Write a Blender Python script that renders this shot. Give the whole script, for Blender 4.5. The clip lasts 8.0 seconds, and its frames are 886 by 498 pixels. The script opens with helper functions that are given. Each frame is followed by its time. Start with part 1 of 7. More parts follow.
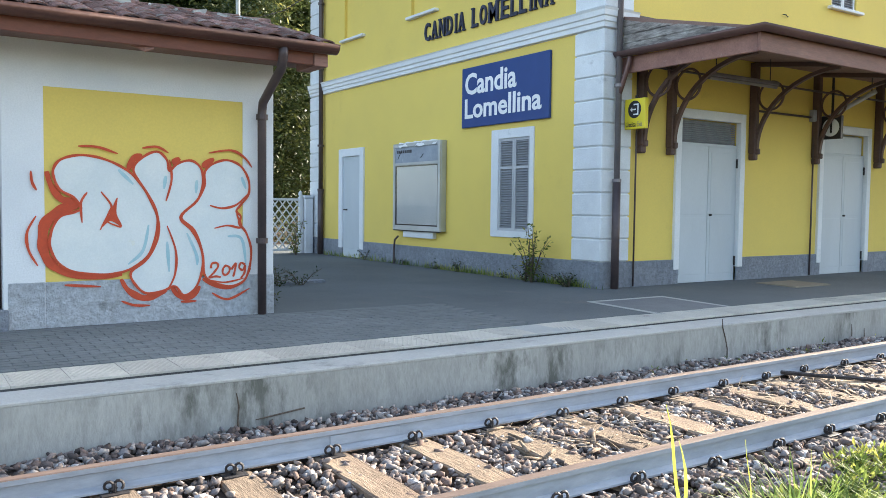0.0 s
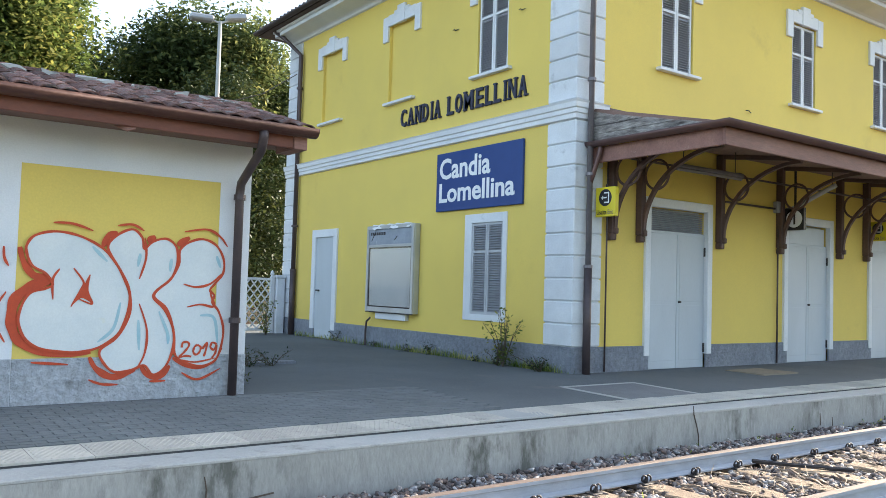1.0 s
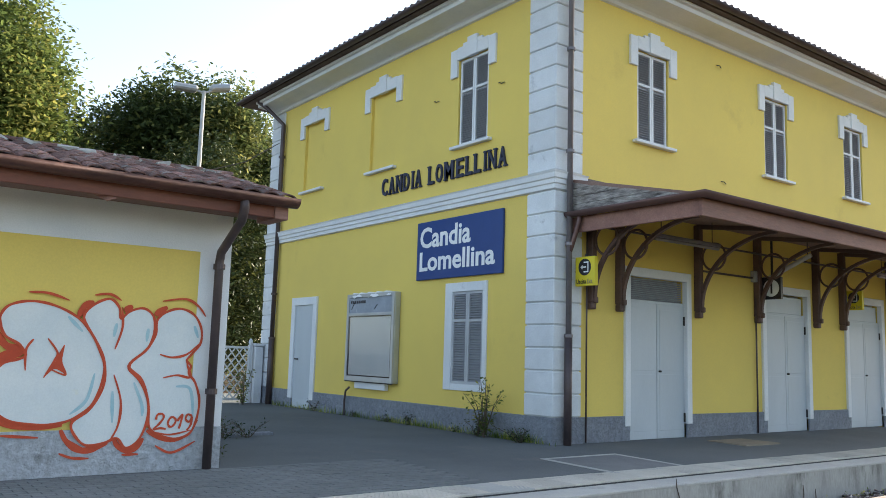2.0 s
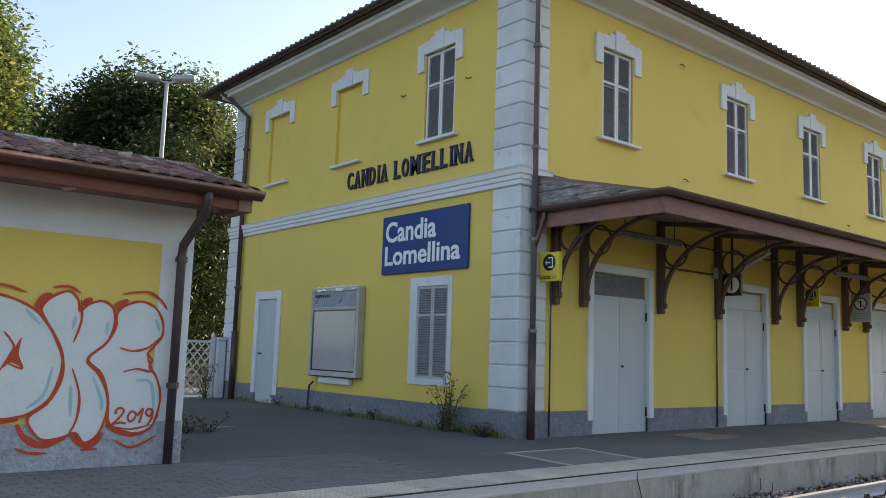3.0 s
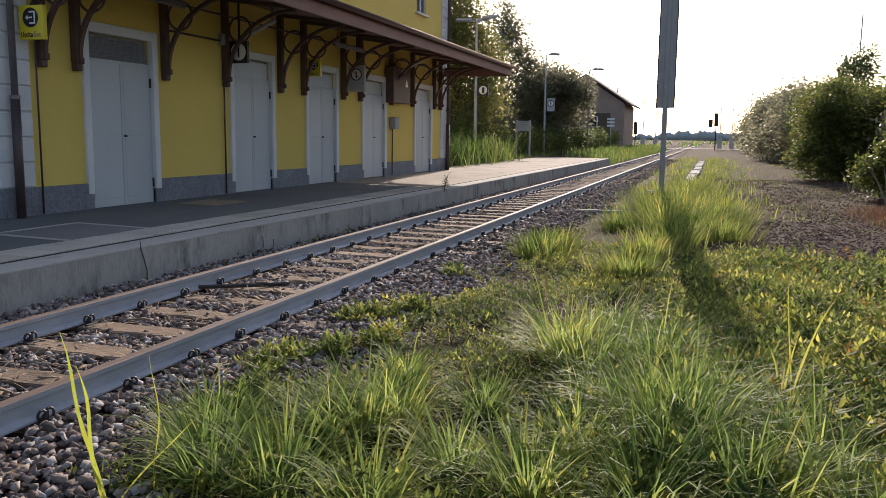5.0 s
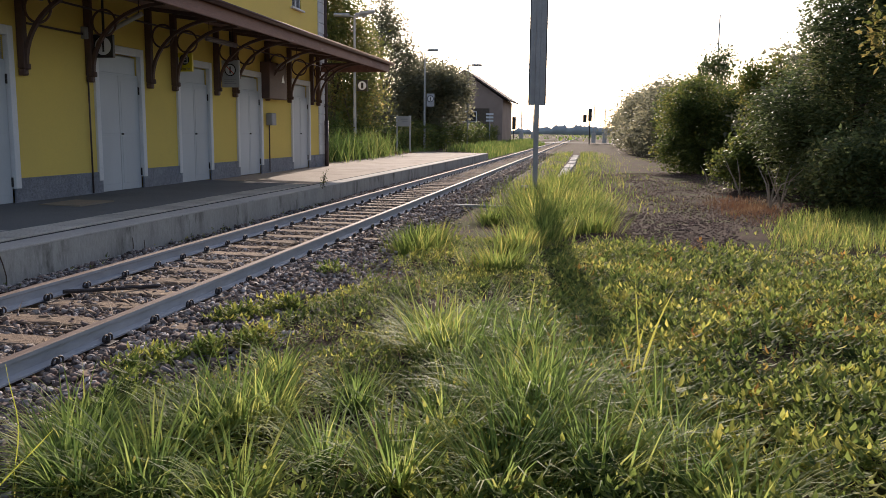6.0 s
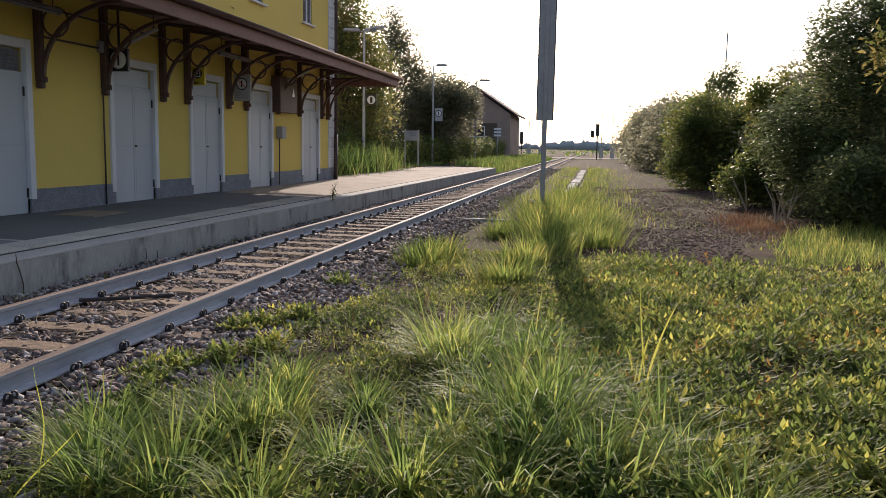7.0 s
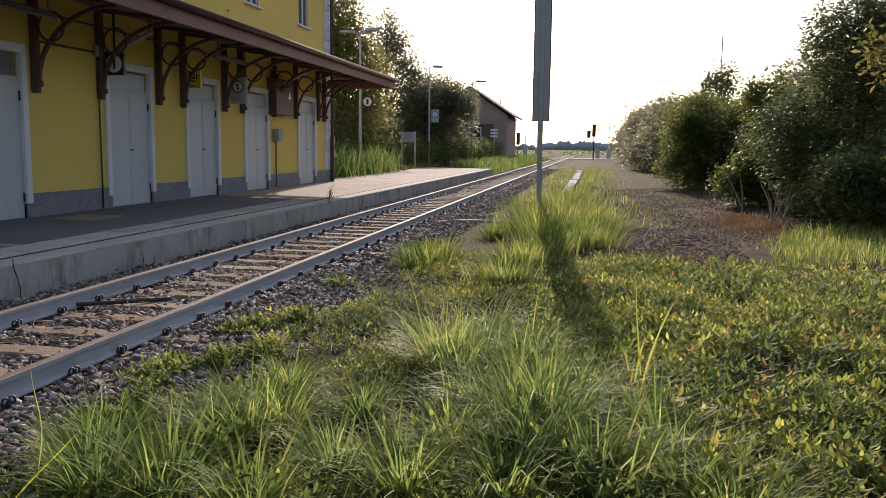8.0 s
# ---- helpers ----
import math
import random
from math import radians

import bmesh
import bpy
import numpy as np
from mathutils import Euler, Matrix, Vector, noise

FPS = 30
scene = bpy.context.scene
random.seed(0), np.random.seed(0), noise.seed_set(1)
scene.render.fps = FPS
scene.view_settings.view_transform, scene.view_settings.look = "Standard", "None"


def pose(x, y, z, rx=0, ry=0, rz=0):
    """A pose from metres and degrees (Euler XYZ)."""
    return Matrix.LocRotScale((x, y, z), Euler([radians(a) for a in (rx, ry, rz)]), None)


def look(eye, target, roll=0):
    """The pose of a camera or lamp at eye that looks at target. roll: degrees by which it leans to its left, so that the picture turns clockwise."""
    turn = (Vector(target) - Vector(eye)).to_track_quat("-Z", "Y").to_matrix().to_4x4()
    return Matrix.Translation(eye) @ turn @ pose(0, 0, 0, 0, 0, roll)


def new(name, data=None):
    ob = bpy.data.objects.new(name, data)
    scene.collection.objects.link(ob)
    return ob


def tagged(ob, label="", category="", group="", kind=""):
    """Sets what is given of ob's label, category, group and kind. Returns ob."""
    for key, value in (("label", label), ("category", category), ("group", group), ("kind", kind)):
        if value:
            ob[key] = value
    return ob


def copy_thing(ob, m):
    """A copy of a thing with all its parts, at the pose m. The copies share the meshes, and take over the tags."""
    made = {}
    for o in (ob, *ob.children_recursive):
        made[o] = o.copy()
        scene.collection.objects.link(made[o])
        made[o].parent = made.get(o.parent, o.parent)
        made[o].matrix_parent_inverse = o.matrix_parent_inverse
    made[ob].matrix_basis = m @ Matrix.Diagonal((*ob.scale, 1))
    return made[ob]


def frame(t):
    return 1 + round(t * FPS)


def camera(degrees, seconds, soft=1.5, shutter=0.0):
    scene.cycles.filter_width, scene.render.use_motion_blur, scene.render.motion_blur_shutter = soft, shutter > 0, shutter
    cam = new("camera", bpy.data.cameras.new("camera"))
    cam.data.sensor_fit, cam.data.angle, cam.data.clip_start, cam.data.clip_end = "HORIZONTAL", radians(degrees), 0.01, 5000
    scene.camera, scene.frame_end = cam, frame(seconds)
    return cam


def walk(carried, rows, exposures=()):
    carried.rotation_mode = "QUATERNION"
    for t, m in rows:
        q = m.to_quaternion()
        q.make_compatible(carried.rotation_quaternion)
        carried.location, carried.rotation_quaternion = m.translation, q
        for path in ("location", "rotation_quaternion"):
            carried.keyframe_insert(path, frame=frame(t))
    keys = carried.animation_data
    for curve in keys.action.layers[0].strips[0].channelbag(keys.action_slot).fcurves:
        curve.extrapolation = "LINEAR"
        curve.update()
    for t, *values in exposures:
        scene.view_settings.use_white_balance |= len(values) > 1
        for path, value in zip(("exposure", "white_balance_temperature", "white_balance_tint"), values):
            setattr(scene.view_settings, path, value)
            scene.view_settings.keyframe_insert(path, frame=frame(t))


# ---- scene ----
cam = camera(56.57, 8.0, soft=0.3)
PATH = [
    (0.0, (-0.064, 0.078, 1.536), (5.496, 8.373, 1.011), 0.66),
    (0.5, (-0.107, 0.068, 1.536), (5.585, 8.286, 1.268), 0.42),
    (1.0, (-0.135, 0.052, 1.545), (5.704, 8.157, 2.023), 1.69),
    (1.5, (-0.148, 0.042, 1.576), (5.749, 8.047, 2.644), 1.64),
    (2.8, (-0.124, 0.050, 1.581), (5.964, 7.861, 2.969), 2.19),
    (3.0, (-0.139, 0.047, 1.571), (6.163, 7.710, 2.817), 1.86),
    (3.2, (-0.130, 0.053, 1.568), (6.750, 7.281, 2.217), 1.96),
    (3.5, (-0.091, 0.062, 1.552), (7.709, 6.321, 1.551), 1.33),
    (4.0, (-0.017, 0.059, 1.540), (8.526, 5.249, 1.260), 0.79),
    (4.5, (0.033, 0.024, 1.512), (9.130, 4.070, 0.583), 0.80),
    (5.0, (0.089, -0.018, 1.490), (9.517, 3.027, 0.131), 0.68),
    (5.2, (0.108, -0.039, 1.486), (9.657, 2.496, -0.062), 1.03),
    (6.3, (-0.119, -0.187, 1.551), (9.659, 1.423, 0.206), 0.65),
    (6.5, (-0.153, -0.187, 1.548), (9.622, 1.465, 0.236), 1.03),
    (7, (-0.200, -0.173, 1.543), (9.563, 1.600, 0.303), 1.02),
    (7.5, (-0.212, -0.188, 1.549), (9.544, 1.625, 0.313), 0.66),
    (8, (-0.215, -0.185, 1.552), (9.555, 1.558, 0.326), 0.64),
]
walk(cam, [(t, look(eye, target, roll)) for t, eye, target, roll in PATH],
     [(0.0, 1.95, 6250, 8), (1.7, 1.75, 6300, 8), (2.8, 1.04, 6400, 11), (3.1, 1.1, 6350, 11), (3.5, 1.2, 6000, 9), (4.0, 0.65, 5950, 10), (4.5, 0.36, 6200, 14), (5.2, 0.24, 6350, 18), (6.3, 0.17, 6400, 19), (8.0, 0.17, 6400, 19)])

# ---- light: a low sun ahead, over a hazy sky ----
SUN_EL, SUN_AZ = radians(22), radians(5.5)
world = bpy.data.worlds.new("sky")
scene.world = world
world.use_nodes = True
wn, wl = world.node_tree.nodes, world.node_tree.links
sky = wn.new("ShaderNodeTexSky")
sky.sky_type = "NISHITA"
sky.sun_disc = False
sky.sun_elevation, sky.sun_rotation = SUN_EL, radians(90) - SUN_AZ
sky.air_density, sky.dust_density, sky.ozone_density = 1.0, 1.6, 1.0
wn["Background"].inputs["Strength"].default_value = 0.14
haze = wn.new("ShaderNodeHueSaturation")
haze.inputs["Saturation"].default_value = 0.8
wl.new(sky.outputs[0], haze.inputs["Color"])
wl.new(haze.outputs[0], wn["Background"].inputs[0])
sun = new("sun", bpy.data.lights.new("sun", "SUN"))
sun.data.energy, sun.data.angle, sun.data.color = 4.7, radians(0.6), (1.0, 0.87, 0.7)
sun.matrix_world = look((0, 0, 0), (-math.cos(SUN_EL) * math.cos(SUN_AZ), -math.cos(SUN_EL) * math.sin(SUN_AZ), -math.sin(SUN_EL)))
sun.location = (60, 6, 40)


# ---- materials ----
def surf(name, a, b, big=0.6, fine=30.0, rough=0.8, bump=0.25, speck=0.25, metal=0.0, stretch=(1, 1, 1), rnd=0.0, island=0.0, c=None, cbig=2.0, cut=0.6, spec=0.35, mask=0.0, dist=0.02):
    """A painted, stony or wooden surface: two tones in large patches, a fine grain, a third tone as stains, and relief."""
    m = bpy.data.materials.new(name)
    m.use_nodes = True
    n, l = m.node_tree.nodes, m.node_tree.links
    p = n["Principled BSDF"]
    geo = n.new("ShaderNodeNewGeometry")
    mp = n.new("ShaderNodeMapping")
    mp.inputs["Scale"].default_value = stretch
    l.new(geo.outputs["Position"], mp.inputs["Vector"])

    def noise_tex(scale, detail=5.0, rgh=0.6):
        t = n.new("ShaderNodeTexNoise")
        t.inputs["Scale"].default_value, t.inputs["Detail"].default_value, t.inputs["Roughness"].default_value = scale, detail, rgh
        l.new(mp.outputs[0], t.inputs["Vector"])
        return t

    def ramp(src, lo, hi):
        r = n.new("ShaderNodeMapRange")
        r.inputs["From Min"].default_value, r.inputs["From Max"].default_value = lo, hi
        l.new(src, r.inputs["Value"])
        return r.outputs[0]

    def mix(fac, x, y, blend="MIX"):
        k = n.new("ShaderNodeMix")
        k.data_type, k.blend_type = "RGBA", blend
        for sock, v in ((k.inputs[0], fac), (k.inputs[6], x), (k.inputs[7], y)):
            if isinstance(v, bpy.types.NodeSocket):
                l.new(v, sock)
            elif isinstance(v, tuple):
                sock.default_value = (*v, 1)
            else:
                sock.default_value = v
        return k.outputs[2]

    col = mix(ramp(noise_tex(big).outputs[0], 0.35, 0.65), a, b)
    if c:
        stain = ramp(noise_tex(cbig, 7, 0.68).outputs[0], cut, cut + 0.14)
        if mask:
            where = n.new("ShaderNodeTexNoise")
            where.inputs["Scale"].default_value = mask
            l.new(geo.outputs["Position"], where.inputs["Vector"])
            both = n.new("ShaderNodeMath")
            both.operation = "MULTIPLY"
            l.new(stain, both.inputs[0])
            l.new(ramp(where.outputs[0], 0.42, 0.6), both.inputs[1])
            stain = both.outputs[0]
        col = mix(stain, col, c)
    g = noise_tex(fine, 6, 0.7)
    grain = ramp(g.outputs[0], 0.3, 0.7)
    hsv = n.new("ShaderNodeHueSaturation")
    l.new(col, hsv.inputs["Color"])
    val = n.new("ShaderNodeMapRange")
    val.inputs["To Min"].default_value, val.inputs["To Max"].default_value = 1 - speck, 1 + speck
    l.new(grain, val.inputs["Value"])
    out = val.outputs[0]
    for amount, source in ((rnd, "ShaderNodeObjectInfo"), (island, "ShaderNodeNewGeometry")):
        if amount:
            info = n.new(source)
            rr = n.new("ShaderNodeMapRange")
            rr.inputs["To Min"].default_value, rr.inputs["To Max"].default_value = 1 - amount, 1 + amount
            l.new(info.outputs["Random" if rnd and source == "ShaderNodeObjectInfo" else "Random Per Island"], rr.inputs["Value"])
            mu = n.new("ShaderNodeMath")
            mu.operation = "MULTIPLY"
            l.new(out, mu.inputs[0])
            l.new(rr.outputs[0], mu.inputs[1])
            out = mu.outputs[0]
    l.new(out, hsv.inputs["Value"])
    l.new(hsv.outputs[0], p.inputs["Base Color"])
    p.inputs["Metallic"].default_value, p.inputs["Specular IOR Level"].default_value = metal, spec
    rmap = n.new("ShaderNodeMapRange")
    rmap.inputs["To Min"].default_value, rmap.inputs["To Max"].default_value = max(rough - 0.12, 0.02), min(rough + 0.1, 1)
    l.new(grain, rmap.inputs["Value"])
    l.new(rmap.outputs[0], p.inputs["Roughness"])
    if bump:
        bp = n.new("ShaderNodeBump")
        bp.inputs["Strength"].default_value, bp.inputs["Distance"].default_value = bump, dist
        l.new(g.outputs[0], bp.inputs["Height"])
        l.new(bp.outputs[0], p.inputs["Normal"])
    return m


def leafy(name, a, b, c, through_light=0.45, rough=0.5, patch=0.5):
    """Leaves: three greens, one for each leaf and in patches, with light shining through them."""
    m = bpy.data.materials.new(name)
    m.use_nodes = True
    n, l = m.node_tree.nodes, m.node_tree.links
    p = n["Principled BSDF"]
    geo = n.new("ShaderNodeNewGeometry")
    r = n.new("ShaderNodeValToRGB")
    e = r.color_ramp.elements
    e[0].color, e[1].color = (*a, 1), (*c, 1)
    e[0].position, e[1].position = 0.1, 0.97
    e.new(0.6).color = (*b, 1)
    t = n.new("ShaderNodeTexNoise")
    t.inputs["Scale"].default_value = patch
    l.new(geo.outputs["Position"], t.inputs["Vector"])
    mx = n.new("ShaderNodeMath")
    mx.operation = "MULTIPLY_ADD"
    mx.inputs[1].default_value = 0.62
    l.new(geo.outputs["Random Per Island"], mx.inputs[0])
    sub = n.new("ShaderNodeMapRange")
    sub.inputs["From Min"].default_value, sub.inputs["From Max"].default_value = 0.35, 0.65
    sub.inputs["To Max"].default_value = 0.46
    l.new(t.outputs[0], sub.inputs["Value"])
    l.new(sub.outputs[0], mx.inputs[2])
    l.new(mx.outputs[0], r.inputs[0])
    l.new(r.outputs[0], p.inputs["Base Color"])
    p.inputs["Roughness"].default_value, p.inputs["Specular IOR Level"].default_value = rough, 0.14
    tr = n.new("ShaderNodeBsdfTranslucent")
    hv = n.new("ShaderNodeHueSaturation")
    hv.inputs["Value"].default_value, hv.inputs["Saturation"].default_value, hv.inputs["Hue"].default_value = 1.75, 1.0, 0.49
    l.new(r.outputs[0], hv.inputs["Color"])
    l.new(hv.outputs[0], tr.inputs[0])
    ms = n.new("ShaderNodeMixShader")
    ms.inputs[0].default_value = through_light
    l.new(p.outputs[0], ms.inputs[1])
    l.new(tr.outputs[0], ms.inputs[2])
    l.new(ms.outputs[0], n["Material Output"].inputs[0])
    return m


def stony(name, tones, per_object=False):
    """Broken stone: each piece has one of several tones, with a fine grain over it."""
    m = surf(name, (0.5, 0.5, 0.5), (0.4, 0.4, 0.4), 12, 70, 0.9, 0.35, 0.22, spec=0.15)
    n, l = m.node_tree.nodes, m.node_tree.links
    p = n["Principled BSDF"]
    src = n.new("ShaderNodeObjectInfo" if per_object else "ShaderNodeNewGeometry")
    r = n.new("ShaderNodeValToRGB")
    e = r.color_ramp.elements
    r.color_ramp.interpolation = "CONSTANT"
    e[0].color, e[0].position = (*tones[0], 1), 0.0
    e[1].color, e[1].position = (*tones[-1], 1), (len(tones) - 1) / len(tones)
    for i, q in enumerate(tones[1:-1]):
        e.new((i + 1) / len(tones)).color = (*q, 1)
    l.new(src.outputs["Random" if per_object else "Random Per Island"], r.inputs[0])
    mu = n.new("ShaderNodeMix")
    mu.data_type, mu.blend_type = "RGBA", "MULTIPLY"
    mu.inputs[0].default_value = 1.0
    old = p.inputs["Base Color"].links[0].from_socket
    gain = n.new("ShaderNodeHueSaturation")
    gain.inputs["Value"].default_value = 1.85
    l.new(old, gain.inputs["Color"])
    l.new(gain.outputs[0], mu.inputs[6])
    l.new(r.outputs[0], mu.inputs[7])
    l.new(mu.outputs[2], p.inputs["Base Color"])
    return m


YELLOW = surf("yellow_plaster", (0.76, 0.58, 0.14), (0.7, 0.535, 0.14), 0.5, 45, 0.88, 0.12, 0.05, c=(0.66, 0.495, 0.13), cbig=0.9, cut=0.62)
WHITE = surf("white_paint", (0.74, 0.75, 0.76), (0.66, 0.68, 0.7), 1.2, 40, 0.75, 0.2, 0.06, c=(0.5, 0.52, 0.54), cbig=3, cut=0.64)
SHEDWHITE = surf("white_plaster", (0.76, 0.77, 0.78), (0.68, 0.7, 0.72), 1.0, 60, 0.9, 0.35, 0.06, c=(0.52, 0.52, 0.52), cbig=4, cut=0.68)
QUOIN = surf("quoin_paint", (0.7, 0.72, 0.74), (0.62, 0.64, 0.66), 2.5, 50, 0.85, 0.3, 0.08, rnd=0.06, c=(0.42, 0.43, 0.45), cbig=3.5, cut=0.62)
PLINTH = surf("grey_roughcast", (0.3, 0.32, 0.36), (0.24, 0.26, 0.3), 1.5, 16, 0.92, 1.0, 0.25, dist=0.07, c=(0.17, 0.17, 0.18), cbig=2.5, cut=0.58)
SHEDPLINTH = surf("pale_roughcast", (0.6, 0.63, 0.67), (0.5, 0.53, 0.57), 2, 14, 0.92, 1.0, 0.25, dist=0.09, c=(0.25, 0.255, 0.26), cbig=3, cut=0.58)
SHUTTER = surf("grey_shutter", (0.33, 0.34, 0.37), (0.28, 0.29, 0.32), 3, 60, 0.6, 0.1, 0.08)
DOOR = surf("grey_door", (0.53, 0.57, 0.6), (0.47, 0.51, 0.54), 1.0, 50, 0.5, 0.08, 0.04, rnd=0.05, stretch=(1, 1, 0.3), c=(0.42, 0.44, 0.47), cbig=4, cut=0.66)
BROWN = surf("brown_wood", (0.125, 0.075, 0.062), (0.09, 0.056, 0.048), 2, 40, 0.6, 0.25, 0.2, stretch=(0.4, 0.4, 1))
FASCIA = surf("faded_brown_wood", (0.31, 0.165, 0.13), (0.21, 0.11, 0.09), 2, 40, 0.7, 0.3, 0.2, stretch=(0.2, 1, 1), c=(0.5, 0.4, 0.36), cbig=7, cut=0.6, mask=0.9)
SOFFIT = surf("dark_boards", (0.26, 0.165, 0.135), (0.2, 0.125, 0.105), 2, 30, 0.8, 0.3, 0.2)
GUTTER = surf("brown_metal", (0.15, 0.085, 0.075), (0.11, 0.065, 0.06), 2, 60, 0.42, 0.05, 0.1, metal=0.3)
COPPER = surf("copper_gutter", (0.125, 0.062, 0.05), (0.08, 0.042, 0.036), 3, 40, 0.42, 0.08, 0.2, metal=0.4, stretch=(0.5, 1, 1))
PIPE = surf("dark_pipe", (0.1, 0.075, 0.075), (0.07, 0.055, 0.058), 3, 50, 0.45, 0.06, 0.12, metal=0.3)
WEATHERED = surf("weathered_boards", (0.42, 0.39, 0.36), (0.17, 0.15, 0.14), 7, 25, 0.95, 1.0, 0.4, stretch=(1, 0.4, 2), c=(0.07, 0.06, 0.055), cbig=5, cut=0.52)
TILE = surf("clay_tile", (0.27, 0.15, 0.12), (0.17, 0.105, 0.09), 7, 40, 0.93, 1.0, 0.45, rnd=0.5, c=(0.25, 0.235, 0.21), cbig=8, cut=0.52, spec=0.1)
DARKTILE = surf("dark_roof_tile", (0.13, 0.1, 0.09), (0.09, 0.07, 0.065), 4, 30, 0.9, 0.4, 0.3, island=0.3)
CONCRETE = surf("platform_concrete", (0.4, 0.4, 0.375), (0.31, 0.31, 0.29), 1.3, 26, 0.93, 0.4, 0.14, c=(0.13, 0.132, 0.115), cbig=3.6, cut=0.5, stretch=(1, 1, 0.35), mask=0.7)
COPING = surf("coping_concrete", (0.44, 0.44, 0.415), (0.38, 0.38, 0.36), 1.5, 40, 0.9, 0.35, 0.1, c=(0.25, 0.25, 0.235), cbig=2.2, cut=0.58)
ASPHALT = surf("asphalt", (0.158, 0.17, 0.172), (0.126, 0.136, 0.139), 0.5, 90, 0.93, 0.4, 0.25, c=(0.175, 0.17, 0.165), cbig=1.3, cut=0.6, spec=0.12)
PAVER = surf("grey_paver", (0.18, 0.194, 0.197), (0.148, 0.16, 0.163), 1, 60, 0.9, 0.4, 0.15, rnd=0.07, island=0.07)
TACTILE = surf("tactile_tile", (0.56, 0.53, 0.46), (0.48, 0.455, 0.4), 2, 50, 0.9, 0.25, 0.12, rnd=0.12, c=(0.27, 0.255, 0.225), cbig=4, cut=0.6, spec=0.15)
RAILSIDE = surf("rail_side", (0.39, 0.425, 0.475), (0.32, 0.35, 0.39), 1.5, 20, 0.65, 0.12, 0.14, metal=0.1, stretch=(0.3, 1, 1), c=(0.24, 0.19, 0.16), cbig=5, cut=0.66)
RAILTOP = surf("rail_head", (0.175, 0.125, 0.104), (0.14, 0.098, 0.082), 2, 30, 0.68, 0.08, 0.14, metal=0.1, stretch=(0.1, 1, 1))
IRON = surf("dark_iron", (0.06, 0.055, 0.055), (0.04, 0.035, 0.035), 8, 40, 0.6, 0.3, 0.3, metal=0.4)
SLEEPER = surf("sleeper_wood", (0.31, 0.235, 0.165), (0.2, 0.145, 0.105), 3, 25, 0.92, 0.9, 0.35, stretch=(2, 0.25, 1), rnd=0.22)
STONE_TONES = [(0.3, 0.25, 0.225), (0.19, 0.15, 0.135), (0.43, 0.39, 0.36), (0.1, 0.084, 0.078), (0.27, 0.25, 0.25), (0.25, 0.18, 0.15), (0.56, 0.53, 0.51), (0.15, 0.125, 0.118), (0.34, 0.285, 0.25)]
STONE = stony("ballast_stone", STONE_TONES)
SOIL = surf("soil_and_gravel", (0.085, 0.058, 0.045), (0.055, 0.04, 0.032), 0.8, 14, 0.95, 1.0, 0.55, c=(0.075, 0.085, 0.026), cbig=0.9, cut=0.5, spec=0.04)
BLUE = surf("blue_sign", (0.016, 0.052, 0.21), (0.014, 0.047, 0.19), 2, 60, 0.4, 0.02, 0.04)
SIGNWHITE = surf("sign_white", (0.8, 0.81, 0.82), (0.76, 0.77, 0.78), 2, 60, 0.45, 0.0, 0.02)
SIGNYELLOW = surf("sign_yellow", (0.72, 0.6, 0.03), (0.68, 0.56, 0.03), 2, 60, 0.4, 0.0, 0.02)
SIGNBLACK = surf("sign_black", (0.025, 0.025, 0.03), (0.02, 0.02, 0.025), 2, 60, 0.4, 0.0, 0.05)
SIGNRED = surf("sign_red", (0.5, 0.05, 0.04), (0.45, 0.05, 0.04), 2, 60, 0.4, 0.0, 0.05)
LETTER = surf("letter_blue_black", (0.045, 0.05, 0.09), (0.03, 0.033, 0.055), 6, 40, 0.7, 0.2, 0.2, c=(0.2, 0.2, 0.25), cbig=12, cut=0.66)
STEEL = surf("galvanised_steel", (0.42, 0.43, 0.44), (0.34, 0.35, 0.36), 3, 40, 0.5, 0.1, 0.1, metal=0.4)
POSTGREY = surf("grey_post", (0.36, 0.36, 0.37), (0.3, 0.3, 0.31), 3, 40, 0.6, 0.1, 0.1, metal=0.2)
LAMPPOST = surf("pale_pole", (0.5, 0.5, 0.48), (0.42, 0.42, 0.41), 3, 40, 0.6, 0.1, 0.1)
ALU = surf("aluminium", (0.5, 0.52, 0.55), (0.42, 0.44, 0.47), 3, 40, 0.4, 0.05, 0.08, metal=0.6)
POSTER = surf("pale_poster", (0.74, 0.76, 0.76), (0.66, 0.69, 0.7), 2, 30, 0.7, 0.05, 0.05)
HUTWALL = surf("hut_plaster", (0.37, 0.28, 0.235), (0.29, 0.22, 0.185), 0.4, 10, 0.95, 0.2, 0.1)
SPRAYRED = surf("red_spray", (0.56, 0.085, 0.035), (0.48, 0.07, 0.03), 5, 50, 0.8, 0.1, 0.1)
SPRAYWHITE = surf("white_spray", (0.72, 0.74, 0.72), (0.64, 0.68, 0.68), 2, 50, 0.8, 0.15, 0.05, c=(0.68, 0.64, 0.42), cbig=1.7, cut=0.66)
SPRAYBLUE = surf("blue_spray", (0.33, 0.52, 0.58), (0.4, 0.56, 0.6), 5, 50, 0.8, 0.1, 0.06)
BARK = surf("bark", (0.14, 0.11, 0.085), (0.09, 0.07, 0.055), 6, 30, 0.95, 0.9, 0.35)
DRYTWIG = surf("dry_twig", (0.38, 0.32, 0.25), (0.28, 0.23, 0.18), 6, 30, 0.9, 0.4, 0.2)
COVER = surf("cover_plate", (0.19, 0.195, 0.2), (0.15, 0.155, 0.16), 2, 70, 0.8, 0.3, 0.15)
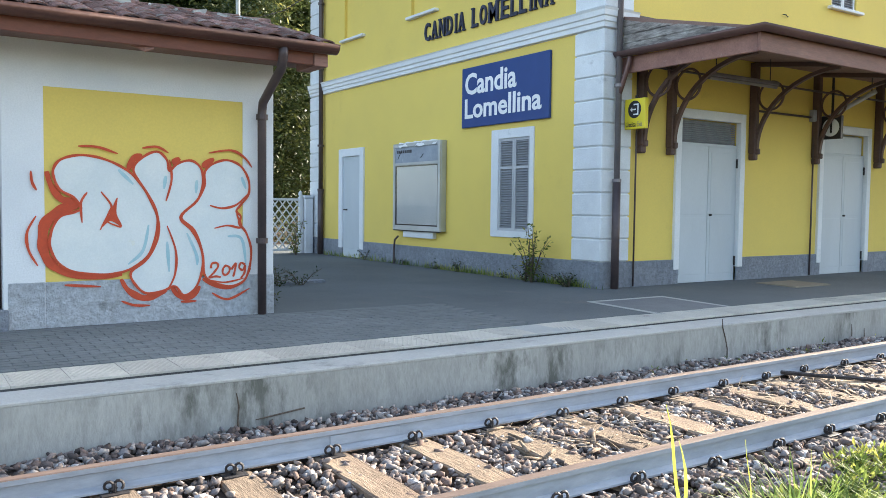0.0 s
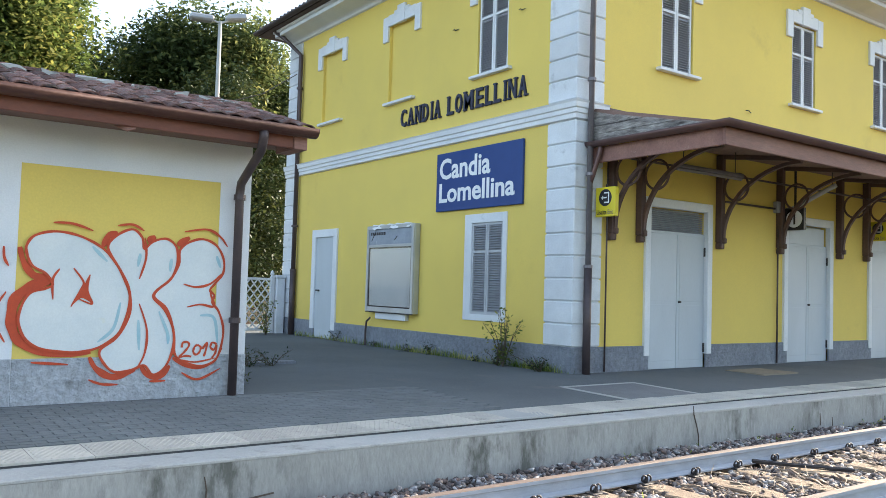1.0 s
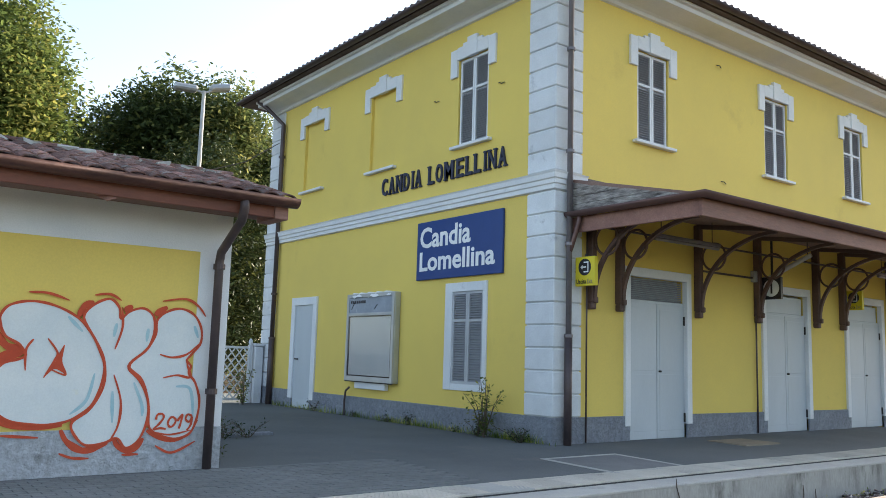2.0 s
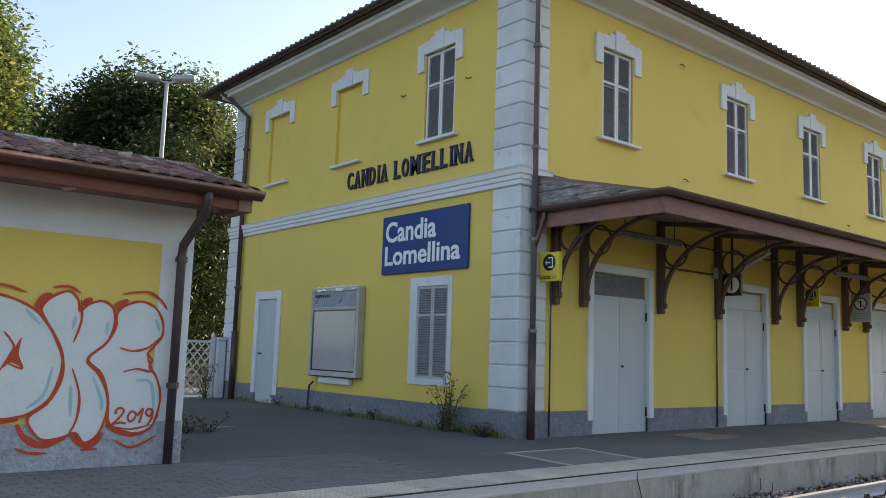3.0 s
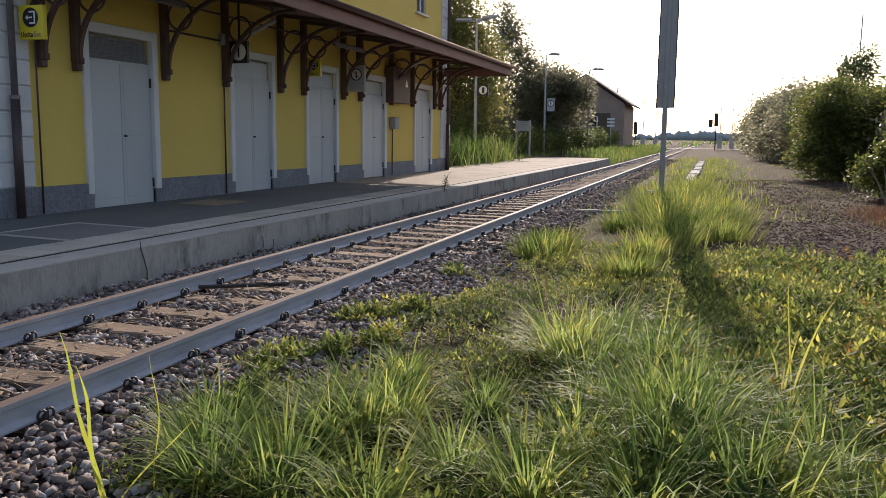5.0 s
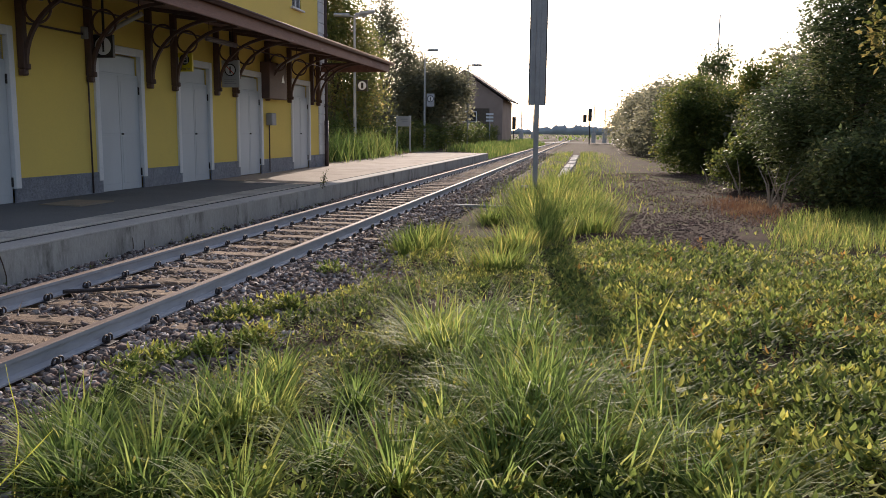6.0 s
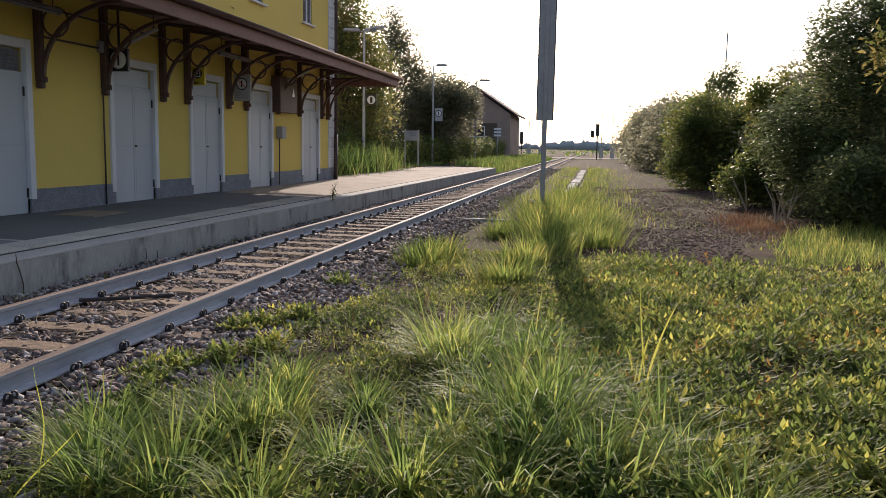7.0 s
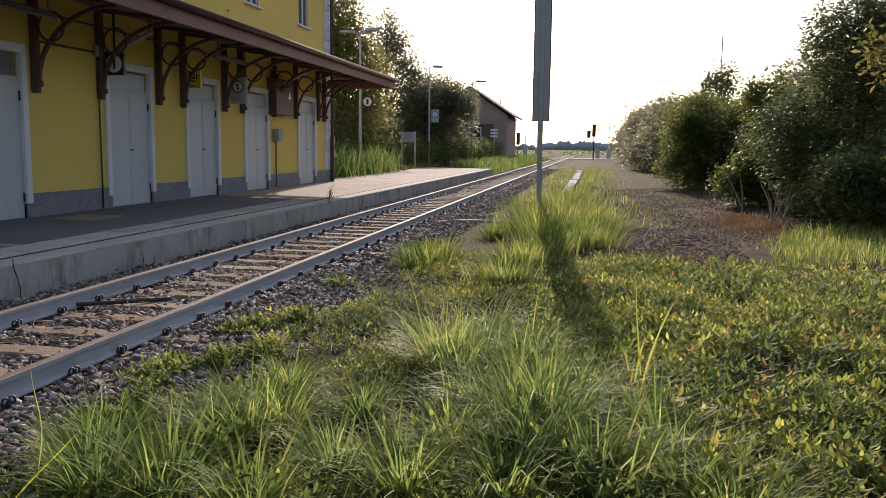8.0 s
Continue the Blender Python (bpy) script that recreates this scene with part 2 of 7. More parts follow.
MAT = surf("brown_hatch", (0.29, 0.24, 0.18), (0.22, 0.19, 0.15), 3, 50, 0.9, 0.4, 0.15)
LEAF_TREE = leafy("tree_leaf", (0.055, 0.085, 0.026), (0.1, 0.135, 0.035), (0.24, 0.23, 0.06), 0.42)
LEAF_BUSH = leafy("bush_leaf", (0.06, 0.09, 0.04), (0.1, 0.135, 0.055), (0.19, 0.2, 0.075), 0.48)
# Far greens paled and greyed: haze and glare put into the leaf colour.
LEAF_FAR_HAZE = leafy("far_haze_leaf", (0.14, 0.145, 0.1), (0.18, 0.185, 0.12), (0.26, 0.24, 0.14), 0.55)
LEAF_LOW = leafy("low_plant_leaf", (0.032, 0.062, 0.016), (0.17, 0.225, 0.055), (0.47, 0.44, 0.1), 0.48, 0.6, 1.3)
LEAF_TURNING = leafy("turning_leaf", (0.17, 0.16, 0.035), (0.36, 0.26, 0.06), (0.4, 0.19, 0.05), 0.45, 0.7, 1.3)
BLADE = leafy("grass_blade", (0.055, 0.095, 0.024), (0.2, 0.265, 0.066), (0.48, 0.43, 0.12), 0.48, 0.62, 1.0)
LONGBLADE = leafy("long_grass_blade", (0.06, 0.11, 0.03), (0.18, 0.265, 0.07), (0.42, 0.43, 0.12), 0.5, 0.55, 1.6)
DRYGRASS = leafy("dry_grass", (0.15, 0.08, 0.045), (0.21, 0.12, 0.065), (0.3, 0.22, 0.12), 0.25, 0.8, 1.0)
LEAF_DARK = leafy("dark_tree_leaf", (0.022, 0.036, 0.017), (0.036, 0.054, 0.021), (0.1, 0.11, 0.035), 0.16)
LEAF_MID = leafy("mid_tree_leaf", (0.04, 0.06, 0.024), (0.075, 0.1, 0.034), (0.24, 0.24, 0.08), 0.38)
REED = leafy("reed_leaf", (0.06, 0.11, 0.03), (0.13, 0.2, 0.05), (0.3, 0.3, 0.1), 0.45)

GLASS = bpy.data.materials.new("case_glass")
GLASS.use_nodes = True
gp = GLASS.node_tree.nodes["Principled BSDF"]
gp.inputs["Transmission Weight"].default_value, gp.inputs["Roughness"].default_value, gp.inputs["IOR"].default_value = 1.0, 0.03, 1.3


# ---- building blocks ----
def link_mesh(name, me, parent=None, label=""):
    ob = new(name, me)
    if parent:
        ob.parent = parent
    return tagged(ob, label)


def part(name, bm, material, parent=None, label="", smooth=False):
    me = bpy.data.meshes.new(name)
    bmesh.ops.recalc_face_normals(bm, faces=bm.faces)
    bm.to_mesh(me)
    bm.free()
    me.materials.append(material)
    if smooth:
        me.shade_smooth()
    return link_mesh(name, me, parent, label)


def thing(name, label, category, group="", at=(0, 0, 0)):
    ob = new(name)
    ob.location = at
    return tagged(ob, label, category, group)


def cuboid(bm, x0, x1, y0, y1, z0, z1, bev=0.0, m=None):
    vs = bmesh.ops.create_cube(bm, size=1)["verts"]
    for v in vs:
        v.co = Vector(((x0 + x1) / 2 + v.co.x * (x1 - x0), (y0 + y1) / 2 + v.co.y * (y1 - y0), (z0 + z1) / 2 + v.co.z * (z1 - z0)))
    if bev:
        es = list({e for v in vs for e in v.link_edges})
        vs = list({v for f in bmesh.ops.bevel(bm, geom=es, offset=bev, segments=1, affect="EDGES", profile=0.5)["faces"] for v in f.verts} | {v for v in vs if v.is_valid})
    if m:
        bmesh.ops.transform(bm, matrix=m, verts=vs)
    return vs


def block(x0, x1, y0, y1, z0, z1, bev=0.0, m=None):
    bm = bmesh.new()
    cuboid(bm, x0, x1, y0, y1, z0, z1, bev, m)
    return bm


def tube(bm, pts, r, sides=10, cap=True):
    """A round bar along a line of points; r is one radius or one for each point."""
    pts = [Vector(p) for p in pts]
    rings = []
    up = None
    for i, p in enumerate(pts):
        d = (pts[min(i + 1, len(pts) - 1)] - pts[max(i - 1, 0)]).normalized()
        if up is None:
            up = d.orthogonal().normalized()
        up = (up - d * up.dot(d)).normalized()
        side = d.cross(up)
        rr = r[i] if isinstance(r, (list, tuple)) else r
        rings.append([bm.verts.new(p + (up * math.cos(a) + side * math.sin(a)) * rr) for a in (2 * math.pi * k / sides for k in range(sides))])
    for a, b in zip(rings, rings[1:]):
        for k in range(sides):
            bm.faces.new((a[k], a[(k + 1) % sides], b[(k + 1) % sides], b[k]))
    if cap:
        bm.faces.new(rings[0][::-1])
        bm.faces.new(rings[-1])
    return bm


def sweep(bm, profile, path):
    """Sweeps an open or closed profile given as (out, up) along horizontal path points with mitred corners. Out is to the right of the path."""
    path = [Vector(p) for p in path]
    rows = []
    for i, p in enumerate(path):
        a = (p - path[i - 1]).normalized() if i else None
        b = (path[i + 1] - p).normalized() if i < len(path) - 1 else None
        na = Vector((a.y, -a.x, 0)) if a else None
        nb = Vector((b.y, -b.x, 0)) if b else None
        if na and nb:
            o = (na + nb).normalized()
            o = o / max(o.dot(na), 0.2)
        else:
            o = na or nb
        rows.append([bm.verts.new(p + o * u + Vector((0, 0, v))) for u, v in profile])
    k = len(profile)
    for a, b in zip(rows, rows[1:]):
        for j in range(k):
            bm.faces.new((a[j], a[(j + 1) % k], b[(j + 1) % k], b[j]))
    bm.faces.new(rows[0])
    bm.faces.new(rows[-1][::-1])
    return bm


def raw(name, verts, faces, material, parent=None, label="", smooth=False):
    """One mesh from arrays: verts (n, 3), faces (m, k)."""
    me = bpy.data.meshes.new(name)
    verts, faces = np.asarray(verts, dtype=np.float32), np.asarray(faces, dtype=np.int32)
    me.vertices.add(len(verts))
    me.vertices.foreach_set("co", verts.ravel())
    k = faces.shape[1]
    me.loops.add(faces.size)
    me.loops.foreach_set("vertex_index", faces.ravel())
    me.polygons.add(len(faces))
    me.polygons.foreach_set("loop_start", np.arange(0, faces.size, k, dtype=np.int32))
    me.polygons.foreach_set("loop_total", np.full(len(faces), k, dtype=np.int32))
    me.update(calc_edges=True)
    me.materials.append(material)
    if smooth:
        me.shade_smooth()
    return link_mesh(name, me, parent, label)


def spread(base_v, base_f, places, turns, sizes):
    """Many copies of one small shape as arrays: places (n, 3), turns (n, 3, 3), sizes (n,) or (n, 3)."""
    base_v, base_f = np.asarray(base_v, float), np.asarray(base_f)
    sizes = np.asarray(sizes, float)
    if sizes.ndim == 1:
        sizes = sizes[:, None].repeat(3, 1)
    v = np.einsum("nij,nkj->nki", turns, base_v[None] * sizes[:, None, :]) + np.asarray(places)[:, None, :]
    f = base_f[None] + (np.arange(len(places)) * len(base_v))[:, None, None]
    return v.reshape(-1, 3), f.reshape(-1, base_f.shape[1])


def spins(rng, n, tilt=math.pi):
    """Random turns: about the upright by any angle, after leaning by up to tilt."""
    a, b, c = rng.uniform(0, 2 * math.pi, n), rng.uniform(-tilt, tilt, n), rng.uniform(0, 2 * math.pi, n)

    def rz(q):
        m = np.zeros((n, 3, 3))
        m[:, 0, 0] = m[:, 1, 1] = np.cos(q)
        m[:, 0, 1], m[:, 1, 0], m[:, 2, 2] = -np.sin(q), np.sin(q), 1
        return m
    rx = np.zeros((n, 3, 3))
    rx[:, 1, 1] = rx[:, 2, 2] = np.cos(b)
    rx[:, 1, 2], rx[:, 2, 1], rx[:, 0, 0] = -np.sin(b), np.sin(b), 1
    return rz(a) @ rx @ rz(c)


def text_part(name, body, material, parent, place, width, height, m, bold=0.0, depth=0.004, label=""):
    """Lettering in the built-in font, fitted to a box whose lower left corner is place, in the frame m (x right, y up, z to the viewer)."""
    cu = bpy.data.curves.new(name, "FONT")
    cu.body, cu.extrude, cu.offset, cu.resolution_u = body, depth, bold, 3
    tmp = bpy.data.objects.new(name, cu)
    scene.collection.objects.link(tmp)
    me = bpy.data.meshes.new_from_object(tmp.evaluated_get(bpy.context.evaluated_depsgraph_get()))
    bpy.data.objects.remove(tmp)
    me.materials.clear()
    me.materials.append(material)
    co = np.array([v.co for v in me.vertices])
    lo, hi = co.min(0), co.max(0)
    for v in me.vertices:
        v.co = m @ Vector((place[0] + (v.co.x - lo[0]) / (hi[0] - lo[0]) * width, place[1] + (v.co.y - lo[1]) / (hi[1] - lo[1]) * height, v.co.z + depth))
    me.name = name
    return link_mesh(name, me, parent, label)


XS, YF, XE, YB = 9.0, 9.26, 28.9, 19.75
ZP = 0.27
FAC = Matrix.Translation((0, YF, 0))
SIDE = Matrix.Translation((XS, 0, 0)) @ Matrix.Rotation(radians(-90), 4, "Z")
EAST = Matrix.Translation((XE, 0, 0)) @ Matrix.Rotation(radians(90), 4, "Z")
UPRIGHT = Matrix.Rotation(radians(90), 4, "X")


# ---- ground, one sheet to the horizon ----
def ground_z(x, y):
    s = np.clip((y - 6.6) / 1.6, 0, 1)
    z = -0.3 + 0.48 * s * s * (3 - 2 * s)
    r = np.clip((2.9 - y) / 0.7, 0, 1)
    z = z + 0.08 * r
    return z + 0.03 * np.sin(x * 1.7 + 0.6 * y) * np.sin(y * 2.3 + 0.4 * x) * r + 0.15 * np.clip((-3.2 - y) / 3, 0, 1)


def build_ground():
    far = np.array([60, 80, 110, 160, 240, 400, 700, 1200, 2000, 3000.0])
    xs = np.concatenate([-far[::-1], np.arange(-50, 50.1, 0.5)])
    xs = np.concatenate([xs, far])
    ys = np.concatenate([-far[::-1], np.arange(-50, -8, 3.0), np.arange(-8, 12.1, 0.25), np.arange(14, 51, 3.0), far])
    gx, gy = np.meshgrid(xs, ys, indexing="ij")
    v = np.stack([gx, gy, ground_z(gx, gy)], -1).reshape(-1, 3)
    i, j = np.meshgrid(np.arange(len(xs) - 1), np.arange(len(ys) - 1), indexing="ij")
    a = (i * len(ys) + j).ravel()
    f = np.stack([a, a + len(ys), a + len(ys) + 1, a + 1], 1)
    tagged(raw("ground", v, f, SOIL, smooth=True), "bare brown soil with gravel and thin green growth", "ground", kind="structure")


build_ground()

# ---- platform ----
platform = tagged(new("platform"), "low station platform of stained concrete with grey paving", "platform", kind="structure")
PY, PX0, PX1 = 5.99, -25.0, 52.0
bm = bmesh.new()
cuboid(bm, PX0, PX1, PY + 0.003, 9.6, -0.5, 0.203)
part("retaining_wall", bm, CONCRETE, platform, "stained concrete platform face")
edges = [PX0 + 18.4 * k for k in range(5)] + [PX1]
for a, b in zip(edges, edges[1:]):
    b = min(b, PX1)
    if b - a > 0.1:
        part("coping", block(a + 0.004, b - 0.004, PY, 6.365, 0.2, 0.232, 0.008), COPING, platform, "pale concrete coping")
v, f = [], []
rows = [(6.466, 0.212), (7.0, 0.242), (9.3, 0.285), (12.0, 0.285), (24.0, 0.285)]
for x in (PX0, 19.4):
    for y, z in rows:
        v.append((x, y, z))
n = len(rows)
raw("asphalt", v, [(k, k + n, k + n + 1, k + 1) for k in range(n - 1)], ASPHALT, platform)
v = [(x, y, z) for x in (19.4, PX1) for y, z in ((6.466, 0.226), (7.0, 0.238), (9.3, 0.27), (11.3, 0.27))]
raw("concrete_paving", v, [(k, k + 4, k + 5, k + 1) for k in range(3)], surf("pale_paving", (0.34, 0.29, 0.235), (0.27, 0.23, 0.19), 0.8, 30, 0.9, 0.3, 0.15, c=(0.2, 0.165, 0.12), cbig=1.2, cut=0.54), platform)

# Dark-coloured strip stands in for the shaded groove behind the coping.
part("joint_filler", block(PX0, PX1, 6.37, 6.466, 0.19, 0.226), surf("dark_groove", (0.06, 0.062, 0.062), (0.04, 0.042, 0.043), 4, 60, 0.95, 0.4, 0.3, spec=0.08), platform, "dark strip in the groove behind the coping")

# inspection covers set in the paving
cover = thing("inspection_cover", "grey inspection cover in a pale frame, flush with the paving", "cover")
def laid(bm):
    """Follows the slight fall of the paving."""
    for q in bm.verts:
        q.co.z += (q.co.y - 7.5) * 0.019 - 0.022
    return bm


part("plate", laid(block(7.78, 9.1, 6.95, 8.1, 0.22, 0.276)), COVER, cover)
for x0, x1, y0, y1 in ((7.7, 9.18, 6.88, 6.95), (7.7, 9.18, 8.1, 8.17), (7.7, 7.78, 6.95, 8.1), (9.1, 9.18, 6.95, 8.1)):
    part("frame_bar", laid(block(x0, x1, y0, y1, 0.22, 0.279)), COPING, cover)
hatch = thing("floor_hatch", "worn brown hatch in the paving beside the doors", "hatch")
part("plate", block(12.2, 13.2, 8.0, 8.75, 0.22, 0.285), MAT, hatch)

# ---- track ----
RY = (3.63, 5.13)


def rail(y):
    r = thing("rail", "grey steel rail with a rust-brown worn head", "rail", "rails of the track")
    prof = [(-0.062, -0.155), (0.062, -0.155), (0.062, -0.142), (0.012, -0.122), (0.009, -0.045), (0.034, -0.034), (0.036, -0.004), (-0.036, -0.004), (-0.034, -0.034), (-0.009, -0.045), (-0.012, -0.122), (-0.062, -0.142)]
    part("rail_body", sweep(bmesh.new(), prof, [(-12, y, 0), (500, y, 0)]), RAILSIDE, r)
    top = [(-0.036, -0.004), (0.036, -0.004), (0.03, 0.003), (-0.03, 0.003)]
    part("rail_head", sweep(bmesh.new(), top, [(-12, y, 0), (500, y, 0)]), RAILTOP, r, "rusty running surface")
    return r


for y in RY:
    rail(y)
joint = thing("rail_joint", "bolted steel fishplate at a rail joint", "fishplate")
for s in (-1, 1):
    part("fishplate", block(2.4, 2.95, RY[1] + s * 0.014 - 0.006, RY[1] + s * 0.014 + 0.006, -0.115, -0.045, 0.003), RAILSIDE, joint)


def sleeper():
    s = thing("sleeper", "weathered brown wooden sleeper bedded in ballast", "sleeper", "sleepers of the track")
    bm = block(-0.12, 0.12, -1.25, 1.25, -0.32, -0.165, 0.012)
    bmesh.ops.subdivide_edges(bm, edges=[e for e in bm.edges if abs((e.verts[0].co - e.verts[1].co).y) > 1], cuts=12)
    for w in bm.verts:
        w.co += Vector((noise.noise(w.co * 3) * 0.02, 0, noise.noise(w.co * 5 + Vector((3, 1, 2))) * 0.012))
    part("timber", bm, SLEEPER, s)
    for ry in RY:
        yc = ry - 4.38
        p = part("base_plate", block(-0.08, 0.08, yc - 0.15, yc + 0.15, -0.168, -0.152, 0.004), IRON, s)
        for side in (-1, 1):
            bm = bmesh.new()
            for cx in (-0.028, 0.028):
                tube(bm, [(cx + 0.024 * math.sin(a), yc + side * (0.1 + 0.012 * math.cos(a * 0.5)), -0.115 - 0.027 * math.cos(a)) for a in np.linspace(0.5, 5.9, 10)], 0.009, 5)
            tube(bm, [(0.0, yc + side * 0.105, -0.152), (0, yc + side * 0.105, -0.098)], 0.014, 6)
            tube(bm, [(-0.03, yc + side * 0.1, -0.14), (0.03, yc + side * 0.06, -0.137)], 0.012, 5)
            part("clip", bm, IRON, s)
    return s


first = sleeper()
first.location = (2.38, 4.38, 0)
rng = np.random.default_rng(4)
for k in list(range(-20, 0)) + list(range(1, 78)):
    copy_thing(first, pose(2.38 + 0.685 * k + rng.normal(0, 0.015), 4.38 + rng.normal(0, 0.02), rng.normal(-0.002, 0.004), 0, 0, rng.normal(0, 0.6)))
v = [(a + b, y, -0.17) for k in range(78, 250) for a in [2.38 + 0.685 * k] for b, y in ((-0.12, 3.13), (0.12, 3.13), (0.12, 5.63), (-0.12, 5.63))]
tagged(raw("distant_sleepers", v, np.arange(len(v)).reshape(-1, 4), SLEEPER), "distant row of wooden sleepers between the rails", "sleepers", kind="stuff")


# ---- station building ----
station = thing("station_building", "two-storey yellow plastered station with white quoins and shuttered windows", "building", at=(0, 0, 0))
WIN_X = [11.43, 15.42, 18.65, 22.05, 26.2]
WZ0, WZ1, WW = 5.43, 7.1, 0.86


def wall_with_holes(u0, u1, z0, z1, holes, thick, m):
    """One connected slab with openings through it."""
    bm = bmesh.new()
    us = sorted({u0, u1, *(h[0] for h in holes), *(h[1] for h in holes)})
    zs = sorted({z0, z1, *(h[2] for h in holes), *(h[3] for h in holes)})
    grid = {}

    def corner(i, k, d):
        if (i, k, d) not in grid:
            grid[i, k, d] = bm.verts.new((us[i], d * thick, zs[k]))
        return grid[i, k, d]

    def solid(i, k):
        if not (0 <= i < len(us) - 1 and 0 <= k < len(zs) - 1):
            return False
        a, c = (us[i] + us[i + 1]) / 2, (zs[k] + zs[k + 1]) / 2
        return not any(h[0] <= a <= h[1] and h[2] <= c <= h[3] for h in holes)
    for i in range(len(us) - 1):
        for k in range(len(zs) - 1):
            if not solid(i, k):
                continue
            for d in (0, 1):
                bm.faces.new([corner(i, k, d), corner(i + 1, k, d), corner(i + 1, k + 1, d), corner(i, k + 1, d)])
            for di, dk, a, b in ((-1, 0, (i, k), (i, k + 1)), (1, 0, (i + 1, k), (i + 1, k + 1)), (0, -1, (i, k), (i + 1, k)), (0, 1, (i, k + 1), (i + 1, k + 1))):
                if not solid(i + di, k + dk):
                    bm.faces.new([corner(*a, 0), corner(*b, 0), corner(*b, 1), corner(*a, 1)])
    bmesh.ops.transform(bm, matrix=m, verts=bm.verts)
    return bm


def louvre_leaf(name, u0, u1, z0, z1, rails, m, frame_mat, slat_mat, parent, y=0.03):
    """A louvred shutter leaf: stiles and rails, with slats between them."""
    bm = bmesh.new()
    st = 0.045
    cuboid(bm, u0, u0 + st, y, y + 0.04, z0, z1)
    cuboid(bm, u1 - st, u1, y, y + 0.04, z0, z1)
    levels = [z0, *rails, z1]
    for i, z in enumerate(levels):
        lo = z if i == 0 else (z - st if i == len(levels) - 1 else z - st / 2)
        cuboid(bm, u0 + st, u1 - st, y + 0.002, y + 0.038, lo, lo + st)
    bmesh.ops.transform(bm, matrix=m, verts=bm.verts)
    leaf = part(name, bm, frame_mat, parent)
    bm = bmesh.new()
    z = z0 + st + 0.02
    while z < z1 - st - 0.01:
        if not any(abs(z - r) < 0.045 for r in rails):
            tilt = Matrix.Translation((0, y + 0.02, z)) @ Matrix.Rotation(radians(38), 4, "X")
            cuboid(bm, u0 + st, u1 - st, -0.024, 0.024, -0.004, 0.004, m=tilt)
        z += 0.043
    cuboid(bm, u0 + st, u1 - st, y + 0.042, y + 0.05, z0 + st, z1 - st)
    bmesh.ops.transform(bm, matrix=m, verts=bm.verts)
    part("slats", bm, slat_mat, leaf, "grey angled slats")
    return leaf


def lintel(c, m, parent, w=1.3, z0=6.78, z1=7.32, key=7.47, proud=0.045):
    """A white eared window head with a keystone."""
    bm = bmesh.new()
    ear = 0.2
    cuboid(bm, c - w / 2, c - w / 2 + ear, -proud, 0.02, z0, z1, 0.006)
    cuboid(bm, c + w / 2 - ear, c + w / 2, -proud, 0.02, z0, z1, 0.006)
    cuboid(bm, c - w / 2 + ear, c + w / 2 - ear, -proud, 0.02, 7.1, z1 + 0.02, 0.006)
    cuboid(bm, c - 0.28, c + 0.28, -proud - 0.004, 0.02, z1 - 0.02, z1 + 0.07, 0.006)
    cuboid(bm, c - 0.14, c + 0.14, -proud - 0.02, 0.02, 7.09, key, 0.008)
    bmesh.ops.transform(bm, matrix=m, verts=bm.verts)
    part("window_head", bm, WHITE, parent, "white plaster head with keystone")


def sill(c, m, parent, z=5.38, w=1.12):
    bm = block(c - w / 2, c + w / 2, -0.1, 0.03, z, z + 0.055, 0.008)
    bmesh.ops.transform(bm, matrix=m, verts=bm.verts)
    part("sill", bm, WHITE, parent)


def upper_window(c, m):
    w = part("window", block(c - WW / 2, c + WW / 2, 0.12, 0.2, WZ0, WZ1, m=m), SHUTTER, station, "closed grey louvred shutters with white frames")
    louvre_leaf("shutter", c - WW / 2 + 0.02, c - 0.004, WZ0 + 0.015, WZ1 - 0.015, [6.49], m, WHITE, SHUTTER, w)
    louvre_leaf("shutter", c + 0.004, c + WW / 2 - 0.02, WZ0 + 0.015, WZ1 - 0.015, [6.49], m, WHITE, SHUTTER, w)
    lintel(c, m, w)
    sill(c, m, w)
    return w


def blind_window(c, m):
    w = part("blind_window", block(c - 0.48, c + 0.48, 0.07, 0.3, WZ0, WZ1, m=m), YELLOW, station, "blind window niche in yellow plaster")
    lintel(c, m, w, 1.42)
    sill(c, m, w)


DOORS = [(11.54, True), (15.62, False), (18.88, False), (22.2, False), (26.42, False)]
DW, DZ = 0.77, 3.04
fac_holes = [(c - WW / 2, c + WW / 2, WZ0, WZ1) for c in WIN_X] + [(c - DW, c + DW, 0.2, DZ) for c, _ in DOORS]
side_holes = [(-c - WW / 2, -c + WW / 2, WZ0, WZ1) for c in (11.4,)] + [(-c - 0.48, -c + 0.48, WZ0, WZ1) for c in (14.41, 17.44)]
side_holes += [(-17.95, -17.05, 0.2, 2.68), (-11.83, -10.95, 1.1, 2.74)]
part("front_wall", wall_with_holes(XS, XE, 0.0, 7.95, fac_holes, 0.4, FAC), YELLOW, station, "yellow plaster")
part("side_wall", wall_with_holes(-YB, -YF - 0.4, 0.0, 7.95, side_holes, 0.4, SIDE), YELLOW, station, "yellow plaster")
part("end_wall", wall_with_holes(YF + 0.4, YB, 0.0, 7.95, [], 0.4, EAST), YELLOW, station)
part("back_wall", block(XS + 0.4, XE - 0.4, YB - 0.4, YB, 0, 7.95), YELLOW, station)

for c in WIN_X:
    upper_window(c, FAC)
upper_window(-11.4, SIDE)
for c in (14.41, 17.44):
    blind_window(-c, SIDE)

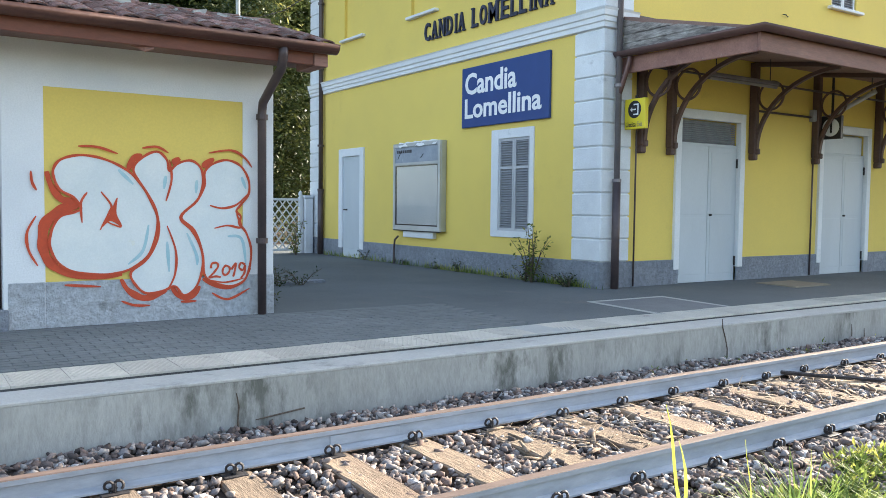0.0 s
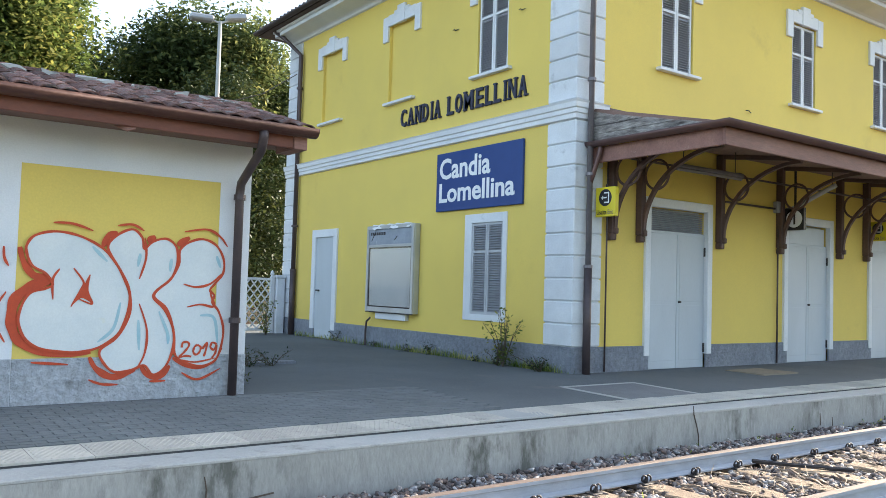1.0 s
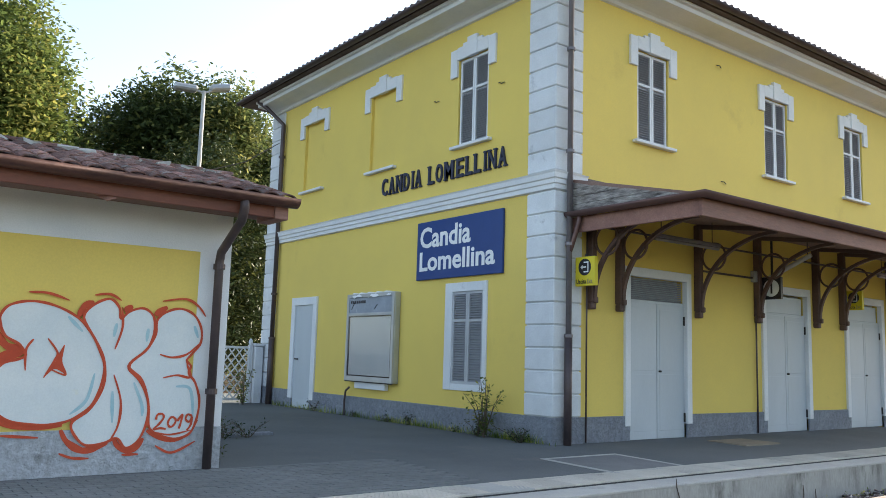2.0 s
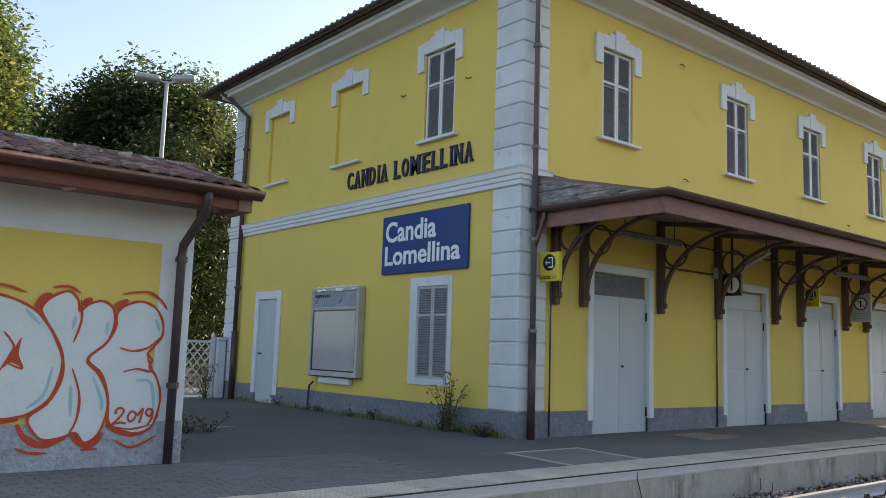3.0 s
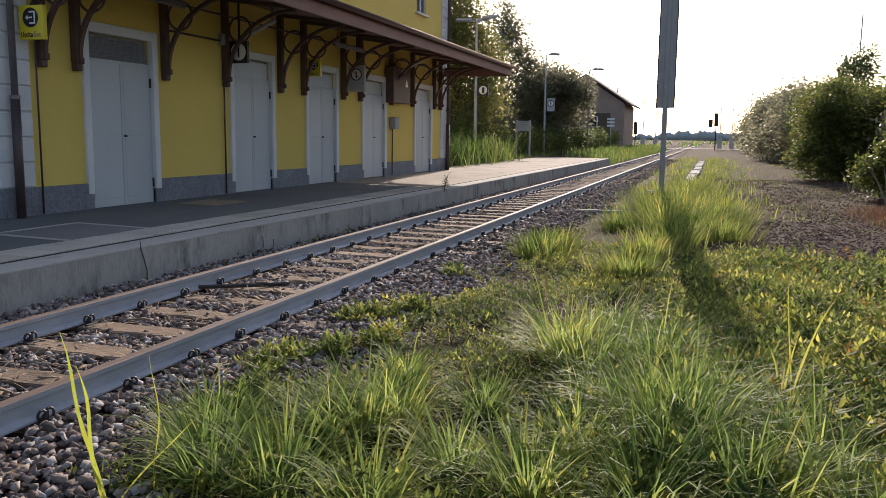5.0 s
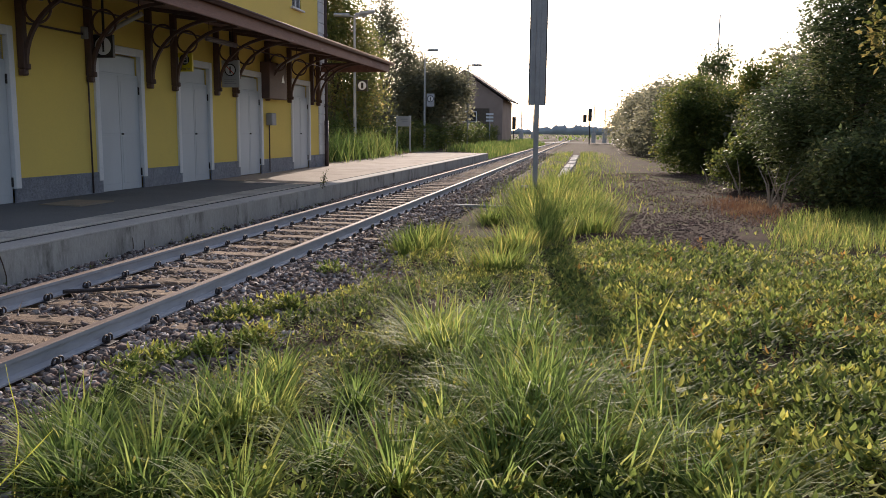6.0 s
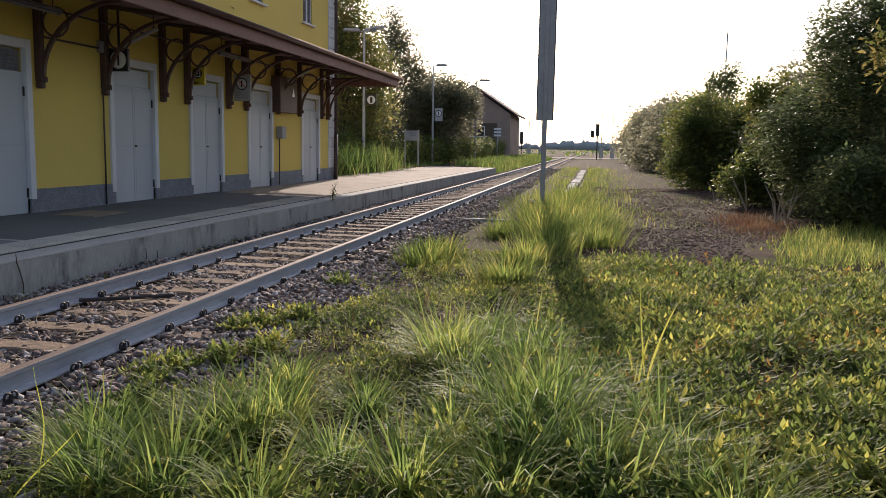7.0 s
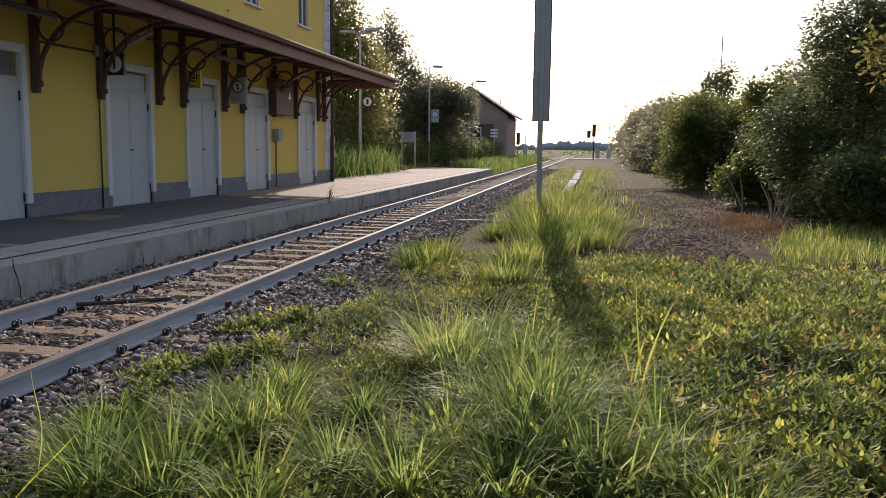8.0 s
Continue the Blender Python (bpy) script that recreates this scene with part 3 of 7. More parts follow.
# ground-floor shuttered window in the side wall
gw = part("window", block(-11.83, -10.95, 0.12, 0.2, 1.1, 2.74, m=SIDE), SHUTTER, station, "closed louvred shutters in a white surround")
LIGHTGREY = surf("pale_grey_paint", (0.47, 0.48, 0.5), (0.41, 0.42, 0.44), 2, 50, 0.6, 0.1, 0.06)
louvre_leaf("shutter", -11.824, -11.393, 1.106, 2.734, [2.22], SIDE, LIGHTGREY, SHUTTER, gw, -0.01)
louvre_leaf("shutter", -11.387, -10.956, 1.106, 2.734, [2.22], SIDE, LIGHTGREY, SHUTTER, gw, -0.01)
for u0, u1, z0, z1 in ((-12.03, -11.826, 0.99, 2.9), (-10.954, -10.85, 0.99, 2.9), (-11.826, -10.954, 2.736, 2.9), (-11.826, -10.954, 0.99, 1.104)):
    part("surround", block(u0, u1, -0.03, 0.05, z0, z1, 0.006, m=SIDE), WHITE, gw)

# narrow door in the side wall
sd = part("door", block(-17.942, -17.058, 0.0, 0.05, 0.29, 2.672, 0.004, m=SIDE), DOOR, station, "narrow pale grey door, peeling at the foot")
for u0, u1, z0, z1 in ((-18.12, -17.946, 0.5, 2.86), (-17.054, -16.87, 0.5, 2.86), (-17.946, -17.054, 2.676, 2.86)):
    part("door_frame", block(u0, u1, -0.043, 0.05, z0, z1, 0.006, m=SIDE), WHITE, sd)
part("door_handle", block(-17.86, -17.72, -0.05, 0.0, 1.4, 1.43, 0.006, m=SIDE), IRON, sd)
part("kick_board", block(-17.9, -17.1, -0.012, 0.0, 0.3, 0.5, 0.003, m=SIDE), DOOR, sd)


def double_door(c, louvred):
    d = part("door", block(c - DW + 0.01, c + DW - 0.01, 0.16, 0.2, 0.25, DZ, m=FAC), DOOR, station, "closed pale grey double door" + (" under a louvred vent" if louvred else " under a blank panel"))
    for u0, u1 in ((c - DW + 0.01, c - 0.004), (c + 0.004, c + DW - 0.01)):
        bm = bmesh.new()
        cuboid(bm, u0, u1, 0.025, 0.105, 0.285, 2.6, 0.006)
        for z0, z1 in ((0.42, 1.38), (1.44, 2.5)):
            cuboid(bm, u0 + 0.07, u1 - 0.07, 0.02, 0.03, z0, z1, 0.003)
        bmesh.ops.transform(bm, matrix=FAC, verts=bm.verts)
        leaf = part("door_leaf", bm, DOOR, d)
    for s in (-1, 1):
        for z in (0.55, 2.25):
            part("hinge", block(c + s * (DW - 0.02) - 0.014, c + s * (DW - 0.02) + 0.014, -0.0, 0.04, z, z + 0.16, 0.004, m=FAC), IRON, d)
    part("door_knob", tube(bmesh.new(), [(c + 0.06, YF + 0.03, 1.43), (c + 0.06, YF - 0.02, 1.43)], 0.018, 8), IRON, d)
    if louvred:
        bm = bmesh.new()
        for k in range(11):
            z = 2.66 + k * 0.033
            cuboid(bm, c - DW + 0.03, c + DW - 0.03, -0.018, 0.018, -0.004, 0.004, m=Matrix.Translation((0, 0.07, z)) @ Matrix.Rotation(radians(40), 4, "X"))
        bmesh.ops.transform(bm, matrix=FAC, verts=bm.verts)
        part("vent_louvre", bm, SHUTTER, d, "grey vent slats")
        bars = ((c - DW, c + DW, 2.6, 2.645),)
    else:
        part("transom_panel", block(c - DW + 0.03, c + DW - 0.03, 0.075, 0.11, 2.65, 3.0, 0.006, m=FAC), DOOR, d)
        bars = ((c - DW, c + DW, 2.6, 2.645),)
    for u0, u1, z0, z1 in bars:
        part("transom", block(u0, u1, 0.04, 0.12, z0, z1, 0.004, m=FAC), DOOR, d)
    for u0, u1, z0, z1 in ((c - DW - 0.13, c - DW + 0.005, 0.52, DZ + 0.15), (c + DW - 0.005, c + DW + 0.13, 0.52, DZ + 0.15), (c - DW + 0.005, c + DW - 0.005, DZ - 0.005, DZ + 0.15)):
        part("door_frame", block(u0, u1, -0.05, 0.06, z0, z1, 0.008, m=FAC), WHITE, d)


for c, louvred in DOORS:
    double_door(c, louvred)

# plinth between the openings
gaps = [XS - 0.035] + [q for c, _ in DOORS for q in (c - DW - 0.0, c + DW + 0.0)] + [XE + 0.035]
for a, b in zip(gaps[::2], gaps[1::2]):
    part("plinth", block(a, b, -0.035, 0.05, 0.1, 0.69, 0.006, m=FAC), PLINTH, station, "rough grey plinth")
for a, b in ((-YB, -17.95), (-17.05, -YF - 0.05)):
    part("plinth", block(a, b, -0.035, 0.05, 0.1, 0.69, 0.006, m=SIDE), PLINTH, station, "rough grey plinth")

# string course, eaves cornice and roof
prof = [(-0.02, 4.26), (0.06, 4.28), (0.06, 4.35), (0.085, 4.365), (0.085, 4.43), (0.11, 4.445), (0.12, 4.52), (0.14, 4.55), (-0.02, 4.58)]
part("string_course", sweep(bmesh.new(), prof, [(XS, YB, 0), (XS, YF, 0), (XS + 0.63, YF, 0)]), WHITE, station, "moulded white string course")
prof = [(-0.02, 7.72), (0.05, 7.74), (0.06, 7.8), (0.1, 7.83), (0.34, 7.87), (0.5, 7.88), (0.5, 7.96), (0.56, 7.97), (0.56, 8.02), (-0.02, 8.05)]
ring = [(XS, YB, 0), (XS, YF, 0), (XE, YF, 0), (XE, YB, 0)]
part("cornice", sweep(bmesh.new(), prof, ring), WHITE, station, "white eaves cornice")
OV = 0.68
x0, x1, y0, y1 = XS - OV, XE + OV, YF - OV, YB + OV
h = (y1 - y0) / 2
v = [(x0, y0, 8.03), (x1, y0, 8.03), (x1, y1, 8.03), (x0, y1, 8.03), (x0, y0, 8.1), (x1, y0, 8.1), (x1, y1, 8.1), (x0, y1, 8.1), (x0 + h, y0 + h, 10.3), (x1 - h, y0 + h, 10.3)]
bm = bmesh.new()
vs = [bm.verts.new(q) for q in v]
for q in ((3, 2, 1, 0), (0, 1, 5, 4), (1, 2, 6, 5), (2, 3, 7, 6), (3, 0, 4, 7), (4, 5, 9, 8), (5, 6, 9), (6, 7, 8, 9), (7, 4, 8)):
    bm.faces.new([vs[i] for i in q])
roof = part("roof", bm, DARKTILE, station, "hipped roof of dark tiles")
bm = bmesh.new()
for k in range(int((x1 - x0) / 0.21)):
    q = x0 + 0.1 + 0.21 * k
    tube(bm, [(q, y0 - 0.03, 8.175), (q, y0 + 0.5, 8.3)], [0.058, 0.05], 7)
for k in range(int((y1 - y0) / 0.21)):
    q = y0 + 0.1 + 0.21 * k
    tube(bm, [(x0 - 0.03, q, 8.175), (x0 + 0.5, q, 8.3)], [0.058, 0.05], 7)
half = [(math.cos(a) * 0.075, math.sin(a) * 0.075) for a in np.linspace(math.pi, 2 * math.pi, 8)]
prof = [(u + 0.078, w) for u, w in half] + [(u * 0.9 + 0.078, w * 0.9) for u, w in half[::-1]]
part("gutter", sweep(bmesh.new(), prof, [(x0, y1, 8.105), (x0, y0, 8.105), (x1, y0, 8.105), (x1, y1, 8.105)]), PIPE, roof, "dark half-round gutter", smooth=True)
part("eaves_tiles", bm, DARKTILE, roof, "row of dark half-round tile ends")

# quoins: chamfered white blocks up the corners
def quoins(xa, xb, ya, yb):
    part("quoin_core", block(xa + 0.03, xb - 0.025, ya + 0.03, yb - 0.025, 0.69, 7.72), QUOIN, station)
    for z0, z1, k in ((0.69, 4.26, 10), (4.58, 7.72, 9)):
        h = (z1 - z0) / k
        for i in range(k):
            part("quoin_block", block(xa, xb, ya, yb, z0 + i * h + 0.008, z0 + (i + 1) * h - 0.008, 0.016), QUOIN, station)


quoins(XS - 0.035, XS + 0.6, YF - 0.035, YF + 0.62)
quoins(XS - 0.035, XS + 0.6, YB - 0.68, YB + 0.035)
quoins(XE - 0.6, XE + 0.035, YF - 0.035, YF + 0.62)

# small iron wall ties
for x, y, z, m in ((-10.6, -0.02, 6.35, SIDE), (-12.5, -0.02, 6.45, SIDE), (13.4, -0.02, 7.35, FAC), (13.5, -0.02, 5.05, FAC), (20.4, -0.02, 5.0, FAC), (23.9, -0.02, 7.2, FAC)):
    tie = thing("wall_tie", "small rusty iron bracket fixed in the yellow wall", "bracket", "iron ties in the walls")
    bm = tube(bmesh.new(), [m @ Vector((x - 0.07, y, z + 0.02)), m @ Vector((x, y - 0.03, z + 0.012)), m @ Vector((x + 0.03, y - 0.03, z - 0.02)), m @ Vector((x + 0.09, y, z))], 0.009, 6)
    part("rod", bm, IRON, tie)


# ---- downpipes ----
def downpipe(pts, r, label, mat, collars=(), thick=None, group=""):
    d = thing("downpipe", label, "downpipe", group)
    part("pipe", tube(bmesh.new(), pts, r, 12), mat, d, smooth=True)
    if thick:
        part("foot_pipe", tube(bmesh.new(), thick, r * 1.35, 12), PIPE, d, "cast-iron foot", smooth=True)
    for x, y, z in collars:
        part("collar", tube(bmesh.new(), [(x, y, z - 0.025), (x, y, z + 0.025)], r * 1.5, 12), mat, d)
    return d


GREYPIPE = surf("grey_brown_pipe", (0.22, 0.2, 0.21), (0.17, 0.155, 0.165), 3, 50, 0.45, 0.06, 0.12, metal=0.3)
cx, cy = 9.2, YF - 0.13
downpipe([(cx - 0.3, cy - 0.4, 7.98), (cx - 0.25, cy - 0.35, 7.86), (cx, cy, 7.45), (cx, cy, 1.9)], 0.046, "brown metal downpipe on the white corner quoins", GREYPIPE, [(cx, cy, q) for q in (6.6, 4.9, 3.4, 1.95)], [(cx, cy, 1.95), (cx, cy, 0.27)])
sx, sy = XS - 0.1, 19.0
downpipe([(sx - 0.45, sy + 0.6, 8.0), (sx - 0.3, sy + 0.4, 7.82), (sx, sy, 7.35), (sx, sy, 1.9)], 0.055, "dark downpipe beside the far quoins", PIPE, [(sx, sy, q) for q in (6.5, 4.9, 3.0, 1.9)], [(sx, sy, 1.9), (sx, sy, 0.27)])
ex, ey = XE - 0.1, YF - 0.13
downpipe([(ex + 0.5, ey - 0.4, 8.0), (ex + 0.4, ey - 0.3, 7.85), (ex, ey, 7.4), (ex, ey, 1.9)], 0.055, "dark downpipe at the end of the station front", PIPE, [(ex, ey, q) for q in (6.5, 4.9, 2.4)], [(ex, ey, 1.9), (ex, ey, 0.27)])
downpipe([(9.68, YF - 0.06, 3.9), (9.68, YF - 0.06, 0.3)], 0.014, "thin rusty conduit down the yellow wall", PIPE)
downpipe([(14.48, YF - 0.05, 2.9), (14.48, YF - 0.05, 0.3)], 0.017, "thin dark conduit down the yellow wall", PIPE)

# ---- canopy over the platform doors ----
canopy = thing("platform_canopy", "brown timber canopy on curved brackets along the station front", "canopy")
CX0, CX1, CYF, CZ = 9.3, 28.55, 6.74, 3.91
zt = 4.48
bm = bmesh.new()
v = [(CX0, CYF, CZ - 0.07), (CX1, CYF, CZ - 0.07), (CX1, YF, zt - 0.09), (CX0, YF, zt - 0.09), (CX0, CYF, CZ - 0.01), (CX1, CYF, CZ - 0.01), (CX1, YF, zt), (CX0, YF, zt)]
vs = [bm.verts.new(q) for q in v]
for q in ((3, 2, 1, 0), (4, 5, 6, 7), (0, 1, 5, 4), (1, 2, 6, 5), (2, 3, 7, 6), (3, 0, 4, 7)):
    bm.faces.new([vs[i] for i in q])
part("canopy_roof", bm, SOFFIT, canopy, "dark boarded roof")
part("fascia", block(CX0, CX1, CYF, CYF + 0.05, 3.585, 3.83, 0.006), FASCIA, canopy, "faded brown fascia board")
part("fascia", block(CX0, CX0 + 0.05, CYF + 0.05, YF - 0.04, 3.585, 3.83, 0.006), FASCIA, canopy, "faded brown fascia board")
part("fascia", block(CX1 - 0.05, CX1, CYF + 0.05, YF - 0.04, 3.585, 3.83, 0.006), FASCIA, canopy, "faded brown fascia board")
# boarded underside, rising to the wall


def under(y):
    return 3.8 + (y - CYF) * 0.13


y = CYF + 0.06
while y < YF - 0.05:
    b = min(y + 0.142, YF - 0.045)
    bm = block(CX0 + 0.05, CX1 - 0.05, y, b, 0.0, 0.018, 0.003)
    for q in bm.verts:
        q.co.z += under(q.co.y)
    part("soffit_board", bm, SOFFIT, canopy)
    y += 0.15
half = [(math.cos(a) * 0.085, math.sin(a) * 0.085) for a in np.linspace(math.pi, 2 * math.pi, 8)]
prof = [(u + 0.085, w) for u, w in half] + [(u * 0.9 + 0.085, w * 0.9) for u, w in half[::-1]]
gut = [(CX0, YF - 0.06, CZ - 0.01), (CX0, CYF, CZ - 0.01), (CX1, CYF, CZ - 0.01), (CX1, YF - 0.06, CZ - 0.01)]
part("gutter", sweep(bmesh.new(), prof, gut), GUTTER, canopy, "brown half-round gutter", smooth=True)
part("outlet", tube(bmesh.new(), [(CX0 - 0.06, YF - 0.3, 3.9), (CX0 - 0.06, YF - 0.3, 3.75), (cx + 0.02, cy - 0.05, 3.4), (cx, cy, 3.25)], 0.04, 10), GUTTER, canopy, "gutter outlet bend", smooth=True)
# weathered boards closing the end of the roof
for i in range(4):
    z0, z1 = CZ + 0.0 + i * 0.13, CZ + (i + 1) * 0.13 - 0.008
    yy = CYF + 0.05 + (z0 + 0.04 - CZ) / 0.55 * (YF - CYF)
    if yy < YF - 0.1:
        bm = bmesh.new()
        ya, yb = yy, min(CYF + 0.1 + (z1 + 0.02 - CZ) / 0.55 * (YF - CYF), YF - 0.05)
        pts = [(ya, z0), (YF - 0.04, z0), (YF - 0.04, z1), (yb, z1)]
        lo = [bm.verts.new((CX0 - 0.012 + 0.004 * (i % 2), p, q)) for p, q in pts]
        hi = [bm.verts.new((CX0 + 0.03, p, q)) for p, q in pts]
        bm.faces.new(lo)
        bm.faces.new(hi[::-1])
        for j in range(4):
            bm.faces.new((lo[j], hi[j], hi[(j + 1) % 4], lo[(j + 1) % 4]))
        part("gable_board", bm, WEATHERED, canopy, "weathered grey end board")
part("flashing", block(CX0, CX1, YF - 0.05, YF - 0.004, zt - 0.02, zt + 0.06, 0.006), PIPE, canopy, "dark flashing strip")


def bracket(x, reach=1.5):
    b = part("bracket_post", block(x - 0.055, x + 0.055, YF - 0.14, YF - 0.002, 2.52, under(YF - 0.14), 0.012), BROWN, canopy, "curved brown timber bracket")
    bm = bmesh.new()
    cuboid(bm, x - 0.055, x + 0.055, YF - 0.14, YF - 0.002, 2.4, 2.52, 0.02)
    cuboid(bm, x - 0.035, x + 0.035, YF - 0.2, YF - 0.12, 2.5, 2.6, 0.015)
    part("corbel", bm, BROWN, b)
    bm = bmesh.new()
    pts = []
    for a in np.linspace(0, math.pi / 2, 15):
        pts.append((YF - 0.13 - reach * (1 - math.cos(a)), 2.58 + 1.25 * math.sin(a)))
    rows = []
    for i, (yy, zz) in enumerate(pts):
        p, q = pts[max(i - 1, 0)], pts[min(i + 1, len(pts) - 1)]
        t = Vector((q[0] - p[0], q[1] - p[1])).normalized()
        nx, nz = -t.y, t.x
        rows.append([bm.verts.new((x + s * 0.035, yy + nx * o, zz + nz * o)) for s, o in ((-1, -0.03), (1, -0.03), (1, 0.03), (-1, 0.03))])
    for r0, r1 in zip(rows, rows[1:]):
        for j in range(4):
            bm.faces.new((r0[j], r0[(j + 1) % 4], r1[(j + 1) % 4], r1[j]))
    bm.faces.new(rows[0])
    bm.faces.new(rows[-1])
    part("arc", bm, BROWN, b)
    bm = bmesh.new()
    rr = 0.24
    ring_pts = [(x, YF - 0.14 - rr - 0.02 + rr * math.cos(a), 3.5 + rr * math.sin(a)) for a in np.linspace(0, 2 * math.pi, 25)]
    tube(bm, ring_pts, 0.022, 6, cap=False)
    part("ring", bm, BROWN, b)
    bm = block(x - 0.04, x + 0.04, CYF + 0.06, YF - 0.14, -0.08, 0.0, 0.008)
    for q in bm.verts:
        q.co.z += under(q.co.y)
    part("rafter", bm, BROWN, b)
    return b


for x in (9.78, 10.47, 12.62, 14.53, 16.72, 17.82, 20.02, 21.12, 23.42, 25.25, 27.42, 28.1):
    bracket(x)

# lamps and conduit under the canopy
for x0, x1, y, z in ((10.6, 12.4, 8.6, 3.62), (18.2, 19.9, 8.6, 3.62)):
    lamp = thing("tube_light", "dusty grey fluorescent tube light under the canopy", "light", "tube lights under the canopy")
    part("housing", block(x0, x1, y - 0.05, y + 0.05, z, z + 0.06, 0.01), GREYPIPE, lamp)
    part("diffuser", tube(bmesh.new(), [(x0 + 0.03, y, z - 0.02), (x1 - 0.03, y, z - 0.02)], 0.035, 8), GREYPIPE, lamp, "dusty tube cover")
    for q in (x0 + 0.2, x1 - 0.2):
        part("hanger", tube(bmesh.new(), [(q, y, z + 0.05), (q, y, under(y))], 0.008, 5), IRON, lamp)
for x in (14.85, 23.6):
    lamp = thing("tube_light", "pale tube light reaching out from the wall under the canopy", "light", "angled tube lights")
    part("diffuser", tube(bmesh.new(), [(x, YF - 0.1, 3.3), (x + 0.1, YF - 0.95, 3.72)], 0.045, 10), LAMPPOST, lamp)
    part("end_cap", tube(bmesh.new(), [(x, YF - 0.1, 3.3), (x - 0.01, YF - 0.01, 3.28)], 0.055, 10), SHUTTER, lamp)
    part("hanger", tube(bmesh.new(), [(x + 0.09, YF - 0.88, 3.7), (x + 0.09, YF - 0.88, under(YF - 0.88))], 0.01, 5), IRON, lamp)
conduit = thing("conduit", "dark cable conduit along the wall under the canopy", "conduit")
part("pipe", tube(bmesh.new(), [(12.8, YF - 0.04, 3.28), (14.4, YF - 0.04, 3.28)], 0.02, 8), PIPE, conduit)
part("pipe", tube(bmesh.new(), [(9.8, YF - 0.16, 3.75), (28.2, YF - 0.16, 3.75)], 0.02, 8), PIPE, conduit)
part("junction_box", block(14.38, 14.62, YF - 0.1, YF - 0.002, 3.2, 3.42, 0.01), SHUTTER, conduit)

# ---- signs on the station ----
sign = thing("station_name_sign", "blue enamel station sign with white lettering on the side wall", "sign")
part("panel", block(-12.93, -10.44, -0.06, -0.005, 3.0, 4.11, 0.008, m=SIDE), BLUE, sign)
LM = SIDE @ UPRIGHT
S2 = LM @ Matrix.Translation((0, 0, 0.062))
text_part("word", "Candia", SIGNWHITE, sign, (-12.82, 3.6), 1.53, 0.4, S2, 0.024, 0.002)
text_part("word", "Lomellina", SIGNWHITE, sign, (-12.82, 3.16), 2.2, 0.37, S2, 0.024, 0.002)

lettering = thing("wall_lettering", "old dark raised letters spelling the station name on yellow plaster", "lettering")
L2 = LM @ Matrix.Translation((0, 0, 0.004))
u = -14.31
for word, total in (("CANDIA", 1.46), ("LOMELLINA", 2.33)):
    weights = {"I": 0.55, "M": 1.35, "L": 0.9}
    unit = total / sum(weights.get(ch, 1.0) for ch in word)
    for ch in word:
        w = weights.get(ch, 1.0) * unit
        text_part("letter", ch, LETTER, lettering, (u + (w * 0.23 if ch == "I" else 0), 4.84), w * (0.28 if ch == "I" else 0.74), 0.36, L2, 0.014, 0.02)
        feet = {"A": ((0, 0), (1, 0)), "N": ((0, 0), (0, 1), (1, 1)), "D": ((0, 0), (0, 1)), "I": ((0.5, 0), (0.5, 1)), "L": ((0, 0), (0, 1)), "M": ((0, 0), (1, 0), (0, 1), (1, 1)), "E": ((0, 0), (0, 1))}.get(ch, ())
        for fx, fz in feet:
            c, hw = u + w * 0.74 * (0.1 + 0.8 * fx), min(0.045, w * 0.28)
            part("serif", block(c - hw, c + hw, -0.043, -0.004, 4.84 + fz * 0.332, 4.868 + fz * 0.332, m=SIDE), LETTER, lettering)
        u += w
    u += 0.175


def numeral_one(s, m, x, z, h):
    bm = bmesh.new()
    for lift in (0.003, 0.005):
        f = bm.faces.new([bm.verts.new(m @ Vector((x + a * h, z + b * h, lift))) for a, b in ((-0.06, -0.5), (0.12, -0.5), (0.12, 0.5), (-0.02, 0.5), (-0.24, 0.32), (-0.24, 0.17), (-0.06, 0.27))])
    part("numeral", bm, SIGNBLACK, s)


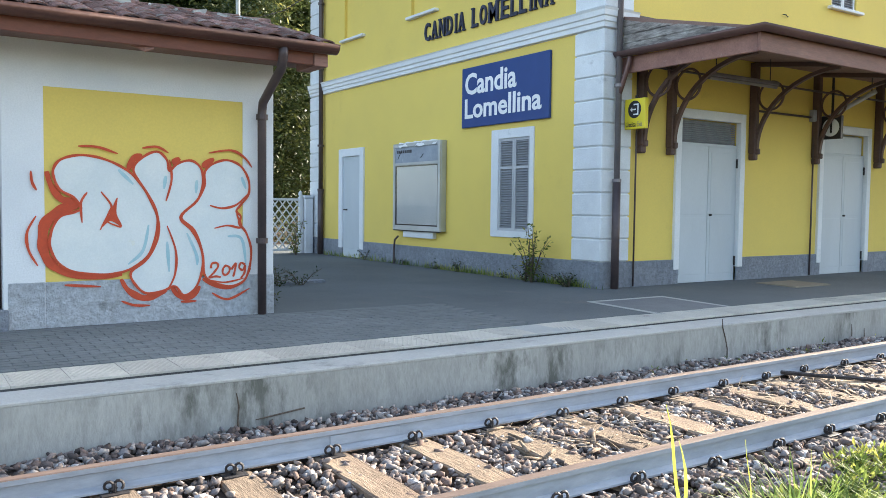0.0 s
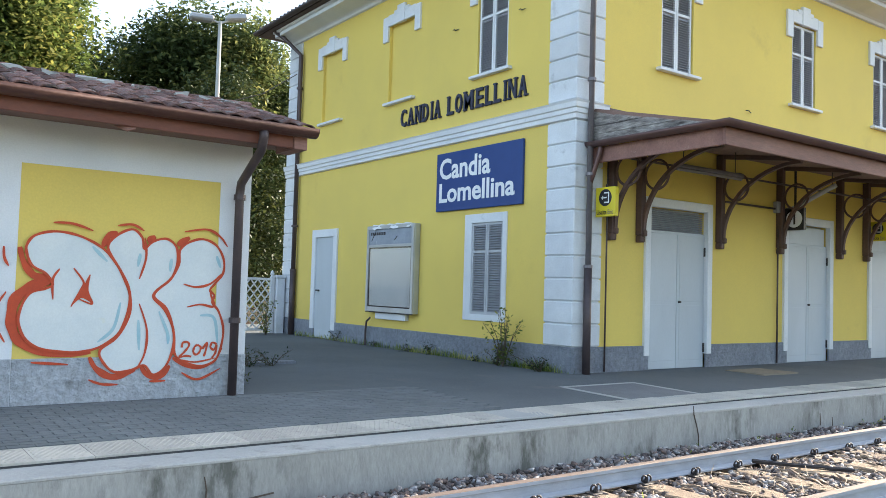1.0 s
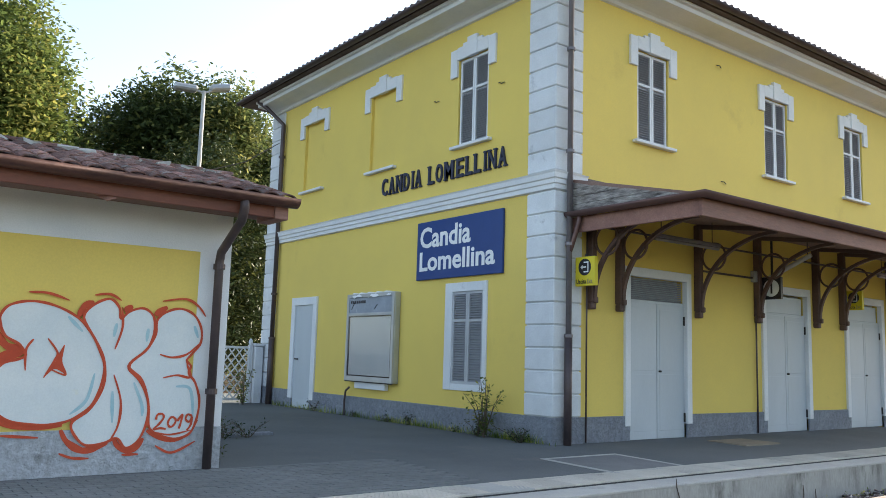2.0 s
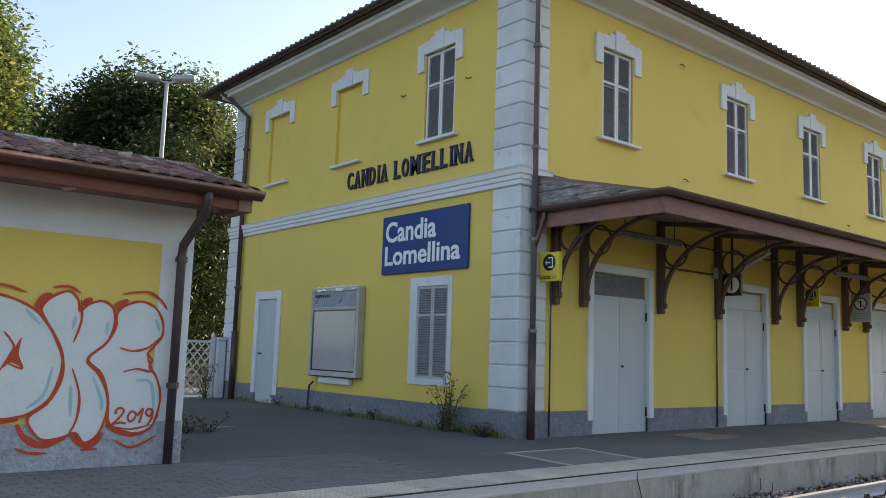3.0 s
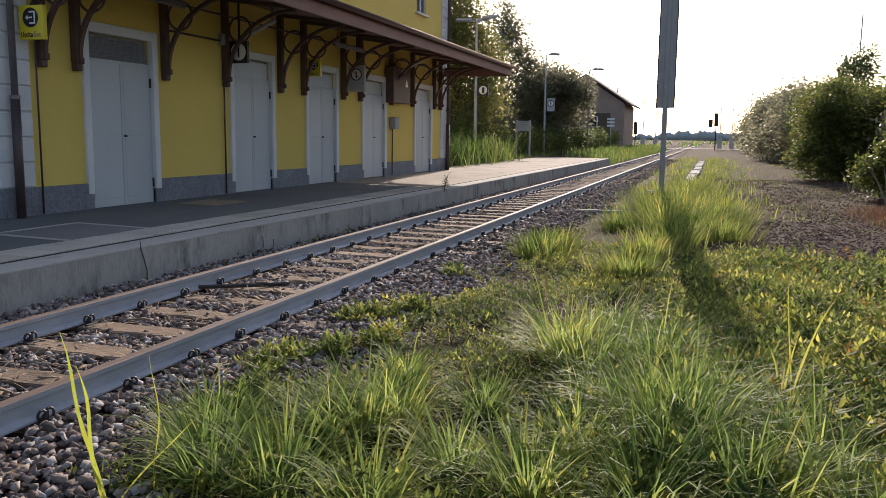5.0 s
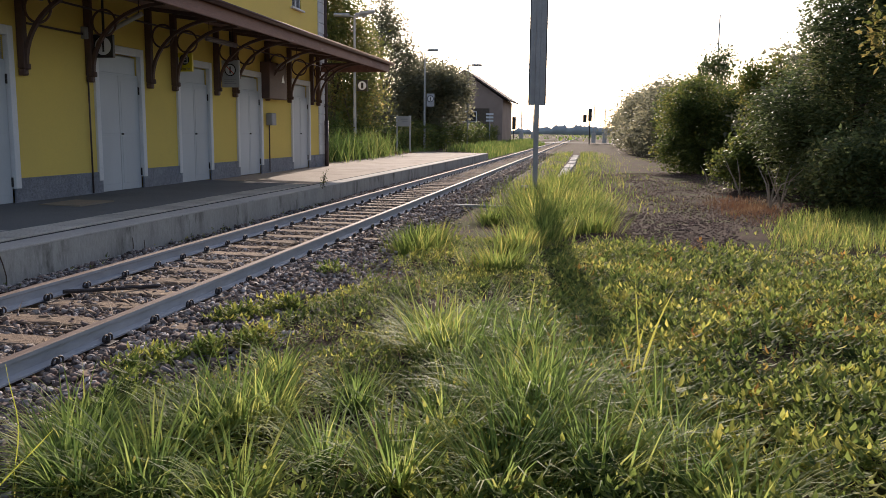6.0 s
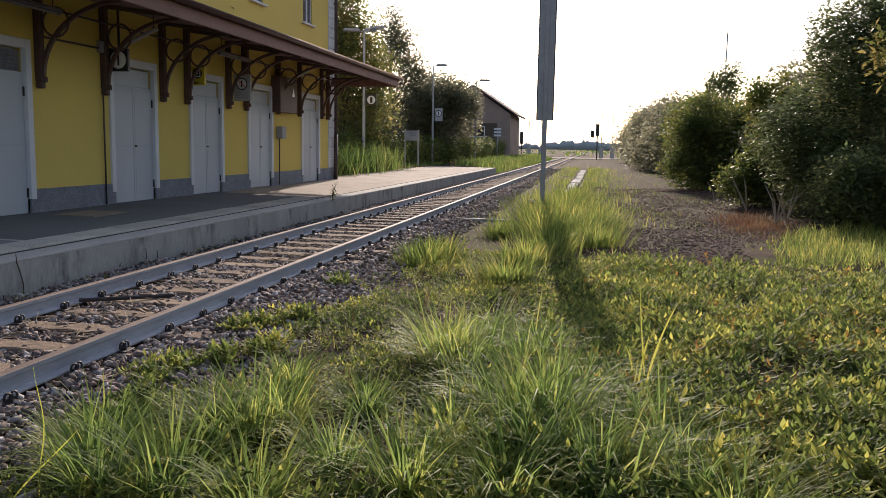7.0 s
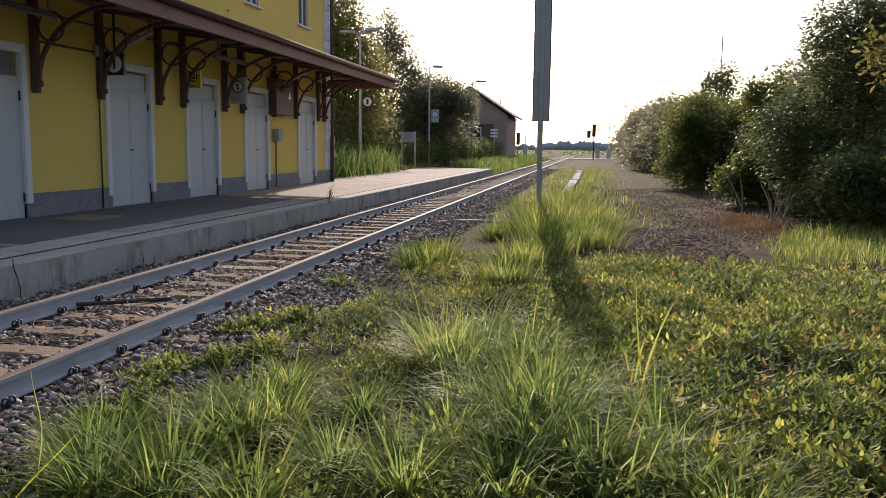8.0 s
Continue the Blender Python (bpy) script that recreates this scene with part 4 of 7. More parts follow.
def lamp_sign(x, y0, y1, z0, z1, face, kind):
    """A double-sided box sign standing out from the wall, facing along the platform."""
    label = {"exit": "yellow exit sign box standing out from the wall", "one": "black platform number sign hung under the canopy", "warn": "pale no-crossing notice hung under the canopy"}[kind]
    s = thing(kind_name[kind], label, "sign")
    part("panel", block(x - 0.04, x + 0.04, y0, y1, z0, z1, 0.006), face, s)
    part("arm", block(x - 0.015, x + 0.015, y1, YF - 0.1 if y1 < YF - 0.12 else y1 + 0.02, (z0 + z1) / 2 - 0.02, (z0 + z1) / 2 + 0.02), IRON, s)
    part("hanger", block(x - 0.012, x + 0.012, (y0 + y1) / 2 - 0.02, (y0 + y1) / 2 + 0.02, z1, under((y0 + y1) / 2) if kind != "exit" else z1 + 0.05), IRON, s)
    m = Matrix.Translation((x - 0.041, 0, 0)) @ Matrix.Rotation(radians(-90), 4, "Z") @ UPRIGHT
    yc, w, h = (y0 + y1) / 2, y1 - y0, z1 - z0

    def disc(name, yy, zz, r, mat, lift):
        bm = bmesh.new()
        bmesh.ops.create_circle(bm, cap_ends=True, segments=28, radius=r)
        bmesh.ops.transform(bm, matrix=m @ Matrix.Translation((-yy, zz, lift)), verts=bm.verts)
        part(name, bm, mat, s)
    if kind == "one":
        disc("disc", yc, (z0 + z1) / 2, h * 0.39, SIGNWHITE, 0.002)
        numeral_one(s, m, -yc, (z0 + z1) / 2, h * 0.5)
    elif kind == "exit":
        disc("disc", yc, z0 + h * 0.64, h * 0.29, SIGNBLACK, 0.002)
        q = Matrix.Translation((0, 0, 0.004))
        for a0, a1, b0, b1 in ((-0.02, 0.08, 0.065, 0.085), (-0.02, 0.08, -0.085, -0.065), (0.06, 0.08, -0.065, 0.065), (-0.07, 0.03, -0.01, 0.01), (-0.085, -0.07, -0.008, 0.008), (-0.07, -0.058, -0.02, 0.02), (-0.058, -0.046, -0.032, 0.032)):
            bm = block(-yc + a0, -yc + a1, z0 + h * 0.64 + b0, z0 + h * 0.64 + b1, 0.003, 0.006)
            bmesh.ops.transform(bm, matrix=m, verts=bm.verts)
            part("arrow_bar", bm, SIGNWHITE, s)
        text_part("word", "Uscita", SIGNBLACK, s, (-yc - w * 0.42, z0 + h * 0.07), w * 0.5, h * 0.16, m @ q, 0.015, 0.001)
        text_part("word", "Exit", MAT, s, (-yc + w * 0.14, z0 + h * 0.07), w * 0.26, h * 0.16, m @ q, 0.0, 0.001)
    else:
        disc("ring", yc, z0 + h * 0.64, h * 0.23, SIGNBLACK, 0.002)
        disc("disc", yc, z0 + h * 0.64, h * 0.19, SIGNWHITE, 0.004)
        bm = block(-0.018, 0.018, -h * 0.13, h * 0.13, 0.0, 0.002)
        bmesh.ops.transform(bm, matrix=m @ Matrix.Translation((-yc, z0 + h * 0.64, 0.006)), verts=bm.verts)
        part("symbol_bar", bm, SIGNBLACK, s)
        bm = block(-0.01, 0.01, -h * 0.21, h * 0.21, 0.0, 0.002)
        bmesh.ops.transform(bm, matrix=m @ Matrix.Translation((-yc, z0 + h * 0.64, 0.009)) @ Matrix.Rotation(radians(45), 4, "Z"), verts=bm.verts)
        part("slash", bm, SIGNRED, s)
        for k in range(3):
            bm = block(-yc - w * 0.35, -yc + w * (0.35 - 0.12 * (k % 2)), z0 + h * (0.12 + 0.08 * k), z0 + h * (0.15 + 0.08 * k), 0.002, 0.004)
            bmesh.ops.transform(bm, matrix=m, verts=bm.verts)
            part("text_bar", bm, SHUTTER, s)
    return s


kind_name = {"exit": "exit_sign", "one": "platform_number_sign", "warn": "warning_sign"}
lamp_sign(9.42, 8.76, 9.17, 2.74, 3.2, SIGNYELLOW, "exit")
lamp_sign(14.66, 8.76, 9.16, 2.87, 3.3, SIGNBLACK, "one")
lamp_sign(18.1, 8.88, 9.25, 2.86, 3.28, SIGNYELLOW, "exit")
lamp_sign(20.3, 8.7, 9.17, 2.62, 3.3, LIGHTGREY, "warn")

box = thing("departure_cabinet", "dark brown metal cabinet on the wall under the canopy", "cabinet")
part("body", block(23.0, 24.42, YF - 0.3, YF - 0.004, 2.45, 3.5, 0.02), BROWN, box)
tri = bmesh.new()
for a, b in zip(((23.95, 2.95), (24.2, 2.95), (24.08, 3.2)), range(3)):
    tri.verts.new((a[0], YF - 0.304, a[1]))
tri.faces.new(tri.verts)
part("warning_mark", tri, SIGNWHITE, box, "pale triangular label")
validator = thing("ticket_machine", "small grey ticket validator on the yellow wall with a cable below", "machine")
part("body", block(23.4, 23.75, YF - 0.2, YF - 0.004, 1.68, 2.04, 0.02), SHUTTER, validator)
part("cable", tube(bmesh.new(), [(23.55, YF - 0.05, 1.69), (23.55, YF - 0.04, 0.3)], 0.02, 6), PIPE, validator)

# notice board on the side wall
board = thing("notice_board", "worn aluminium notice case with a blank pale sheet", "notice board", at=(0, -0.12, 0))
part("case", block(-15.42, -13.62, -0.13, -0.004, 1.02, 2.82, 0.01, m=SIDE), ALU, board)
for u0, u1, z0, z1 in ((-15.42, -15.34, 1.02, 2.82), (-13.7, -13.62, 1.02, 2.82), (-15.34, -13.7, 2.74, 2.82), (-15.34, -13.7, 1.02, 1.12), (-15.34, -13.7, 2.36, 2.42)):
    part("frame_bar", block(u0, u1, -0.165, -0.131, z0, z1, 0.006, m=SIDE), ALU, board)
# Sheet colour lightened to stand in for the reflection in the pane.
part("poster", block(-15.3, -13.74, -0.135, -0.131, 1.14, 2.34, m=SIDE), POSTER, board, "blank greyish white sheet")
HEADER = surf("faded_blue_header", (0.33, 0.36, 0.41), (0.27, 0.3, 0.34), 3, 20, 0.6, 0.1, 0.1, c=(0.5, 0.52, 0.55), cbig=5, cut=0.6)
part("header", block(-15.34, -13.7, -0.145, -0.131, 2.42, 2.74, m=SIDE), HEADER, board, "torn grey-blue header strip")
bm = bmesh.new()
rng = np.random.default_rng(12)
prev = None
for i in range(15):
    uu = -15.2 + i * 0.105
    zz = 2.77 - 0.05 * abs(math.sin(i * 1.3)) * (0.4 + 0.6 * rng.random())
    a, b = bm.verts.new(SIDE @ Vector((uu, -0.17 - 0.02 * math.sin(i), zz))), bm.verts.new(SIDE @ Vector((uu, -0.15, 2.85 - 0.01 * (i % 3))))
    if prev:
        bm.faces.new((prev[0], a, b, prev[1]))
    prev = (a, b)
part("torn_film", bm, SIGNWHITE, board, "peeling white film")
bm = bmesh.new()
for s0, s1 in (((-15.25, 2.5), (-15.1, 2.68)), ((-14.35, 2.5), (-14.25, 2.58))):
    tube(bm, [SIDE @ Vector((s0[0], -0.148, s0[1])), SIDE @ Vector((s1[0], -0.148, s1[1]))], 0.008, 5)
part("scratch", bm, IRON, board)
for k in range(8):
    part("text_bar", block(-15.28 + k * 0.075, -15.23 + k * 0.075, -0.15, -0.146, 2.62, 2.68, m=SIDE), IRON, board)
part("ledge", block(-15.1, -13.95, -0.1, -0.004, 0.87, 1.02, 0.008, m=SIDE), WHITE, board, "white ledge")
for u0, u1, z0, z1 in ((-15.335, -15.31, 1.12, 2.36), (-13.73, -13.705, 1.12, 2.36), (-15.31, -13.73, 2.335, 2.36), (-15.31, -13.73, 1.12, 1.145), (-15.42, -13.62, 1.0, 1.018), (-15.425, -15.42, 1.02, 2.82)):
    part("gasket", block(u0, u1, -0.148, -0.1365, z0, z1, m=SIDE), IRON, board)
pane = part("pane", block(-15.33, -13.71, -0.152, -0.15, 1.12, 2.36, m=SIDE), GLASS, board, "clear front pane")
pane.visible_shadow = False
stub = thing("pipe_stub", "short black pipe standing against the wall", "pipe")
part("pipe", tube(bmesh.new(), [(XS - 0.1, 15.35, 0.25), (XS - 0.1, 15.35, 0.6), (XS - 0.12, 15.28, 0.8), (XS - 0.08, 15.2, 0.88)], 0.022, 8), PIPE, stub)


# ---- service hut beside the station, with the painted wall ----
shed = thing("service_hut", "small white plastered hut with a yellow panel and tiled roof", "building")
SY, SX1, SX0 = 9.0, 3.57, -5.0
part("front_wall", wall_with_holes(SX0, SX1, 0.1, 3.2, [(-0.35, 0.82, 0.2, 2.6), (1.19, 3.21, 0.3, 2.66)], 0.3, Matrix.Translation((0, SY, 0))), SHEDWHITE, shed, "white roughcast plaster")
part("side_wall", block(SX1 - 0.3, SX1, SY + 0.3, 11.4, 0.1, 3.2), SHEDWHITE, shed)
bm = bmesh.new()
for q in (((SX1 - 0.3, 9.0, 3.2), (SX1 - 0.3, 11.4, 3.2), (SX1 - 0.3, 10.2, 3.74)), ((SX1, 9.0, 3.2), (SX1, 11.4, 3.2), (SX1, 10.2, 3.74))):
    bm.faces.new([bm.verts.new(p) for p in q])
bm.verts.ensure_lookup_table()
for a, b in ((0, 1), (1, 2), (2, 0)):
    bm.faces.new((bm.verts[a], bm.verts[b], bm.verts[b + 3], bm.verts[a + 3]))
part("gable", bm, SHEDWHITE, shed)
part("back_wall", block(SX0, SX1 - 0.3, 11.1, 11.4, 0.1, 3.2), SHEDWHITE, shed)
part("end_wall", block(SX0, SX0 + 0.3, SY + 0.3, 11.1, 0.1, 3.2), SHEDWHITE, shed)
part("panel", block(1.19, 3.21, SY + 0.006, SY + 0.2, 0.3, 2.66), YELLOW, shed, "yellow plaster panel")
door = part("door", block(-0.33, 0.8, SY + 0.12, SY + 0.17, 0.3, 2.58, 0.005), DOOR, shed, "grey-blue metal door")
part("step", block(-0.5, 0.86, SY - 0.05, SY + 0.1, 0.2, 0.48, 0.01), PLINTH, shed, "grey doorstep")
for a, b in ((0.86, 1.185), (1.191, 3.209), (3.213, SX1 + 0.008), (SX0, -0.5)):
    part("plinth", block(a, b, SY - 0.007, SY + 0.05, 0.15, 0.735, 0.004), SHEDPLINTH, shed, "rough grey plinth")
part("plinth", block(SX1 - 0.05, SX1 + 0.008, SY + 0.05, 11.4, 0.15, 0.735, 0.004), SHEDPLINTH, shed, "rough grey plinth")

# roof: two slopes, ridge along the track
EY, EZ, RYD, RZD = 8.25, 3.26, 10.2, 3.8
RX0, RX1 = -5.4, 3.95
bm = bmesh.new()
sec = [(EY, EZ - 0.07), (RYD, RZD - 0.07), (2 * RYD - EY, EZ - 0.07), (2 * RYD - EY, EZ), (RYD, RZD), (EY, EZ)]
ends = [[bm.verts.new((x, y, z)) for y, z in sec] for x in (RX0, RX1)]
for i in range(6):
    bm.faces.new((ends[0][i], ends[0][(i + 1) % 6], ends[1][(i + 1) % 6], ends[1][i]))
bm.faces.new(ends[0])
bm.faces.new(ends[1][::-1])
hut_roof = part("roof", bm, SOFFIT, shed, "gabled roof of worn clay tiles")
part("fascia", block(RX0, 3.74, EY + 0.04, EY + 0.1, 3.03, 3.24, 0.006), surf("red_brown_wood", (0.2, 0.075, 0.05), (0.14, 0.055, 0.038), 3, 40, 0.6, 0.2, 0.15, stretch=(0.3, 1, 1)), shed, "red-brown timber fascia")
part("fascia_end", block(3.74, 3.9, EY + 0.02, EY + 0.5, 3.02, 3.16, 0.006), FASCIA, shed)
part("soffit", block(RX0, 3.9, EY + 0.1, SY, 3.1, 3.14, 0.004), SOFFIT, shed)
for x in (2.0,):
    part("brace", tube(bmesh.new(), [(x + 0.07, EY + 0.08, 3.04), (x, EY + 0.1, 3.01), (x - 0.1, EY + 0.16, 3.06)], 0.035, 4), FASCIA, shed)
half = [(math.cos(a) * 0.1, math.sin(a) * 0.1) for a in np.linspace(math.pi, 2 * math.pi, 8)]
prof = [(u + 0.06, w) for u, w in half] + [(u * 0.92 + 0.06, w * 0.92) for u, w in half[::-1]]
part("gutter", sweep(bmesh.new(), prof, [(RX0, EY + 0.02, EZ - 0.015), (3.97, EY + 0.02, EZ - 0.015)]), COPPER, shed, "copper half-round gutter", smooth=True)
gp_pts = [(3.36, EY - 0.04, 3.2), (3.36, EY - 0.04, 3.08), (3.38, EY + 0.06, 2.96), (3.4, SY - 0.12, 2.66), (3.4, SY - 0.09, 2.55), (3.4, SY - 0.09, 0.27)]
pipe = part("downpipe", tube(bmesh.new(), gp_pts, 0.05, 12), PIPE, shed, "dark brown downpipe", smooth=True)
for z in (2.5, 1.12):
    part("collar", tube(bmesh.new(), [(3.4, SY - 0.09, z - 0.03), (3.4, SY - 0.09, z + 0.03)], 0.066, 12), PIPE, pipe)

# the painted piece: white bubble letters with red outlines
graffiti = thing("graffiti", "sprayed white bubble letters with red outlines and a date", "graffiti")


layer = 0


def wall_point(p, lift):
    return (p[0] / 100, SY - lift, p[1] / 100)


def smooth_line(pts, closed, steps=6):
    """A soft curve through the points."""
    out = []
    n = len(pts)
    for i in range(n if closed else n - 1):
        p = [pts[(i + k) % n] if closed else pts[min(max(i + k, 0), n - 1)] for k in (-1, 0, 1, 2)]
        for s in range(steps):
            t = s / steps
            out.append(tuple(0.5 * (2 * p[1][d] + (p[2][d] - p[0][d]) * t + (2 * p[0][d] - 5 * p[1][d] + 4 * p[2][d] - p[3][d]) * t * t + (3 * p[1][d] - p[0][d] - 3 * p[2][d] + p[3][d]) * t ** 3) for d in (0, 1)))
    if not closed:
        out.append(tuple(pts[-1]))
    return out


def spray_fill(pts, lift, mat, name):
    global layer
    layer += 1
    lift += layer * 0.00006
    bm = bmesh.new()
    ring = [bm.verts.new(wall_point(p, lift)) for p in smooth_line(pts, True)]
    f = bm.faces.new(ring)
    f.normal_update()
    bmesh.ops.triangulate(bm, faces=[f])
    part(name, bm, mat, graffiti)


def spray_line(pts, width, lift, mat, closed=False, taper=True, name="stroke"):
    global layer
    layer += 1
    lift += layer * 0.00006
    line = smooth_line(pts, closed)
    bm = bmesh.new()
    rows = []
    n = len(line)
    for i, p in enumerate(line):
        a, b = (line[i - 1], line[(i + 1) % n]) if closed else (line[max(i - 1, 0)], line[min(i + 1, n - 1)])
        d = Vector((b[0] - a[0], b[1] - a[1])).normalized()
        w = width * (1 if closed or not taper else 0.35 + 0.65 * math.sin(math.pi * (i + 0.4) / (n - 0.2)))
        w *= 1 + 0.12 * math.sin(i * 0.9)
        rows.append([bm.verts.new(wall_point((p[0] - d.y * s * w / 2, p[1] + d.x * s * w / 2), lift + i * 0.00002)) for s in (-1, 1)])
    for a, b in zip(rows, rows[1:] + (rows[:1] if closed else [])):
        bm.faces.new((a[0], a[1], b[1], b[0]))
    part(name, bm, mat, graffiti)


# Shapes traced to fit the camera's view, in centimetres on the wall.
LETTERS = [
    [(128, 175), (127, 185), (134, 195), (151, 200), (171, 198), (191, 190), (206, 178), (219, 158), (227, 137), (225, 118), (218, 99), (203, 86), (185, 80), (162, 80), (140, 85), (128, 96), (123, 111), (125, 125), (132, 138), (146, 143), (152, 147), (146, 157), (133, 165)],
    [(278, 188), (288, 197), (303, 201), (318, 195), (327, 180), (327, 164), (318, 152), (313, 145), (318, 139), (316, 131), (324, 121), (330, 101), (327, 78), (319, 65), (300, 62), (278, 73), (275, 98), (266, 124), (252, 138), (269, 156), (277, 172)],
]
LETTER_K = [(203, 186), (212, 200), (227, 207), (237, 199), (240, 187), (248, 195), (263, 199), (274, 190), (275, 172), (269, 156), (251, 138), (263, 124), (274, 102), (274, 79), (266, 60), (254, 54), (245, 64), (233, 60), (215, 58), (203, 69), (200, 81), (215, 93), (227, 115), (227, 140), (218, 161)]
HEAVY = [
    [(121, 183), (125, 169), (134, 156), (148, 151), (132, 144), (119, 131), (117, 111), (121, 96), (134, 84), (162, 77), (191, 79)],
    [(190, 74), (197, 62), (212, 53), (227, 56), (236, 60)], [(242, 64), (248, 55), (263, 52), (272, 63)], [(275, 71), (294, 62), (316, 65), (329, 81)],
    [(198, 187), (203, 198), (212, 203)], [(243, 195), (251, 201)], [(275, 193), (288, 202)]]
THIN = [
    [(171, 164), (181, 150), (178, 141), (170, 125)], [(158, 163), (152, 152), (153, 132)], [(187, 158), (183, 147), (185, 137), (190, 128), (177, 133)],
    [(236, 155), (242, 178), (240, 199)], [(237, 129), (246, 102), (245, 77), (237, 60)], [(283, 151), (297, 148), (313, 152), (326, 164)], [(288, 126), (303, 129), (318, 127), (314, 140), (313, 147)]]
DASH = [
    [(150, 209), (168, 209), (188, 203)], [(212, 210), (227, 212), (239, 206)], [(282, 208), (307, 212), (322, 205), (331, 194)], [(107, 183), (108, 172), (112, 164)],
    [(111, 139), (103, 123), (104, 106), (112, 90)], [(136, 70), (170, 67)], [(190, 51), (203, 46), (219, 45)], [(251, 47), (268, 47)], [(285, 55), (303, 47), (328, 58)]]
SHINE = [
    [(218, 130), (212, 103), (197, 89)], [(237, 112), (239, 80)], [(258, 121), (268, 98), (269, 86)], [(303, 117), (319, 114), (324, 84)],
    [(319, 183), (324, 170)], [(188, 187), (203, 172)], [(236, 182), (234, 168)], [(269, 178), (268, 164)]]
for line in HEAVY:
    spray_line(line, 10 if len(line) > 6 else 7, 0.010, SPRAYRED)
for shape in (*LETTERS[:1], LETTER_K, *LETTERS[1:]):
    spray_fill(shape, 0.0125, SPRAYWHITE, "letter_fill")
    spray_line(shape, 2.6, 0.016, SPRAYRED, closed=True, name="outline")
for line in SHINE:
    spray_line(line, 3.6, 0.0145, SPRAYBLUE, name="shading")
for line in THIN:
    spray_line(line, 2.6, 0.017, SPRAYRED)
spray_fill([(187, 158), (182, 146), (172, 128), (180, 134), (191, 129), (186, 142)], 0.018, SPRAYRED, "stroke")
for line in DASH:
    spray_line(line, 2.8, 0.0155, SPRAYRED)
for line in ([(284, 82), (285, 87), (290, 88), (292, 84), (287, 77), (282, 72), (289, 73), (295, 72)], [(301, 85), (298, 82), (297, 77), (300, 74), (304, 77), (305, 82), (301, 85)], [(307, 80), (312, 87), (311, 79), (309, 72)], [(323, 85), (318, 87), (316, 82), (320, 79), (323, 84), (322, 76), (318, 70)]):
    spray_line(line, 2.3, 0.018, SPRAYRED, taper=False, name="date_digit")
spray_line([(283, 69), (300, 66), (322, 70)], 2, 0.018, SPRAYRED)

# ---- yard between hut and station: fence, pillar, street lamp, cable ----
fence = thing("lattice_gate", "white lattice gate with pointed posts at the end of the yard", "gate")
FY = 19.6
for x in (7.0, 8.62):
    bm = block(x - 0.05, x + 0.05, FY - 0.05, FY + 0.05, 0.2, 1.72, 0.01)
    tube(bm, [(x, FY, 1.72), (x, FY, 1.78), (x, FY, 1.84), (x, FY, 1.88)], [0.03, 0.055, 0.045, 0.008], 8)
    part("post", bm, WHITE, fence)
for z in (0.35, 1.62):
    part("gate_rail", block(7.05, 8.57, FY - 0.02, FY + 0.02, z, z + 0.06, 0.005), WHITE, fence)
for s in (-1, 1):
    for k in range(-6, 10):
        x = 7.05 + k * 0.2
        pts = []
        for q in (0.41, 1.62):
            pts.append((x + (q - 0.41) * 0.8 if s > 0 else x + 0.97 - (q - 0.41) * 0.8, q))
        (xa, za), (xb, zb) = pts
        lo, hi = (xa, za), (xb, zb)
        def cut(p, q, lim):
            t = (lim - p[0]) / (q[0] - p[0])
            return (lim, p[1] + (q[1] - p[1]) * t)
        if max(xa, xb) < 7.1 or min(xa, xb) > 8.5:
            continue
        ends2 = []
        for p, q in ((lo, hi), (hi, lo)):
            if p[0] < 7.05:
                p = cut(p, q, 7.05)
            if p[0] > 8.57:
                p = cut(p, q, 8.57)
            ends2.append(p)
        part("slat", tube(bmesh.new(), [(ends2[0][0], FY + s * 0.012, ends2[0][1]), (ends2[1][0], FY + s * 0.012, ends2[1][1])], 0.02, 4), WHITE, fence)
pillar = thing("gate_pillar", "weathered white gate pillar beside the gate", "pillar")
part("shaft", block(8.7, 8.93, FY - 0.12, FY + 0.12, 0.2, 1.68, 0.02), QUOIN, pillar)
part("cap", block(8.68, 8.95, FY - 0.14, FY + 0.14, 1.68, 1.76, 0.02), QUOIN, pillar)
kerb = thing("kerb", "low grey kerb around a weedy strip in the yard", "kerb")
part("kerb_stone", block(4.2, 5.7, 12.05, 12.2, 0.2, 0.33, 0.01), PLINTH, kerb)


def street_lamp(at, height, arms, label, group=""):
    """A tapered pole with flat lamp heads; arms: (dx, dy, tilt)."""
    s = thing("street_lamp", label, "street lamp", group, at)
    part("pole", tube(bmesh.new(), [(0, 0, 0), (0, 0, height)], [0.085, 0.05], 10), LAMPPOST, s)
    for dx, dy, rise in arms:
        d = Vector((dx, dy, 0)).normalized()
        ln = math.hypot(dx, dy)
        a = part("arm", tube(bmesh.new(), [(0, 0, height - 0.05), (d.x * ln * 0.35, d.y * ln * 0.35, height + rise * 0.4)], 0.03, 8), LAMPPOST, s)
        bm = bmesh.new()
        cuboid(bm, 0.22 * ln, ln, -0.17, 0.17, -0.07, 0.1, 0.05)
        m = Matrix.Translation((0, 0, height + rise * 0.4)) @ Matrix.Rotation(math.atan2(dy, dx), 4, "Z") @ Matrix.Rotation(-math.atan2(rise, ln), 4, "Y")
        bmesh.ops.transform(bm, matrix=m, verts=bm.verts)
        part("lamp_head", bm, STEEL, s)
    return s


street_lamp((7.85, 22, 0.2), 8.55, [(0.75, -0.1, 0.15), (-0.8, 0.15, 0.0)], "pale street lamp with two flat heads behind the hut")
cable = thing("cable", "thin dark cable hung from the station wall", "cable")
